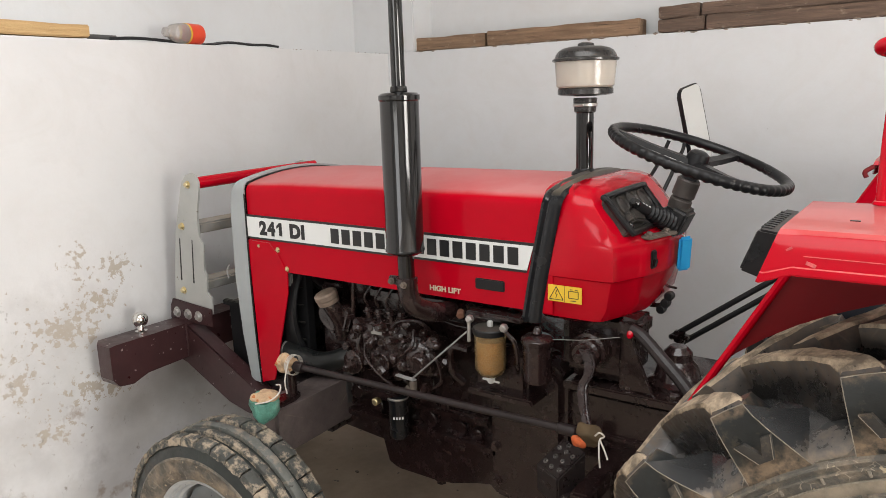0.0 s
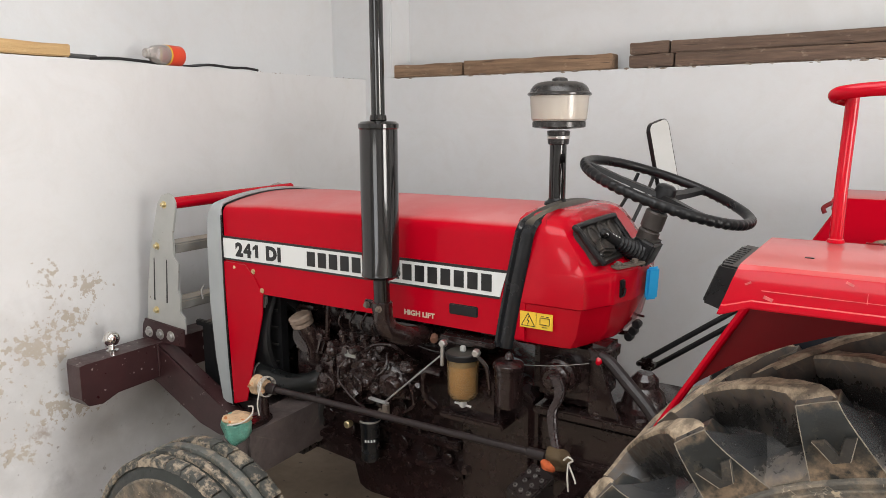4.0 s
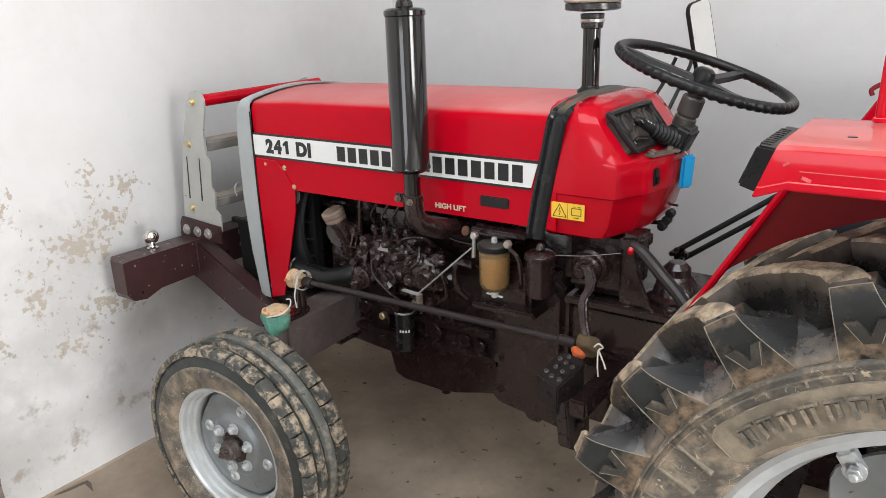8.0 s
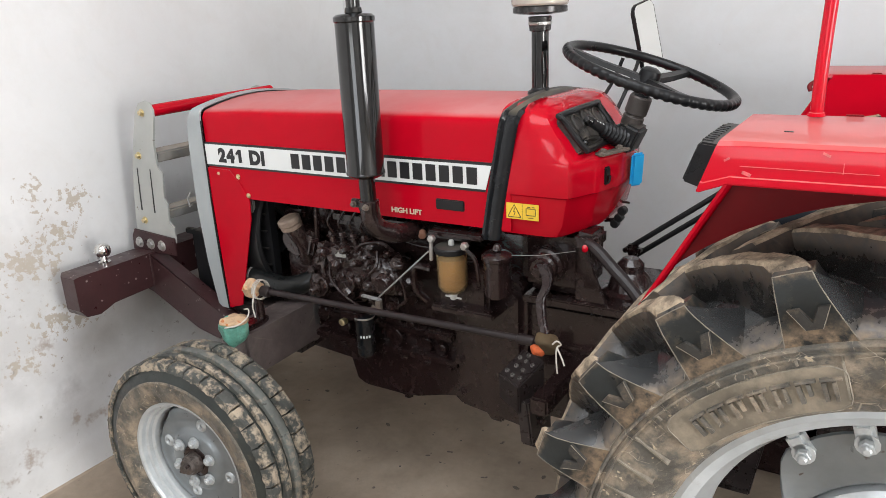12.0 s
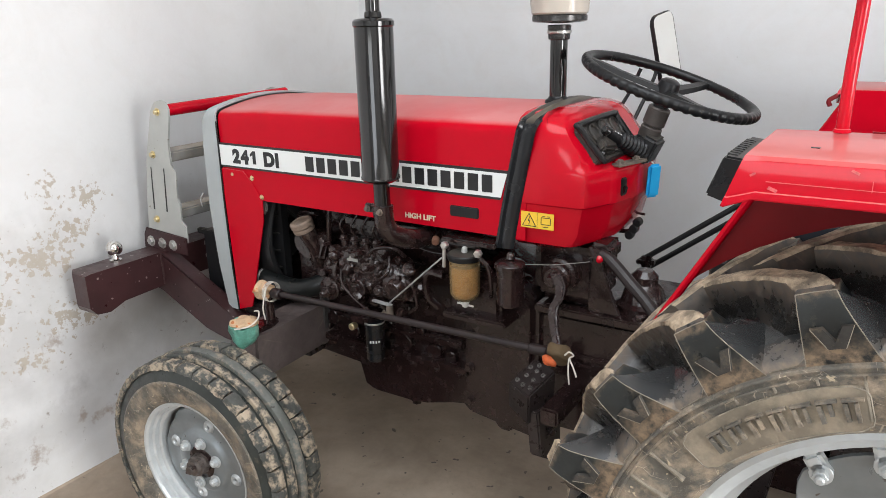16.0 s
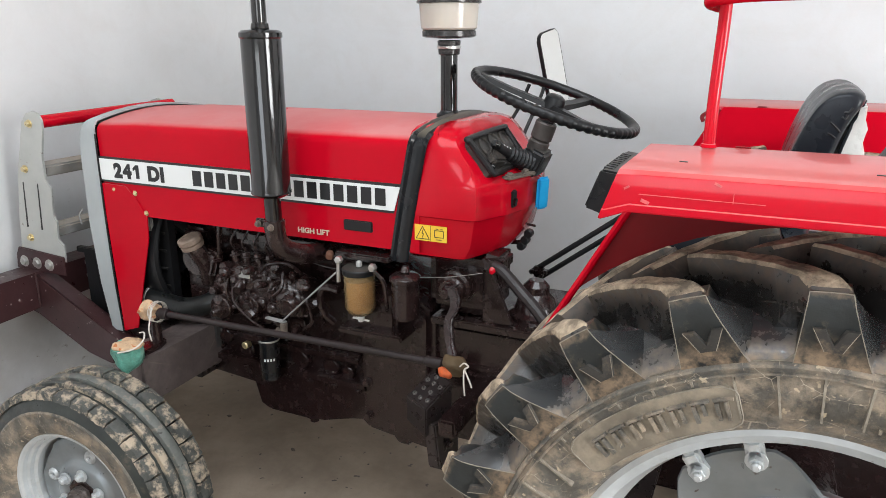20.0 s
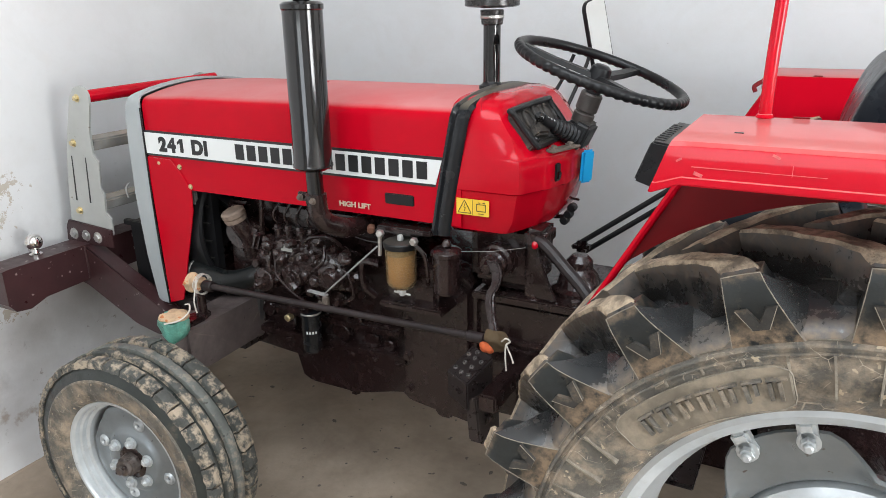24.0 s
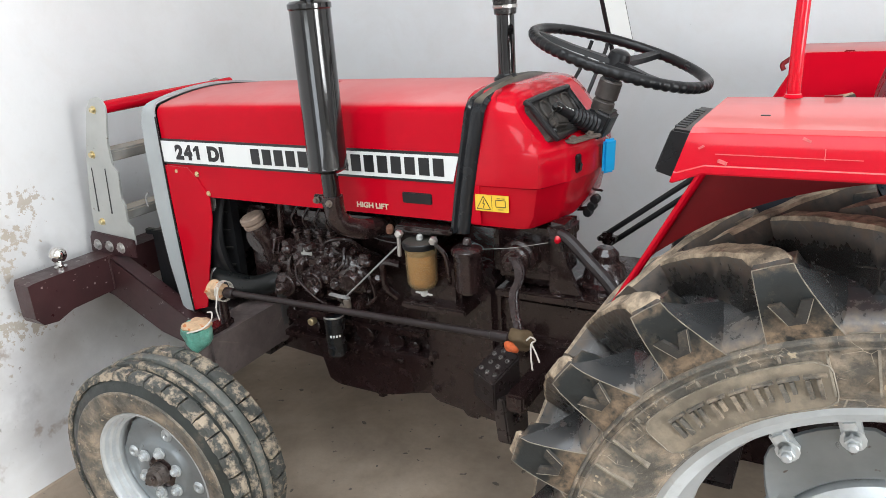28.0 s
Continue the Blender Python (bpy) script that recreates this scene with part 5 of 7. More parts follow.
            jag = 0.0018 * noise.noise((a * 0.21, 3.7, 0.0))
            row.append(polar(r - (max(0, r - 0.14) * 0.30 * cut + jag * cut * (r > 0.15)), a, o))
        rows.append(row + row[:1])
    vs = [[bm.verts.new(c) for c in row[:-1]] for row in rows]
    for a, b in zip(vs, vs[1:]):
        for k in range(96):
            bm.faces.new([a[k], b[k], b[(k + 1) % 96], a[(k + 1) % 96]])
    sheet("wheel_disc", bm, SILVER_DARK, w, 0.005, "flat silver-grey wheel disc with gaps at the rim", 40)
    part("drum_back", turned([(0.05, -0.022), (0.174, -0.022), (0.174, -0.03), (0.05, -0.03)], 48), ENGINE, w)
    for k in range(6):
        bm = bmesh.new()
        m = pose(0, 0, 0, 0, -60 * k - 20, 0)
        cyl(bm, (0.070, -0.036, 0), (0.070, -0.042, 0), 0.017, 0.014, seg=16)
        bolt(bm, (0.070, -0.041, 0), (0, -1, 0), 0.0125, 0.013)
        cyl(bm, (0.070, -0.053, 0), (0.070, -0.060, 0), 0.006, seg=10)
        bm.transform(m)
        part("wheel_nut", bm, SILVER, w)
    for k in range(4):
        bm = lathe(bmesh.new(), [(0.0055, 0.002), (0.006, 0.010), (0.009, 0.0145), (0.014, 0.0145), (0.019, 0.009), (0.021, 0.004)], TURN_Y, 18)
        bm.transform(pose(0, 0, 0, 0, -90 * k - 75, 0) @ Matrix.Translation((0.125, 0, 0)) @ Matrix.Translation((0, -0.014, 0)))
        part("disc_boss", bm, SILVER, w)
    # dark ring laid on the disc in place of the hollow's shade
    part("hub_dark_ring", turned([(0.030, 0.0365), (0.050, 0.0375), (0.0535, 0.036), (0.0535, 0.02), (0.030, 0.02), (0.030, 0.0365)], 9), ENGINE, w, "dark ring standing for the shaded hollow round the hub")
    part("hub", turned([(0, 0.054), (0.027, 0.054), (0.031, 0.050), (0.034, 0.038), (0.034, 0.0), (0, 0)], 8), HUB_GREASE, w, "greasy dark hub")
    part("spindle_nut", turned([(0, 0.088), (0.013, 0.088), (0.014, 0.076), (0.024, 0.075), (0.026, 0.064), (0.031, 0.063), (0.032, 0.05), (0, 0.05)], 12), HUB_GREASE, w)
    part("spindle_pin", C((-0.02, -0.080, -0.016), (0.02, -0.080, 0.016), 0.005), ENGINE_DUSTY, w)
    return w


FW = front_wheel("small front wheel with a dusty ribbed tyre")
place(FW, pose(0, -0.654, 0.345, 0, 0, 3))
copy_thing(FW, pose(0, 0.654, 0.345, 0, 0, 183))
copy_thing(RW, pose(RX, 0.648, RZ, 0, 0, 180))

# ---- front axle, chassis front, bumper and guard ----
bm = bmesh.new()
loft(bm, [[(x + a, y, z + b) for a, b in ((-0.055, -0.082), (0.055, -0.082), (0.055, 0.06), (-0.055, 0.06))] for x, y, z in ((0, 0.2, 0.618), (0, 0, 0.62), (0, -0.2, 0.622), (0.012, -0.40, 0.626), (0.02, -0.49, 0.632))])
bevel(bm, [e for e in bm.edges if e.is_manifold and e.calc_face_angle(0) > 1.0], 0.008)
AX = part("front_axle", bm, AXLE_PAINT, TR, "dark worn front axle beam")
for sg in (-1, 1):
    part("king_pin", C((0.03, sg * 0.52, 0.33), (0.03, sg * 0.505, 0.68), 0.034, 0.038, 20), AXLE_PAINT, AX)
    part("stub_axle", C((0.03, sg * 0.5, 0.345), (0.0, sg * 0.63, 0.345), 0.035, 0.028, 16), ENGINE_DUSTY, AX)
part("axle_arm", B((0.02, 0.36, 0.6), (0.1, 0.34, 0.11), (-6, 0, 0), 0.01), STEP_PAINT, AX)
STEER = part("steering_arm", Pr([(0.0, -0.53), (0.06, -0.53), (0.055, -0.40), (0.04, -0.36), (0.01, -0.37), (0.005, -0.42)], 2, 0.685, 0.705, 0.004), ENGINE, TR, "dark forged steering arm")
part("ball_joint", C((0.03, -0.385, 0.70), (0.03, -0.385, 0.79), 0.015), ENGINE, STEER)
LINK = part("drag_link", C((0.03, -0.385, 0.797), (1.0, -0.385, 0.814), 0.0098, seg=14), LINK_PAINT, TR, "long dark steering drag link")
part("link_socket", C((0.935, -0.385, 0.8127), (0.985, -0.385, 0.8135), 0.0138, seg=14), LINK_PAINT, LINK)
part("link_socket", C((0.05, -0.385, 0.797), (0.085, -0.385, 0.797), 0.017, seg=14), LINK_PAINT, LINK)


def bundle(name, c, r, squash, mat, label, seed=0.0, rough_=0.5):
    bm = ball(bmesh.new(), c, r, 3, squash)
    for v in bm.verts:
        v.co += noise.noise_vector((v.co + Vector((seed, 0, 0))) * 38) * r * rough_
    return part(name, bm, mat, TR, label, 60)


bundle("cloth_wrap", (0.018, -0.390, 0.803), 0.030, (1.2, 0.9, 0.95), CLOTH_ORANGE, "faded cloth wrapped round the front link joint", 1)
part("wrap_cord", Tb([(0.052, -0.414, 0.825), (0.056, -0.43, 0.79), (0.054, -0.435, 0.76), (0.056, -0.432, 0.725)], 0.0022, 6, 4), CLOTH_WHITE, TR, "hanging white cord end")
for k in range(4):
    bm = bmesh.new()
    tube(bm, [(0.040 + 0.005 * k, -0.389 + 0.0315 * math.cos(a * 0.3927), 0.802 + 0.031 * math.sin(a * 0.3927)) for a in range(17)], 0.0012, 6, 0)
    part("wrap_cord", bm, CLOTH_WHITE, TR)
bm = lathe(bmesh.new(), [(0, 0.006), (0.028, 0.008), (0.035, 0.02), (0.041, 0.038), (0.0455, 0.062), (0.042, 0.078), (0, 0.08)], pose(0.042, -0.505, 0.664, 6, 4, 0), 32)
roughen(bm, 0.014, 30)
part("green_wrap", bm, CLOTH_GREEN, TR, "green plastic sheet tied over the king pin", 60)
bundle("cap_cloth", (0.046, -0.508, 0.742), 0.040, (1.05, 1.05, 0.32), CLOTH_ORANGE, "faded orange and white cloth cap", 4, 0.2)
part("wrap_cord", Tb([(0.055, -0.555, 0.738), (0.088, -0.53, 0.745), (0.092, -0.495, 0.758), (0.070, -0.468, 0.768), (0.045, -0.462, 0.762)], 0.0024, 6, 4), CLOTH_WHITE, TR)
bundle("greasy_rag", (1.012, -0.385, 0.812), 0.028, (1.1, 0.9, 1.0), RAG_DARK, "brown greasy rag round the rear link joint", 2)
bundle("orange_rag", (0.998, -0.410, 0.802), 0.0155, (1.15, 0.45, 0.95), RAG_RED, "orange-red rag end", 3)
part("wrap_cord", Tb([(1.038, -0.405, 0.826), (1.052, -0.412, 0.840), (1.062, -0.41, 0.832), (1.052, -0.412, 0.822), (1.054, -0.42, 0.792), (1.057, -0.42, 0.759)], 0.0021, 6, 4), CLOTH_WHITE, TR, "white cord bow")
part("wrap_cord", Tb([(1.052, -0.412, 0.824), (1.066, -0.415, 0.799), (1.074, -0.418, 0.782)], 0.0021, 6, 4), CLOTH_WHITE, TR)

member = [(-0.665, 0.806), (-0.610, 0.806), (-0.235, 0.610), (-0.10, 0.610), (-0.10, 0.535), (-0.30, 0.525), (-0.395, 0.545), (-0.615, 0.660), (-0.690, 0.668)]
for sg in (-1, 1):
    a, b = sorted((sg * 0.235, sg * 0.300))
    part("chassis_arm", Pr(member, 1, a, b, 0.005), MAROON, TR, "chipped maroon arm carrying the bumper")
part("front_support", B((-0.14, 0, 0.580), (0.36, 0.465, 0.15), w=0.01), STEP_PAINT, TR)
bm = bmesh.new()
loft(bm, [[(-0.705 + dx, y, zt), (-0.600, y, zt), (-0.600, y, zb), (-0.705 + dx, y, zb)] for y, zt, zb, dx in ((-0.602, 0.806, 0.690, 0.03), (-0.580, 0.809, 0.662, 0), (-0.53, 0.809, 0.655, 0), (-0.47, 0.809, 0.676, 0), (-0.30, 0.809, 0.682, 0), (0, 0.809, 0.685, 0), (0.30, 0.809, 0.682, 0), (0.47, 0.809, 0.676, 0), (0.53, 0.809, 0.655, 0), (0.580, 0.809, 0.662, 0), (0.602, 0.806, 0.690, 0.03))])
bevel(bm, [e for e in bm.edges if e.calc_face_angle(0) > 0.9], 0.005)
BUM = part("bumper", bm, MAROON, TR, "chipped maroon steel bumper beam")
part("weld_seam", Tb([(-0.598, -0.303, 0.806), (-0.597, -0.303, 0.74), (-0.598, -0.303, 0.686)], 0.004, 6, 4), MAROON, BUM)
bm = lathe(bmesh.new(), [(0.021, 0.808), (0.021, 0.816), (0.012, 0.820), (0.010, 0.833)] + [(0.028 * math.sin(radians(a)), 0.857 - 0.028 * math.cos(radians(a))) for a in range(30, 181, 10)], Matrix.Translation((-0.652, -0.448, 0)), 28)
part("tow_ball", bm, CHROME, BUM, "polished steel tow ball")

plate = [(-0.695, 0.865), (-0.482, 0.852), (-0.477, 0.912), (-0.503, 0.930), (-0.493, 0.994), (-0.508, 1.015), (-0.495, 1.108), (-0.518, 1.132), (-0.518, 1.212), (-0.492, 1.298), (-0.490, 1.330), (-0.503, 1.352), (-0.527, 1.360), (-0.562, 1.351), (-0.588, 1.322), (-0.622, 1.22), (-0.648, 1.143), (-0.676, 1.003)]
GUARD = new("front_guard")
GUARD.parent = TR
GUARD["label"] = "front guard of two pale steel plates and a red tube"
for sg in (-1, 1):
    a, b = sorted((sg * 0.262, sg * 0.270))
    part("guard_plate", Pr(plate, 1, a, b, 0.0015), PLATE, GUARD, "pale grey profiled steel plate")
    part("plate_foot", Pr([(-0.722, 0.806), (-0.478, 0.806), (-0.478, 0.872), (-0.70, 0.885), (-0.715, 0.86)], 1, *sorted((sg * 0.2705, sg * 0.278)), 0.002), MAROON, GUARD)
    for x in (-0.677, -0.613, -0.552):
        part("foot_bolt", bolt(bmesh.new(), (x, sg * 0.278, 0.836), (0, sg, 0), 0.014, 0.008), STEEL, GUARD)
    for x, z in ((-0.550, 1.318), (-0.606, 1.165), (-0.633, 0.924)):
        part("plate_bolt", bolt(bmesh.new(), (x, sg * 0.270, z), (0, sg, 0), 0.0095, 0.01), BRASS, GUARD)
    for x, z0, z1 in ((-0.643, 0.965, 1.119), (-0.572, 0.962, 1.119)):
        bm = Pr([(x - 0.002, z0 - 0.004), (x + 0.006, z0 - 0.004), (x + 0.006, z0 + 0.004), (x + 0.0175, z1), (x + 0.0135, z1), (x - 0.001, z0 + 0.004)], 1, *sorted((sg * 0.2705, sg * 0.2712)))
        part("plate_slot", bm, BLACK_VINYL, GUARD, "", 0)
part("guard_tube", C((-0.530, -0.262, 1.322), (-0.450, 0.262, 1.340), 0.021, seg=24), RED_CLEAN, GUARD, "glossy red cross tube")
for z, x in ((1.165, -0.545), (0.958, -0.535)):
    part("cross_bar", B((x, 0, z), (0.05, 0.524, 0.040), (0, 12, 0), 0.006), GREY_BAR, GUARD, "dusty grey cross bar")
for sg in (-1, 1):
    part("cord_end", Tb([(-0.36, sg * 0.27, 1.05), (-0.372, sg * 0.275, 1.03), (-0.37, sg * 0.272, 1.0)], 0.003, 6, 3), GREY_BAR, GUARD)
part("battery_tray", B((-0.415, 0, 0.76), (0.13, 0.40, 0.24), w=0.008), PLASTIC, TR, "black battery box behind the guard")
part("tray_lip", B((-0.415, -0.205, 0.885), (0.15, 0.02, 0.02), w=0.003), PLASTIC, TR)

# ---- engine ----
ENG = part("engine_block", B((0.31, 0.0, 0.745), (0.72, 0.24, 0.40), w=0.015), ENGINE, TR, "dark painted engine block")
part("cylinder_head", B((0.33, 0.0, 0.985), (0.66, 0.22, 0.10), w=0.012), ENGINE, ENG)
part("rocker_cover", B((0.33, 0.03, 1.065), (0.60, 0.16, 0.07), w=0.02, seg=3), ENGINE, ENG)
for k in range(6):
    part("head_bolt", bolt(bmesh.new(), (0.06 + 0.11 * k, -0.095, 1.035), (0, 0, 1), 0.011, 0.014), ENGINE_DUSTY, ENG)
sump = [(-0.03, 0.50), (0.20, 0.50), (0.205, 0.415), (0.24, 0.398), (0.42, 0.398), (0.455, 0.418), (0.56, 0.44), (0.66, 0.452), (0.66, 0.57), (-0.03, 0.57)]
part("oil_sump", Pr(sump, 1, -0.15, 0.15, 0.008), ENGINE, ENG, "dark oil sump")
part("sump_flange", B((0.32, 0, 0.565), (0.74, 0.33, 0.022), w=0.003), ENGINE, ENG)
for k in range(8):
    part("flange_bolt", bolt(bmesh.new(), (0.0 + 0.085 * k, -0.160, 0.553), (0, 0, -1), 0.008, 0.01), ENGINE_DUSTY, ENG)
part("drain_plug", bolt(bmesh.new(), (0.40, -0.12, 0.398), (0, 0, -1), 0.016, 0.016), ENGINE, ENG)
part("chassis_plate", B((0.05, -0.155, 0.65), (0.022, 0.03, 0.24), (0, 6, 0), 0.003), GREY_DARK, ENG)
part("timing_cover", Pr([(-0.05, 0.55), (0.03, 0.55), (0.05, 0.80), (0.04, 1.0), (-0.05, 1.0)], 1, -0.16, 0.16, 0.012), ENGINE, ENG)
for k in range(7):
    part("cover_bolt", bolt(bmesh.new(), (0.02 - 0.003 * k, -0.161, 0.60 + 0.06 * k), (0, -1, 0), 0.008, 0.008), ENGINE_DUSTY, ENG)
# fan, its shroud, belt and lower hose
FANC = part("fan_shroud", lathe(bmesh.new(), [(0.245, 0.0), (0.25, 0.01), (0.25, 0.085), (0.24, 0.09), (0.232, 0.088), (0.232, 0.004), (0.245, 0.0)], Matrix.Translation((-0.175, 0.0, 0.90)) @ Matrix(((0, 0, 1, 0), (1, 0, 0, 0), (0, 1, 0, 0), (0, 0, 0, 1))), 56), PLASTIC, TR, "round black fan shroud")
for k in range(6):
    bm = bmesh.new()
    box(bm, (0, 0.12, 0), (0.012, 0.17, 0.06), (0, 35, 0), 0.004)
    bm.transform(Matrix.Translation((-0.12, 0, 0.90)) @ Matrix.Rotation(radians(60 * k + 20), 4, "X"))
    part("fan_blade", bm, PLASTIC, FANC)
part("shroud_bracket", B((-0.165, -0.205, 1.035), (0.075, 0.05, 0.03), (0, 0, 10), 0.005), GREY_BAR, FANC, "pale bracket at the shroud's top")
part("bracket_tab", B((-0.115, -0.225, 1.012), (0.02, 0.012, 0.05), w=0.004), GREY_BAR, FANC)
bm = bmesh.new()
loft(bm, [[(-0.215, -0.215, z) for z in (0.72, 1.04)] + [(-0.085, -0.205 + 0.02, z) for z in (1.04, 0.72)], [(-0.215, -0.195, z) for z in (0.72, 1.04)] + [(-0.085, -0.175 + 0.02, z) for z in (1.04, 0.72)]])
part("shroud_side", bm, PLASTIC, FANC, "dusty black side of the shroud")
for z in (0.80, 0.86, 0.92, 0.98):
    part("shroud_rib", B((-0.15, -0.207, z), (0.12, 0.012, 0.008), (0, 0, 12), 0.002), PLASTIC, FANC)
part("shroud_screw", bolt(bmesh.new(), (-0.20, -0.216, 0.838), (0, -1, 0), 0.009, 0.006), STEEL, FANC)
part("radiator_hose", Tb([(-0.20, -0.20, 0.762), (-0.15, -0.215, 0.762), (-0.08, -0.222, 0.748), (0.0, -0.215, 0.745), (0.07, -0.185, 0.765), (0.11, -0.13, 0.80)], 0.034, 18, 6), HOSE, TR, "fat black rubber radiator hose")
part("hose_clip", C((-0.165, -0.212, 0.762), (-0.152, -0.213, 0.761), 0.037, seg=18), STEEL, TR)
# filler neck
part("oil_filler", Tb([(0.055, -0.165, 0.83), (0.065, -0.185, 0.89), (0.055, -0.205, 0.935), (0.045, -0.215, 0.965)], 0.028, 16, 5, 0.030), ENGINE_DUSTY, ENG, "dusty oil filler neck")
FM = Matrix.Translation((0.043, -0.217, 0.965)) @ Vector((-0.15, -0.30, 0.94)).to_track_quat("Z", "Y").to_matrix().to_4x4() @ Matrix.Scale(0.86, 4)
bm = lathe(bmesh.new(), [(0.034, -0.012), (0.041, -0.010), (0.043, 0.0), (0.041, 0.006), (0.045, 0.012), (0.044, 0.028), (0.036, 0.033), (0.034, 0.029), (0, 0.028)], FM, 30)
part("filler_cap", bm, DUST_CAP, ENG, "dust-covered tan filler cap")
part("filler_bracket", B((0.085, -0.18, 0.90), (0.05, 0.04, 0.09), (0, 20, 0), 0.01), ENGINE_DUSTY, ENG)
part("dip_tube", Tb([(0.145, -0.20, 1.07), (0.142, -0.205, 0.98), (0.135, -0.20, 0.91), (0.16, -0.18, 0.85), (0.19, -0.165, 0.77)], 0.008, 8, 5), ENGINE_DUSTY, ENG)
# injection pump with its fittings
PUMP = new("injection_pump")
PUMP.parent = TR
PUMP["label"] = "greasy dark fuel injection pump with pipes"
bm = B((0.30, -0.195, 0.86), (0.22, 0.10, 0.13), w=0.018, seg=3)
part("pump_body", roughen(bm, 0.004, 25), ENGINE_DUSTY, PUMP)
part("pump_nose", roughen(C((0.14, -0.195, 0.845), (0.20, -0.195, 0.845), 0.052, 0.062, 24), 0.003, 25), ENGINE_DUSTY, PUMP)
part("governor", roughen(C((0.40, -0.205, 0.85), (0.475, -0.205, 0.845), 0.075, 0.060, 26), 0.004, 22), ENGINE_DUSTY, PUMP)
part("governor_cap", C((0.445, -0.265, 0.845), (0.445, -0.292, 0.842), 0.033, 0.028, 20), ENGINE_DUSTY, PUMP)
part("pump_flange", roughen(C((0.165, -0.19, 0.79), (0.165, -0.255, 0.785), 0.045, 0.038, 20), 0.004, 30), ENGINE_DUSTY, PUMP)
part("flange_nut", bolt(bmesh.new(), (0.165, -0.256, 0.785), (0, -1, 0), 0.016, 0.014), ENGINE_DUSTY, PUMP)
part("lift_lever", Tb([(0.27, -0.235, 0.80), (0.285, -0.262, 0.80), (0.31, -0.268, 0.785)], 0.014, 8, 4), ENGINE_DUSTY, PUMP)
part("round_cover", roughen(C((0.285, -0.235, 0.815), (0.285, -0.262, 0.812), 0.037, 0.034, 20), 0.002, 30), ENGINE_DUSTY, PUMP)
part("cover_screw", bolt(bmesh.new(), (0.285, -0.263, 0.812), (0, -1, 0), 0.013, 0.01), ENGINE_DUSTY, PUMP)
for k in range(4):
    x = 0.205 + 0.043 * k
    bm = C((x, -0.205, 0.918), (x, -0.208, 0.955), 0.013, 0.011, 10)
    bolt(bm, (x, -0.208, 0.948), (0, 0, 1), 0.012, 0.012)
    part("delivery_union", bm, ENGINE_DUSTY, PUMP)
    part("injector_pipe", Tb([(x, -0.208, 0.965), (x - 0.005, -0.215, 1.0), (x + 0.03, -0.18, 1.06), (x + 0.06, -0.10, 1.075)], 0.0042, 8, 5), ENGINE, PUMP)
part("name_plate", B((0.265, -0.2475, 0.905), (0.042, 0.002, 0.022), (8, 0, 0), 0.0), PLATE, PUMP, "small worn metal plate")
rnd = random.Random(5)
for k in range(16):  # screws and small unions
    x, z = rnd.uniform(0.19, 0.47), rnd.uniform(0.80, 0.92)
    y = -0.247 if x < 0.40 else -0.268
    part("pump_screw", bolt(bmesh.new(), (x, y + 0.004, z), (0, -1, rnd.uniform(-0.2, 0.3)), rnd.uniform(0.006, 0.011), 0.009), ENGINE_DUSTY, PUMP)
for pts, r in (
    ([(0.33, -0.25, 0.92), (0.37, -0.265, 0.955), (0.43, -0.25, 0.96), (0.46, -0.22, 0.92)], 0.006),
    ([(0.22, -0.25, 0.86), (0.24, -0.27, 0.82), (0.30, -0.275, 0.775), (0.34, -0.26, 0.745)], 0.005),
    ([(0.46, -0.25, 0.88), (0.50, -0.265, 0.86), (0.51, -0.26, 0.80), (0.48, -0.26, 0.77)], 0.005),
    ([(0.36, -0.26, 0.84), (0.40, -0.285, 0.87), (0.43, -0.285, 0.90), (0.42, -0.26, 0.935)], 0.005),
    ([(0.56, -0.22, 0.79), (0.535, -0.24, 0.83), (0.54, -0.245, 0.90), (0.60, -0.25, 0.905)], 0.011),
):
    part("fuel_pipe", Tb(pts, r, 8, 5), ENGINE, PUMP, "thin dark fuel pipe")
rnd = random.Random(21)
for k in range(46):  # greasy lumps, caps and unions crowding the pump
    x, z = rnd.uniform(0.13, 0.52), rnd.uniform(0.76, 0.965)
    y = rnd.uniform(-0.27, -0.23)
    bm = bmesh.new()
    if k % 7:
        d = Vector((rnd.uniform(-0.5, 0.5), -1, rnd.uniform(-0.2, 0.9))).normalized() * rnd.uniform(0.012, 0.035)
        r = rnd.uniform(0.008, 0.02)
        cyl(bm, Vector((x, y + 0.01, z)), Vector((x, y + 0.01, z)) + d, r, r * rnd.uniform(0.7, 1.0), rnd.choice((6, 8, 14)))
    else:
        ball(bm, (x, y + 0.005, z), rnd.uniform(0.012, 0.026), 2, (1, 0.8, rnd.uniform(0.6, 1.2)))
    part("pump_fitting", roughen(bm, 0.0025, 45), ENGINE_DUSTY, PUMP)
part("throttle_rod", Tb([(0.432, -0.30, 0.808), (0.438, -0.302, 0.806), (0.638, -0.318, 0.984)], 0.0024, 8, 0), ZINC, PUMP, "bright steel throttle rod")
part("throttle_lever", Pr([(0.375, -0.303), (0.445, -0.311), (0.452, -0.297), (0.378, -0.289)], 2, 0.801, 0.807, 0.002), ZINC, PUMP, "worn bright throttle lever")
part("throttle_swivel", C((0.44, -0.30, 0.80), (0.44, -0.30, 0.755), 0.011, seg=10), DUSTY_STEEL, PUMP)
part("swivel_nut", bolt(bmesh.new(), (0.425, -0.305, 0.768), (-0.5, -1, 0), 0.011, 0.016), DUSTY_STEEL, PUMP)
part("stop_cable", Tb([(0.40, -0.215, 0.985), (0.55, -0.26, 0.975), (0.64, -0.29, 0.985)], 0.0015, 6, 4), GREY_DARK, PUMP)
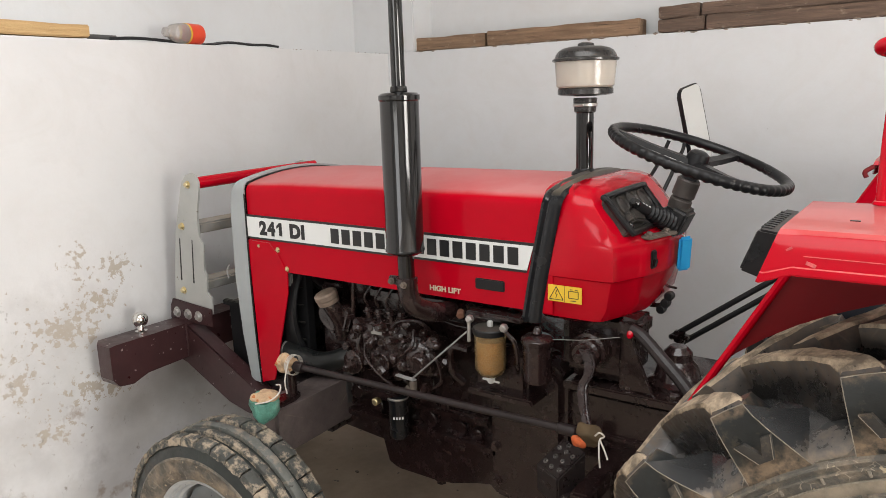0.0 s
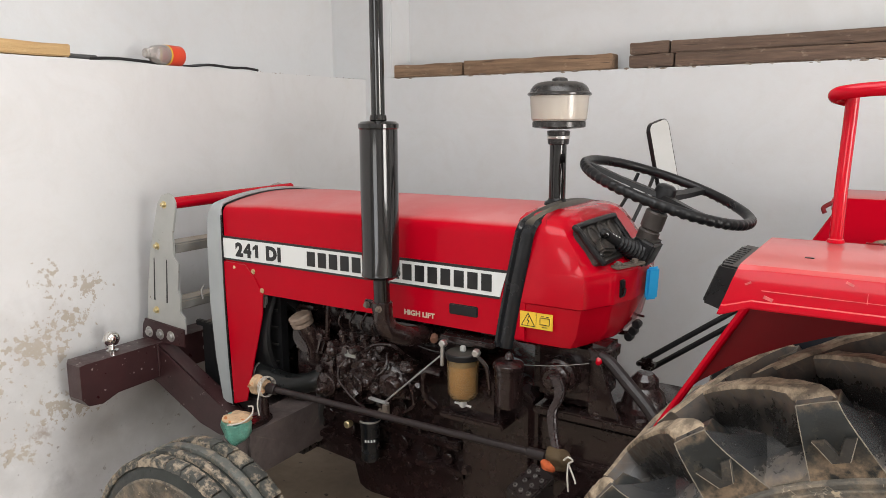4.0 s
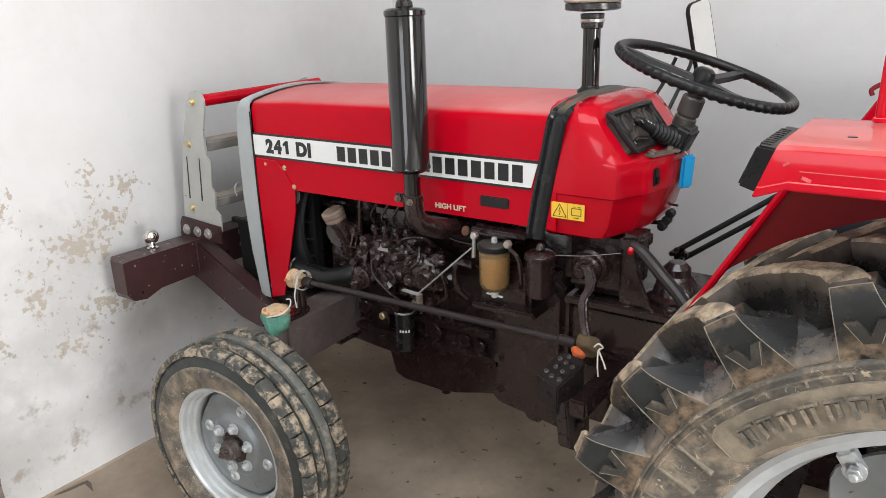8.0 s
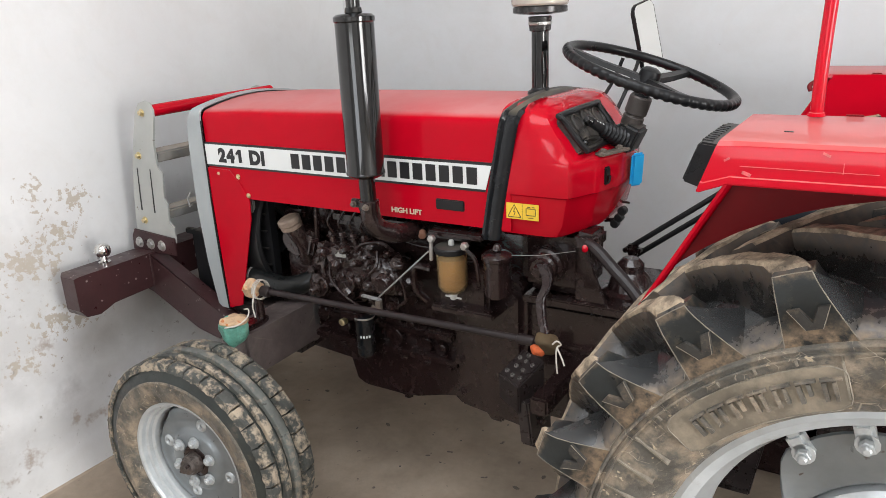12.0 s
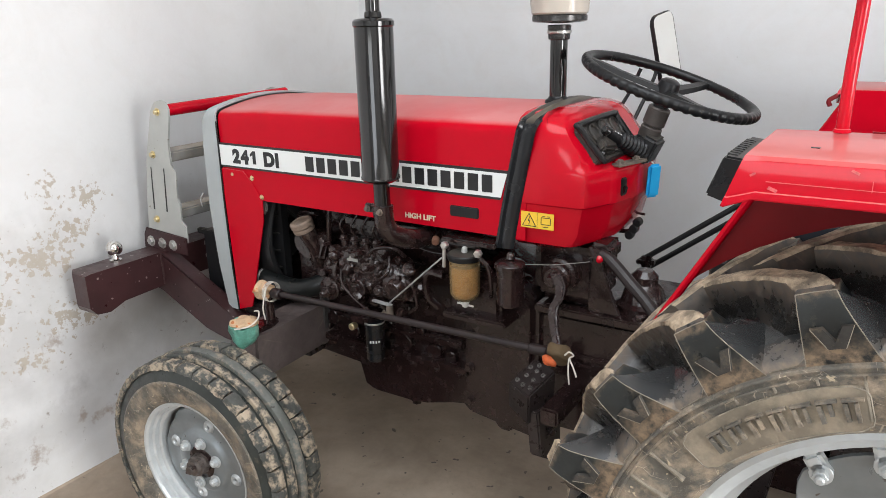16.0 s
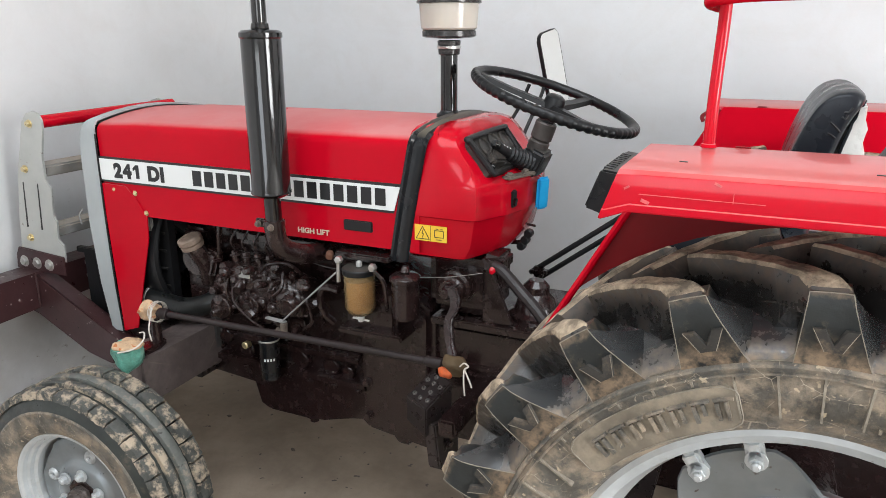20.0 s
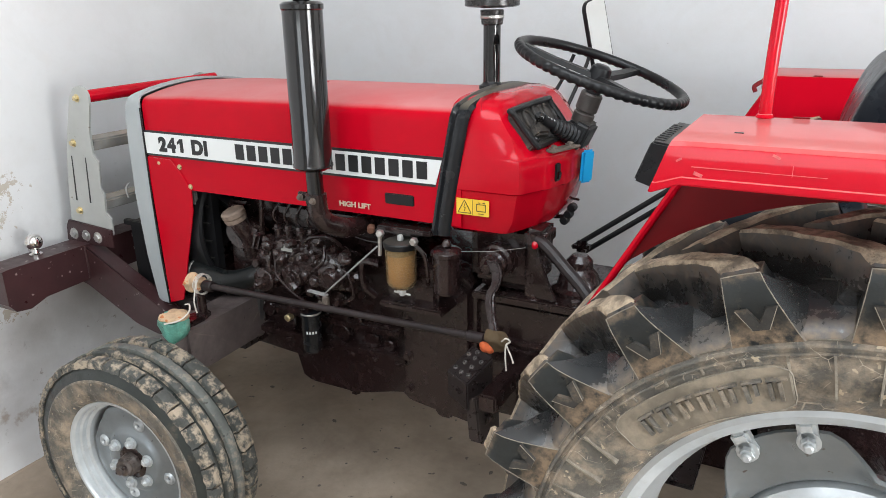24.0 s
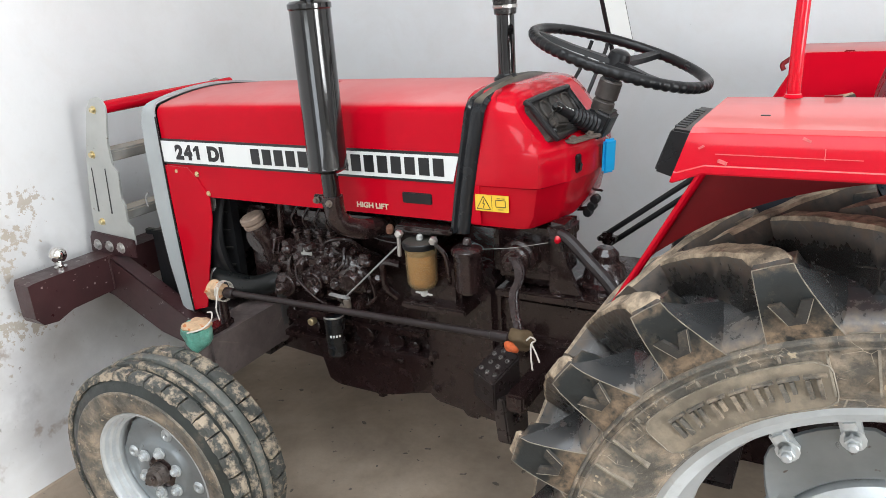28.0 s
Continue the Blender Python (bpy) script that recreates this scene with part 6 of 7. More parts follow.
part("water_pump", roughen(C((0.02, -0.10, 0.90), (0.02, -0.19, 0.90), 0.06, 0.05, 20), 0.004, 20), ENGINE_DUSTY, ENG)
part("manifold", roughen(B((0.42, -0.145, 1.0), (0.50, 0.07, 0.06), w=0.02, seg=3), 0.004, 16), ENGINE, ENG)
part("engine_rib", B((0.30, -0.135, 0.64), (0.60, 0.03, 0.03), w=0.008), ENGINE, ENG)
rnd = random.Random(9)
for k in range(22):  # cast lumps and bosses on the flank
    x, z = rnd.uniform(0.02, 0.62), rnd.uniform(0.58, 0.76)
    part("cast_boss", roughen(C((x, -0.115, z), (x, -0.128 - rnd.uniform(0.005, 0.03), z), rnd.uniform(0.012, 0.03), None, 12), 0.003, 30), ENGINE, ENG)
# oil filter
OX = 0.312
OF = part("oil_filter", lathe(bmesh.new(), [(0, 0.545), (0.024, 0.546), (0.030, 0.555), (0.031, 0.665), (0.033, 0.668), (0.033, 0.684), (0, 0.685)], Matrix.Translation((OX, -0.215, 0.012)), 32), FILTER_BLACK, TR, "glossy black oil filter with pale marks")
part("filter_band", lathe(bmesh.new(), [(0.0325, 0.676), (0.0336, 0.678), (0.0336, 0.682), (0.0325, 0.684)], Matrix.Translation((OX, -0.215, 0.012)), 32), STEEL, OF)
for a in range(4):
    m = Matrix.Translation((OX, -0.215, 0.632)) @ Matrix.Rotation(radians(-80 + 17 * a), 4, "Z")
    bm = B((0.0314, 0, 0), (0.0012, 0.0055, 0.008), w=0)
    bm.transform(m)
    part("filter_mark", bm, WHITE, OF, "", 0)
part("yellow_union", C((0.222, -0.20, 0.655), (0.222, -0.225, 0.655), 0.012), BRASS, ENG)
part("filter_head", roughen(B((0.275, -0.19, 0.70), (0.09, 0.11, 0.035), w=0.01), 0.003, 30), ENGINE, ENG)

# ---- fuel filters ----
FF_ = new("fuel_filter")
FF_.parent = TR
FF_["label"] = "fuel filter with an amber glass bowl"
fm = Matrix.Translation((0.694, -0.29, 0))
part("filter_bowl", lathe(bmesh.new(), [(0, 0.862), (0.020, 0.863), (0.034, 0.872), (0.0415, 0.886), (0.0425, 0.982), (0.0395, 0.982), (0.0385, 0.888), (0.031, 0.876), (0, 0.867)], fm, 40), FUEL, FF_, "amber see-through filter bowl")
part("fuel", lathe(bmesh.new(), [(0, 0.869), (0.029, 0.878), (0.0372, 0.889), (0.0378, 0.964), (0, 0.964)], fm, 32), FUEL_IN, FF_, "murky amber fuel")
part("filter_head", lathe(bmesh.new(), [(0, 0.982), (0.0455, 0.982), (0.0465, 0.984), (0.0465, 0.996), (0.044, 0.999), (0, 0.9995)], fm, 36), PLASTIC, FF_, "black filter head")
part("centre_screw", C((0.694, -0.29, 0.999), (0.694, -0.29, 1.016), 0.009, 0.008, 8), PLATE, FF_)
bm = C((0.694, -0.29, 0.862), (0.694, -0.29, 0.842), 0.012, 0.009, 14)
cyl(bm, (0.668, -0.29, 0.850), (0.720, -0.29, 0.848), 0.003, seg=8)
part("drain_tap", bm, WHITE, FF_, "white plastic drain tap")
part("filter_bracket", B((0.70, -0.25, 1.025), (0.17, 0.07, 0.014), w=0.004), ENGINE, FF_)
part("bracket_bolt", C((0.643, -0.30, 1.018), (0.643, -0.318, 1.018), 0.011, seg=6), STEEL, FF_)
part("bracket_bolt", C((0.752, -0.31, 1.014), (0.752, -0.328, 1.012), 0.011, seg=6), STEEL, FF_)
part("union", C((0.640, -0.31, 0.955), (0.642, -0.31, 1.012), 0.0055, seg=8), STEEL, FF_)
part("fuel_line", Tb([(0.745, -0.305, 1.0), (0.772, -0.30, 0.97), (0.778, -0.295, 0.91), (0.765, -0.27, 0.88)], 0.006, 8, 5), ENGINE, FF_)
part("second_filter", lathe(bmesh.new(), [(0, 0.872), (0.031, 0.873), (0.037, 0.88), (0.0375, 0.975), (0.042, 0.978), (0.042, 0.988), (0.033, 0.996), (0, 1.0)], Matrix.Translation((0.830, -0.285, 0)), 36), ENGINE, FF_, "dark painted filter canister")
part("canister_nut", C((0.83, -0.285, 1.0), (0.83, -0.285, 1.018), 0.013, 0.01, 10), ENGINE_DUSTY, FF_)
part("filter_cable", Tb([(0.875, -0.29, 0.995), (0.95, -0.27, 1.0), (1.03, -0.24, 1.012)], 0.0009, 6, 4), GREY_BAR, FF_)
part("side_bracket", B((0.70, -0.20, 0.86), (0.16, 0.10, 0.13), w=0.012), ENGINE, ENG)
part("side_shelf", B((0.71, -0.22, 0.80), (0.20, 0.12, 0.018), w=0.005), ENGINE, ENG)

# ---- transmission ----
GB = part("gearbox", B((1.25, 0, 0.635), (0.86, 0.30, 0.36), w=0.012), ENGINE, TR, "dark painted gearbox housing")
part("bell_housing", Pr([(0.62, 0.44), (0.86, 0.41), (0.86, 0.84), (0.78, 0.90), (0.62, 0.95)], 1, -0.185, 0.185, 0.02), ENGINE, GB)
for k, (x, z) in enumerate(((0.645, 0.49), (0.645, 0.60), (0.645, 0.71), (0.645, 0.82), (0.66, 0.92))):
    part("housing_bolt", bolt(bmesh.new(), (x, -0.186, z), (0, -1, 0), 0.011, 0.012), ENGINE_DUSTY, GB)
part("gearbox_lid", B((1.13, 0, 0.832), (0.56, 0.36, 0.022), w=0.004), ENGINE, GB, "gearbox top plate")
for k in range(5):
    part("lid_bolt", bolt(bmesh.new(), (0.91 + 0.115 * k, -0.155, 0.843), (0, 0, 1), 0.014, 0.010), ENGINE_DUSTY, GB)
part("lower_ridge", B((1.20, -0.150, 0.70), (0.80, 0.02, 0.016), w=0.004), ENGINE, GB)
part("lower_ridge", B((1.20, -0.150, 0.675), (0.80, 0.016, 0.010), w=0.003), ENGINE, GB)
for pts in ([(0.70, 0.44), (0.73, 0.40), (0.77, 0.40), (0.78, 0.44)], [(0.82, 0.42), (0.845, 0.385), (0.88, 0.39), (0.90, 0.44)], [(0.60, 0.455), (0.63, 0.43), (0.66, 0.44), (0.68, 0.47)]):
    part("casting_lug", Pr(pts, 1, -0.16, -0.10, 0.006), ENGINE, GB)
part("steering_box", roughen(B((0.93, -0.08, 0.95), (0.20, 0.16, 0.20), w=0.03, seg=3), 0.004, 14), ENGINE, GB, "dark steering box")
part("box_boss", lathe(bmesh.new(), [(0.050, 0), (0.048, 0.05), (0.040, 0.055), (0.038, 0.07), (0.030, 0.074), (0.028, 0.085), (0, 0.085)], Matrix.Translation((0.930, -0.15, 0.945)) @ TURN_Y, 28), ENGINE_DUSTY, GB)
part("boss_nut", C((0.930, -0.235, 0.945), (0.930, -0.262, 0.945), 0.020, 0.016, 6), ENGINE, GB)
arm = [(0.945, -0.25, 0.970, 0.022), (0.962, -0.255, 0.940, 0.018), (0.964, -0.265, 0.915, 0.014), (0.953, -0.28, 0.890, 0.014), (0.958, -0.295, 0.875, 0.015), (0.975, -0.325, 0.850, 0.0135), (1.0, -0.36, 0.825, 0.0125), (1.008, -0.374, 0.812, 0.015)]
bm = bmesh.new()
loft(bm, [[(x + w * 0.8, y - 0.011, z), (x + w * 0.8, y + 0.011, z), (x - w * 0.8, y + 0.011, z), (x - w * 0.8, y - 0.011, z)] for x, y, z, w in arm])
bevel(bm, list(bm.edges), 0.004)
part("drop_arm", bm, ENGINE, GB, "dark forged steering drop arm")
part("gear_tower", lathe(bmesh.new(), [(0.075, 0.842), (0.075, 0.858), (0.06, 0.866), (0.05, 0.90), (0.036, 0.915), (0.036, 0.935), (0.022, 0.95), (0, 0.952)], Matrix.Translation((1.118, -0.06, 0)), 28), ENGINE, GB, "gear lever tower")
part("web_plate", Pr([(1.0, 0.845), (1.09, 0.845), (1.05, 0.93), (1.03, 0.995), (1.005, 0.99)], 1, -0.165, -0.15, 0.004), ENGINE, GB)
part("pedal_arm", Tb([(1.045, -0.20, 1.022), (1.075, -0.21, 1.012), (1.13, -0.235, 0.975), (1.195, -0.26, 0.925), (1.245, -0.28, 0.86), (1.265, -0.29, 0.74)], 0.0155, 10, 4), LINK_PAINT, TR, "dark clutch pedal arm")
part("pedal_pad", B((1.27, -0.30, 0.72), (0.08, 0.09, 0.014), (0, 25, 0), 0.004), RUBBER_PLAIN, TR)
part("red_tip", C((1.046, -0.21, 1.015), (1.049, -0.230, 1.013), 0.0095, 0.007), RED, TR, "small red button")
part("pivot_block", roughen(B((1.035, -0.15, 1.02), (0.06, 0.10, 0.05), w=0.012), 0.004, 25), ENGINE, TR)
for y0, dz in ((0.25, 0.0), (0.30, -0.045)):
    part("control_rod", C((1.00, y0, 0.86 + dz), (1.45, y0 + 0.05, 1.20 + dz), 0.0085, seg=10), PLASTIC, TR, "thin black control rod")
part("rod_joint", roughen(B((1.03, 0.25, 0.87), (0.05, 0.05, 0.035), w=0.012), 0.005, 25), ENGINE, TR)
tops = [Vector(p) for p in ((0.833, -0.300, 0.652), (0.912, -0.338, 0.646), (0.952, -0.254, 0.696), (0.872, -0.216, 0.700))]
bm = bmesh.new()
loft(bm, [[(p.x, p.y, z) for p, z in zip(tops, (0.578, 0.562, 0.575, 0.590))], tops])
bevel(bm, list(bm.edges), 0.004)
STEP = part("step_box", bm, STEP_PAINT, TR, "dark pressed-steel foot step with raised grip rings")
ux, uy = tops[1] - tops[0], tops[3] - tops[0]
un = ux.cross(uy).normalized()
for u, v in ((0.2, 0.2), (0.5, 0.18), (0.8, 0.22), (0.33, 0.45), (0.66, 0.45), (0.2, 0.7), (0.5, 0.7), (0.8, 0.7), (0.4, 0.88)):
    m = Matrix.Translation(tops[0] + ux * u + uy * v) @ un.to_track_quat("Z", "Y").to_matrix().to_4x4()
    part("grip_ring", lathe(bmesh.new(), [(0.0072, -0.001), (0.006, 0.0045), (0.0042, 0.005), (0.0032, 0.0005)], m, 12), GRIP, STEP)
bm = bmesh.new()
loft(bm, [[(x + dx, y, z) for x, y, z in ((0.934, -0.33, 0.600), (0.967, -0.25, 0.600), (0.974, -0.25, 0.415), (0.948, -0.33, 0.471))] for dx in (-0.035, 0.0)])
bevel(bm, list(bm.edges), 0.004)
part("step_arm", bm, STEP_PAINT, TR)
for z in (0.60, 0.53):
    part("step_bolt", bolt(bmesh.new(), (0.957, -0.29, z), (1, -0.3, 0), 0.009, 0.008), ENGINE_DUSTY, TR)
part("step_brace", B((0.97, -0.22, 0.60), (0.05, 0.24, 0.05), w=0.006), ENGINE, TR)
part("rear_axle", C((RX, -0.56, RZ), (RX, 0.56, RZ), 0.09, seg=28), ENGINE, TR, "dark rear axle housing")
part("final_drive", B((1.80, 0, 0.70), (0.42, 0.34, 0.46), w=0.02), ENGINE, TR)

# ---- fenders ----
def fender(sg, dz):
    f = new("fender")
    f.parent = TR
    f["label"] = "glossy red rear fender, dusty on its flat top"
    # side lip, upright side, rounded shoulder, flat top, inner edge
    sec = [(0.858, 1.3575), (0.868, 1.3570), (0.8700, 1.3595), (0.8698, 1.368), (0.8680, 1.3695), (0.8670, 1.402), (0.8645, 1.4105), (0.857, 1.4155), (0.845, 1.4165), (0.70, 1.416), (0.590, 1.4155), (0.579, 1.4125), (0.575, 1.403)]
    bm = bmesh.new()
    cols = []
    for x, lean, low in ((1.448, 0.42, 0.0125), (1.452, 0.42, 0.0135), (1.487, 0.30, 0.0), (1.4895, 0.29, -0.0006), (1.492, 0.28, 0.0), (1.53, 0.0, 0.0)):
        cols.append([bm.verts.new((x + (z - 1.357) * lean, sg * -y, z - low * (1.4165 - z) / 0.0595 + dz)) for y, z in sec])
    for x, drop in ((1.8, 0), (2.2, 0), (2.38, 0.004), (2.46, 0.05), (2.50, 0.18), (2.52, 0.42)):
        cols.append([bm.verts.new((x, sg * -y, z - drop + dz)) for y, z in sec])
    for a, b in zip(cols, cols[1:]):
        for k in range(len(sec) - 1):
            bm.faces.new([a[k], a[k + 1], b[k + 1], b[k]])
    bm.faces.new(cols[0])
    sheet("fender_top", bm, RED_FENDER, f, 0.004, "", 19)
    poly = [(1.482, 1.362), (1.51, 1.413), (2.44, 1.413), (2.44, 1.06)] + [(RX + 0.652 * math.cos(radians(a)), RZ + 0.652 * math.sin(radians(a))) for a in range(40, 136, 5)] + [(1.337, 1.106)]
    poly = [(x, z + dz) for x, z in poly]
    # near panel gets the shade-darkened red, far panel the plain red
    part("inner_panel", Pr(poly, 1, *sorted((sg * -0.570, sg * -0.575)), 0.001), RED_SHADE if sg > 0 else RED, f, "red inner panel of the fender")
    part("panel_edge", Tb([(1.486, sg * -0.580, 1.372 + dz), (1.440, sg * -0.580, 1.290 + dz), (1.335, sg * -0.580, 1.102 + dz), (1.232, sg * -0.580, 0.918 + dz)], 0.007, 8, 5), RED, f)
    part("panel_post", B((1.62, sg * -0.582, 1.352 + dz), (0.03, 0.012, 0.13), w=0.003), RED_SHADE, f)
    return f


FN_, FF2 = fender(1, 0.0), fender(-1, -0.036)
LAMP = part("fender_lamp", Pr([(1.422, 1.353), (1.444, 1.4105), (1.476, 1.4065), (1.450, 1.344)], 1, -0.846, -0.656, 0.003), LAMP_BLACK, FN_, "black slotted lamp box on the fender's nose")
for k in range(9):
    part("lamp_slot", B((1.4515, -0.826 + 0.0165 * k, 1.4092), (0.014, 0.0085, 0.004), (0, 7, 0), 0.0), BLACK_VINYL, LAMP)
part("lamp_glass", Pr([(1.4245, 1.356), (1.4425, 1.4045), (1.4405, 1.4055), (1.4225, 1.357)], 1, -0.838, -0.664, 0.0005), CLEAR, LAMP, "dusty lamp glass")
part("far_lamp", Tb([(1.47, 0.575, 1.36), (1.45, 0.565, 1.345), (1.455, 0.56, 1.33)], 0.007, 8, 4), RED_SHADE, FF2, "small red reflector")
for x, y in ((1.548, -0.768), (1.80, -0.775)):
    part("drain_hole", B((x, y, 1.4168), (0.012, 0.006, 0.001), w=0), BLACK_VINYL, FN_, "", 0)
for x0, x1, z, h, tilt in ((1.503, 1.600, 1.3835, 0.0010, 0.4), (1.60, 1.665, 1.3830, 0.0007, 0.2), (1.506, 1.518, 1.374, 0.0045, 20), (1.600, 1.610, 1.405, 0.0030, 25), (1.482, 1.490, 1.392, 0.0028, -30), (1.625, 1.6258, 1.388, 0.014, 0)):
    part("scuff_mark", B(((x0 + x1) / 2, -0.8680, z), (x1 - x0, 0.0012, h), (0, tilt, 0), 0), SCUFF, FN_, "pale scratch in the red paint", 0)
HOOP = part("hand_rail", Tb([(1.567, -0.600, 1.414), (1.568, -0.600, 1.50), (1.571, -0.595, 1.60), (1.572, -0.598, 1.642)], 0.0098, 16, 4), RED_CLEAN, TR, "red tubular hand rail on the fender")
part("rail_bar", Tb([(1.560, -0.575, 1.639), (1.548, -0.600, 1.644), (1.566, -0.622, 1.649), (1.63, -0.632, 1.653), (1.8, -0.634, 1.654), (2.1, -0.634, 1.654), (2.42, -0.634, 1.652)], 0.0106, 16, 5), RED_CLEAN, HOOP)
part("rail_post", Tb([(2.38, -0.634, 1.654), (2.38, -0.62, 1.424)], 0.0115, 16, 2), RED, HOOP)
part("rail_base", lathe(bmesh.new(), [(0.0098, 1.4225), (0.0115, 1.4215), (0.0135, 1.4165)], Matrix.Translation((1.567, -0.600, 0)), 16), RED, HOOP, "weld bead at the rail's foot")
bm = B((2.088, 0.5680, 1.280), (0.11, 0.0016, 0.05), w=0)
part("fender_sticker", bm, YELLOW, FF2, "yellow warning sticker with black pictograms", 0)
for pts in ([(2.045, 1.263), (2.06, 1.296), (2.078, 1.263), (2.045, 1.263)], [(2.095, 1.263), (2.095, 1.293), (2.13, 1.293), (2.13, 1.263), (2.095, 1.263)]):
    bm = bmesh.new()
    for p, q in zip(pts, pts[1:]):
        tube(bm, [(p[0], 0.5668, p[1]), (q[0], 0.5668, q[1])], 0.0014, 4, 0)
    part("pictogram", bm, BLACK_VINYL, FF2, "", 0)

# ---- seat and controls ----
SEAT = new("driver_seat")
SEAT.parent = TR
SEAT["label"] = "black leatherette seat with clear film on its back"
bm = bmesh.new()
prof = [(1.676, 1.28), (1.688, 1.335), (1.708, 1.40), (1.728, 1.445), (1.750, 1.475), (1.778, 1.489), (1.806, 1.490), (1.824, 1.480), (1.826, 1.466), (1.806, 1.436), (1.788, 1.39), (1.776, 1.34), (1.77, 1.28)]
loft(bm, [[(1.75 + (x - 1.75) * k - 0.02 * (1 - k), y, 1.38 + (z - 1.38) * (0.5 + 0.5 * k)) for x, z in prof] for y, k in ((-0.225, 0.70), (-0.221, 0.86), (-0.208, 0.96), (-0.17, 1.0), (0, 1.02), (0.17, 1.0), (0.208, 0.96), (0.221, 0.86), (0.225, 0.70))])
BACK = part("backrest", bm, LEATHER, SEAT, "padded black backrest", 60)
rounding = BACK.modifiers.new("rounding", "SUBSURF")
rounding.levels = rounding.render_levels = 2
for y in (-0.17, 0.17):
    part("seat_seam", Tb([(1.785, y * 1.12, 1.30), (1.79, y * 1.13, 1.36), (1.805, y * 1.11, 1.42), (1.822, y * 1.05, 1.468)], 0.004, 6, 5), LEATHER, SEAT)
CREASES = [
    [(1.799, -0.223, 1.456), (1.793, -0.223, 1.447), (1.785, -0.223, 1.446)],
    [(1.792, -0.223, 1.442), (1.788, -0.223, 1.433), (1.782, -0.223, 1.437)],
    [(1.782, -0.223, 1.407), (1.776, -0.223, 1.414), (1.763, -0.223, 1.426)],
    [(1.776, -0.223, 1.394), (1.768, -0.223, 1.4), (1.76, -0.223, 1.404)],
]
for crease in CREASES:
    part("seat_crease", Tb(crease, 0.0028, 6, 4), BLACK_VINYL, SEAT, "pulled crease in the leatherette")
bm = bmesh.new()
prof = [(1.40, 1.10), (1.40, 1.16), (1.43, 1.185), (1.60, 1.185), (1.74, 1.20), (1.76, 1.17), (1.76, 1.10)]
loft(bm, [[(x, y * 1.0, 1.14 + (z - 1.14) * k) for x, z in prof] for y, k in ((-0.23, 0.5), (-0.215, 0.9), (0, 1.0), (0.215, 0.9), (0.23, 0.5))])
part("seat_cushion", bm, LEATHER, SEAT, "", 60)
bm = bmesh.new()
loft(bm, [[(x, y, z) for x, z in ((1.826, 1.455), (1.830, 1.40), (1.838, 1.34), (1.845, 1.27))] + [(x, y, z) for x, z in ((1.790, 1.27), (1.782, 1.34), (1.796, 1.40), (1.816, 1.455))] for y in (-0.19, -0.1, 0, 0.1, 0.19)])
bmesh.ops.subdivide_edges(bm, edges=list(bm.edges), cuts=2, use_grid_fill=True)
part("plastic_film", roughen(bm, 0.010, 26), SHEET, SEAT, "crumpled whitish plastic film")
part("seat_pan", B((1.72, 0, 1.08), (0.40, 0.36, 0.05), w=0.01), PLASTIC, SEAT)
part("seat_spring", B((1.78, 0, 0.99), (0.16, 0.2, 0.16), w=0.01), ENGINE, SEAT)
part("lever_base", B((1.90, 0.12, 1.285), (0.09, 0.06, 0.05), (0, 10, 0), 0.01), GREY_BAR, TR, "grey hydraulic control block")
part("lever", Tb([(1.90, 0.12, 1.30), (1.915, 0.12, 1.33), (1.918, 0.12, 1.352)], 0.013, 10, 4, 0.008), GREY_DARK, TR)
part("lever", Tb([(1.92, 0.12, 1.27), (1.98, 0.13, 1.272), (2.0, 0.13, 1.305), (2.012, 0.13, 1.31)], 0.006, 8, 4), PLASTIC, TR)
part("lever_tip", C((2.008, 0.13, 1.312), (2.022, 0.13, 1.308), 0.012, 0.009), PLATE, TR)
part("footboard", B((1.30, -0.33, 0.60), (0.42, 0.26, 0.012), w=0.003), STEP_PAINT, TR)
part("footboard", B((1.30, 0.33, 0.60), (0.42, 0.26, 0.012), w=0.003), STEP_PAINT, TR)

# ---- small things on the ledge and floor ----
def bottle():
    t = thing("plastic_bottle", "crumpled clear plastic bottle with a red label, lying on the ledge", "bottle")
    m = pose(WX - 0.040, 0.055, LT + 0.0385, 90, 0, 8) @ Matrix.Scale(1.16, 4)
    bm = lathe(bmesh.new(), [(0, 0.0), (0.024, 0.002), (0.031, 0.012), (0.0325, 0.03), (0.031, 0.05), (0.0325, 0.075), (0.032, 0.10), (0.026, 0.125), (0.014, 0.145), (0.0125, 0.160), (0, 0.160)], m, 28)
    roughen(bm, 0.002, 40)
    part("bottle_body", bm, CLEAR, t, "clear crumpled plastic")
    part("bottle_label", lathe(bmesh.new(), [(0.0332, 0.012), (0.0336, 0.014), (0.0336, 0.066), (0.0332, 0.068)], m, 28), RED_LABEL, t, "red wrap-around label")
    part("label_edge", lathe(bmesh.new(), [(0.0332, 0.0685), (0.0338, 0.070), (0.0338, 0.074), (0.0332, 0.0755)], m, 28), YELLOW, t)
    part("bottle_neck_ring", lathe(bmesh.new(), [(0.0128, 0.148), (0.016, 0.150), (0.016, 0.153), (0.0128, 0.155)], m, 24), CLEAR, t)
    return t


bottle()


def leaf_spring():
    t = part("steel_strip", Tb([(WX - 0.03, -0.34, LT + 0.006), (WX - 0.03, -0.22, LT + 0.012), (WX - 0.035, -0.05, LT + 0.006), (WX - 0.08, 0.10, LT + 0.006), (WX - 0.03, 0.18, LT + 0.014), (WX - 0.03, 0.30, LT + 0.010), (WX - 0.03, 0.38, LT + 0.012), (WX - 0.02, 0.44, LT + 0.006)], 0.006, 6, 5), BLACK_VINYL, None)
    return tagged(t, "thin dark bent rubber strip lying on the ledge", "strip")


leaf_spring()
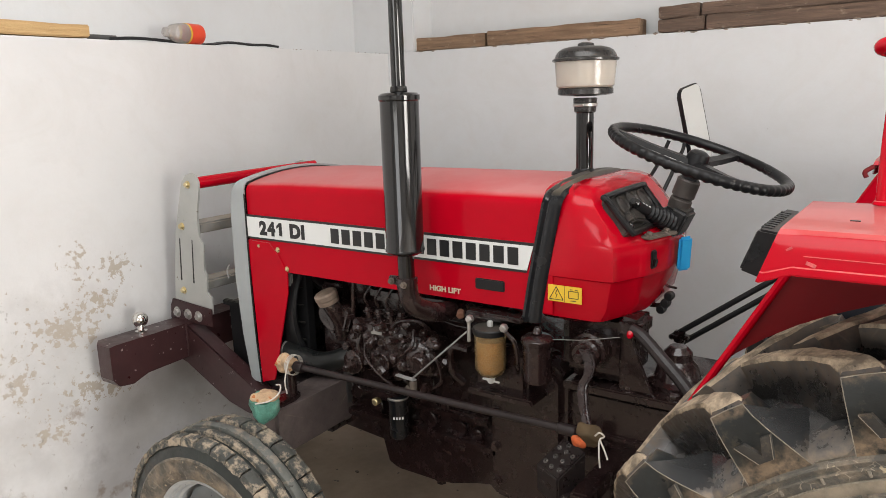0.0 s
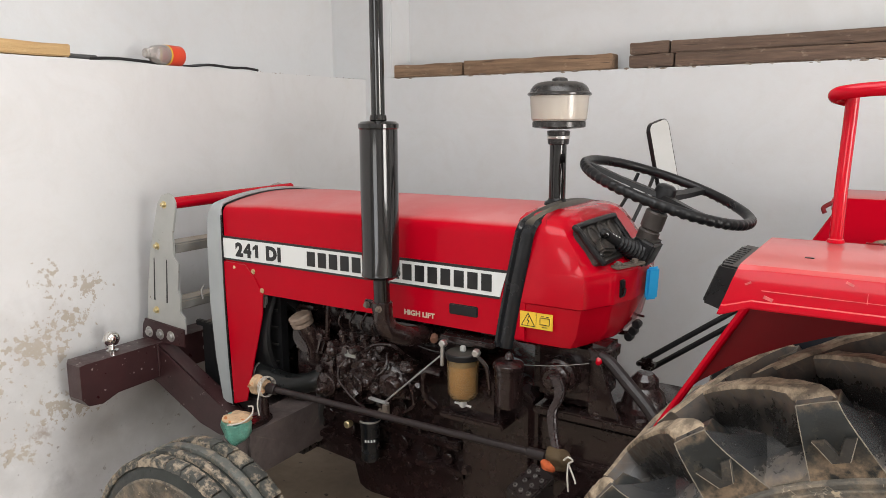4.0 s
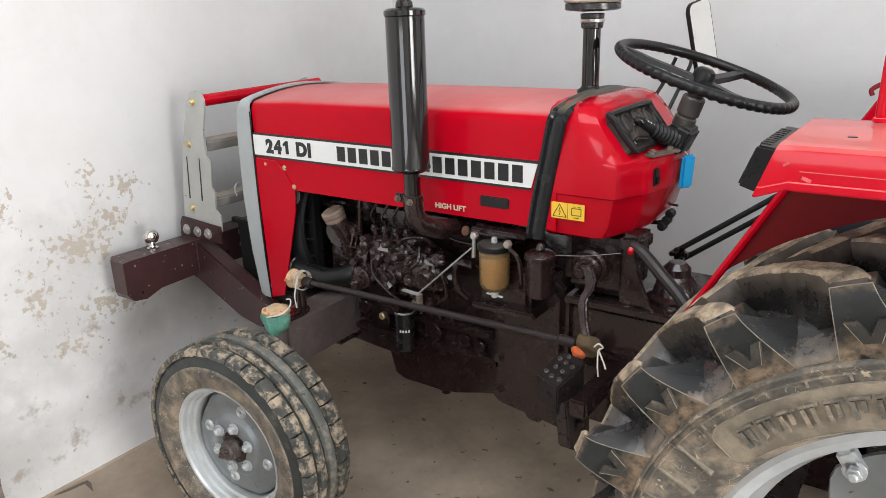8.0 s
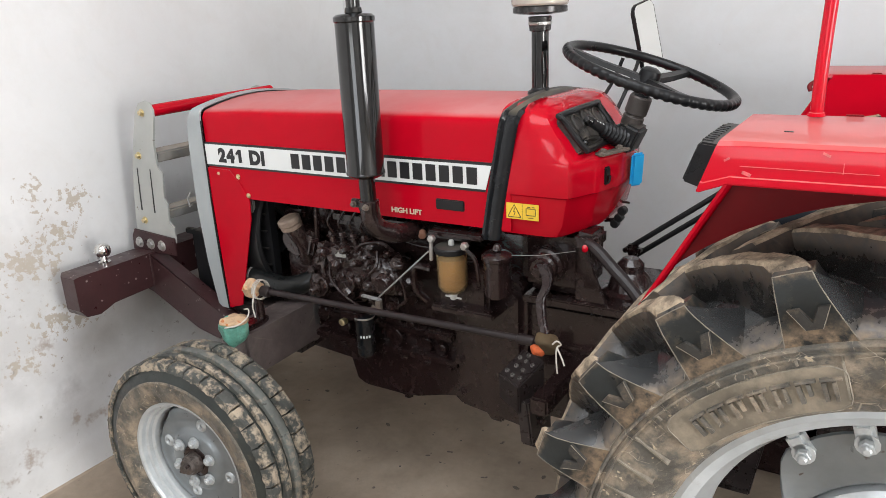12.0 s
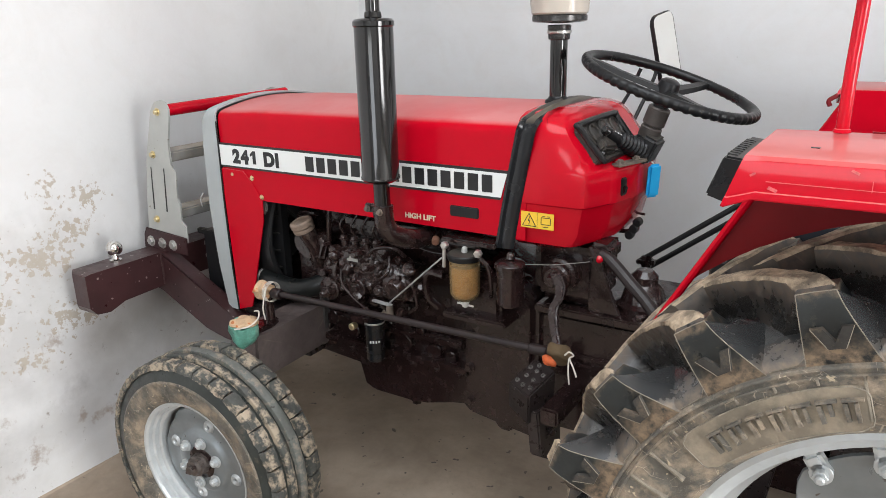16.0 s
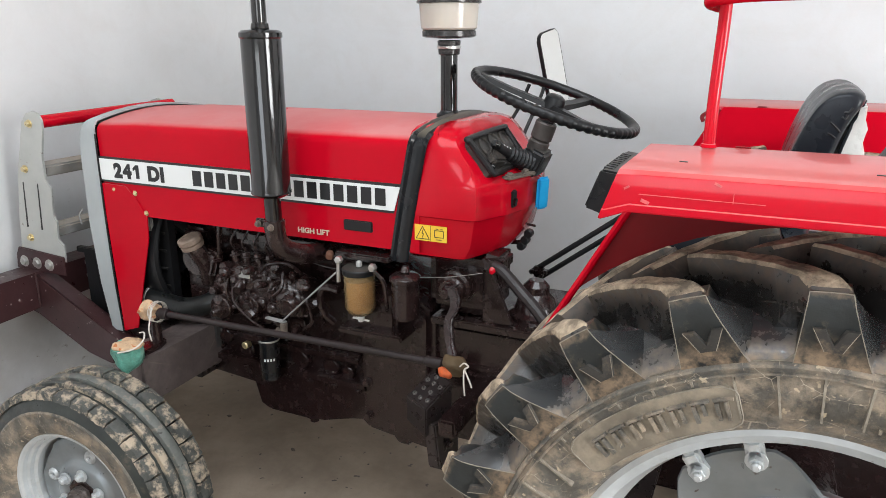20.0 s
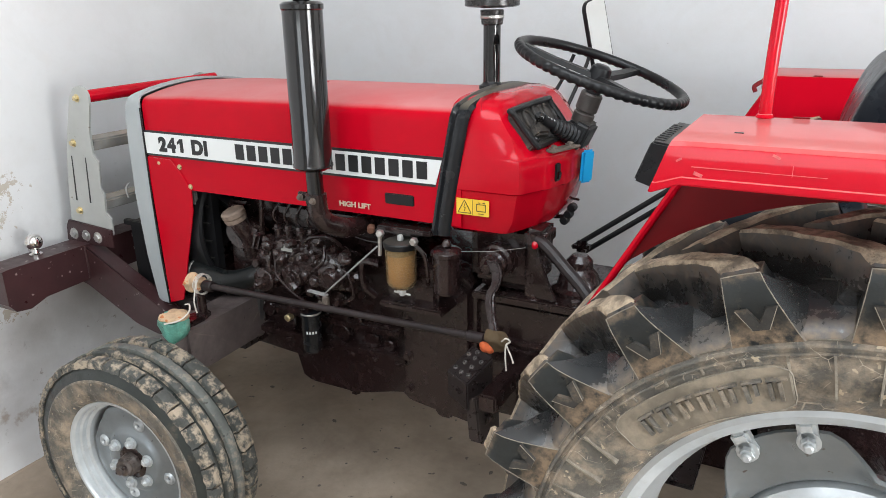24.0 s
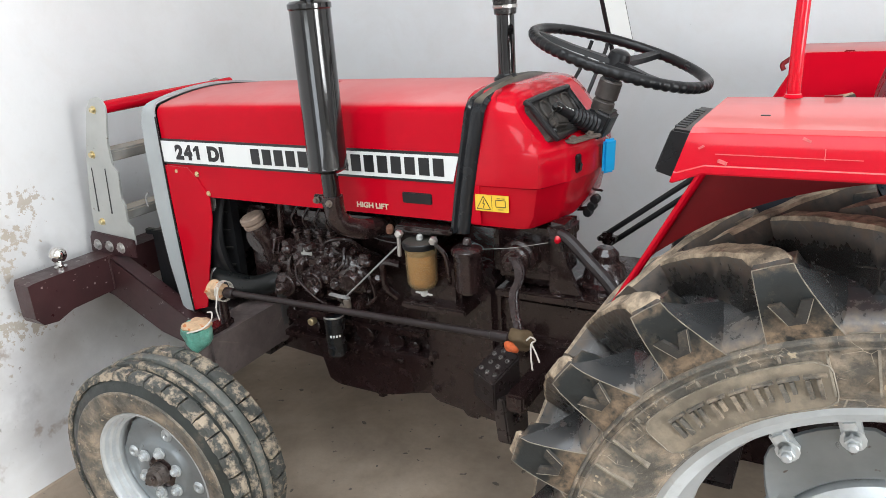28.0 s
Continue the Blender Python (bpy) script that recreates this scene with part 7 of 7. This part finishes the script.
rod = part("metal_rod", C((WX - 0.035, -0.42, LT + 0.010), (WX - 0.035, -0.31, LT + 0.010), 0.008, seg=10), GREY_DARK, None)
tagged(rod, "short grey metal rod beside the baton on the ledge", "rod")

blk = thing("rubber_block", "worn dark rubber block with a rusty bolt beside the wall", "rubber block")
bm = Pr([(-1.34, 0.0), (-1.112, 0.0), (-1.100, 0.10), (-1.096, 0.22), (-1.102, 0.29), (-1.125, 0.335), (-1.17, 0.355), (-1.34, 0.35)], 0, WX + 0.015, WX + 0.12, 0.018, 3)
bmesh.ops.subdivide_edges(bm, edges=[e for e in bm.edges if e.calc_length() > 0.08], cuts=3)
part("block_body", roughen(bm, 0.005, 16), BLOCK_GREY, blk)
part("rusty_bolt", roughen(C((WX + 0.118, -1.155, 0.19), (WX + 0.15, -1.158, 0.19), 0.040, 0.028, 14), 0.004, 30), RUST, blk, "rusty bolt head")
part("rusty_strap", B((WX + 0.122, -1.19, 0.12), (0.012, 0.15, 0.03), (35, 0, 0), 0.004), RUST, blk)
for k in range(9):
    part("block_groove", B((WX + 0.1212, -1.155 + 0.004 * (k % 3), 0.215 + 0.0125 * k), (0.003, 0.075 + 0.02 * (k % 2), 0.0014), (-3 + k % 4, 0, 0), 0), CONCRETE_DARK, blk)
for y, h in ((-1.106, 0.10), (-1.147, 0.07)):
    part("block_split", B((WX + 0.1212, y, 0.25), (0.004, 0.003, h), (3, 0, 0), 0), BLACK_VINYL, blk)

crack = structure("floor_crack", Pr([(-0.758, -0.913), (-0.755, -0.865), (-0.742, -0.800), (-0.715, -0.800), (-0.662, -0.824), (-0.705, -0.818), (-0.733, -0.815), (-0.742, -0.868)], 2, 0.0005, 0.004), CONCRETE_DARK, "dark broken edge in the concrete floor", "crack")
structure("floor_fillet", Pr([(WX, 0.0), (WX + 0.007, 0.0), (WX + 0.002, 0.006), (WX, 0.007)], 1, -1.6, 0.2), CONCRETE, "thin mortar edge where floor and wall meet", "trim")


def floor_debris():
    """Dry crumbs and flakes scattered under and beside the tractor."""
    rnd_ = random.Random(77)
    bm_ = bmesh.new()
    for k in range(70):
        x, y = rnd_.uniform(-0.7, 1.3), rnd_.uniform(-1.0, 0.6)
        r = rnd_.choice((0.003, 0.003, 0.004, 0.005, 0.008))
        m_ = pose(x, y, r * 0.25, 0, 0, rnd_.uniform(0, 180)) @ Matrix.Diagonal((rnd_.uniform(1, 2.4), 1, 0.4, 1))
        bmesh.ops.create_icosphere(bm_, subdivisions=1, radius=r, matrix=m_)
    ob = part("floor_debris", roughen(bm_, 0.0015, 120), CONCRETE_DARK, None)
    return tagged(ob, "dark dry crumbs and flakes scattered on the concrete floor", "debris", "", "stuff")


floor_debris()
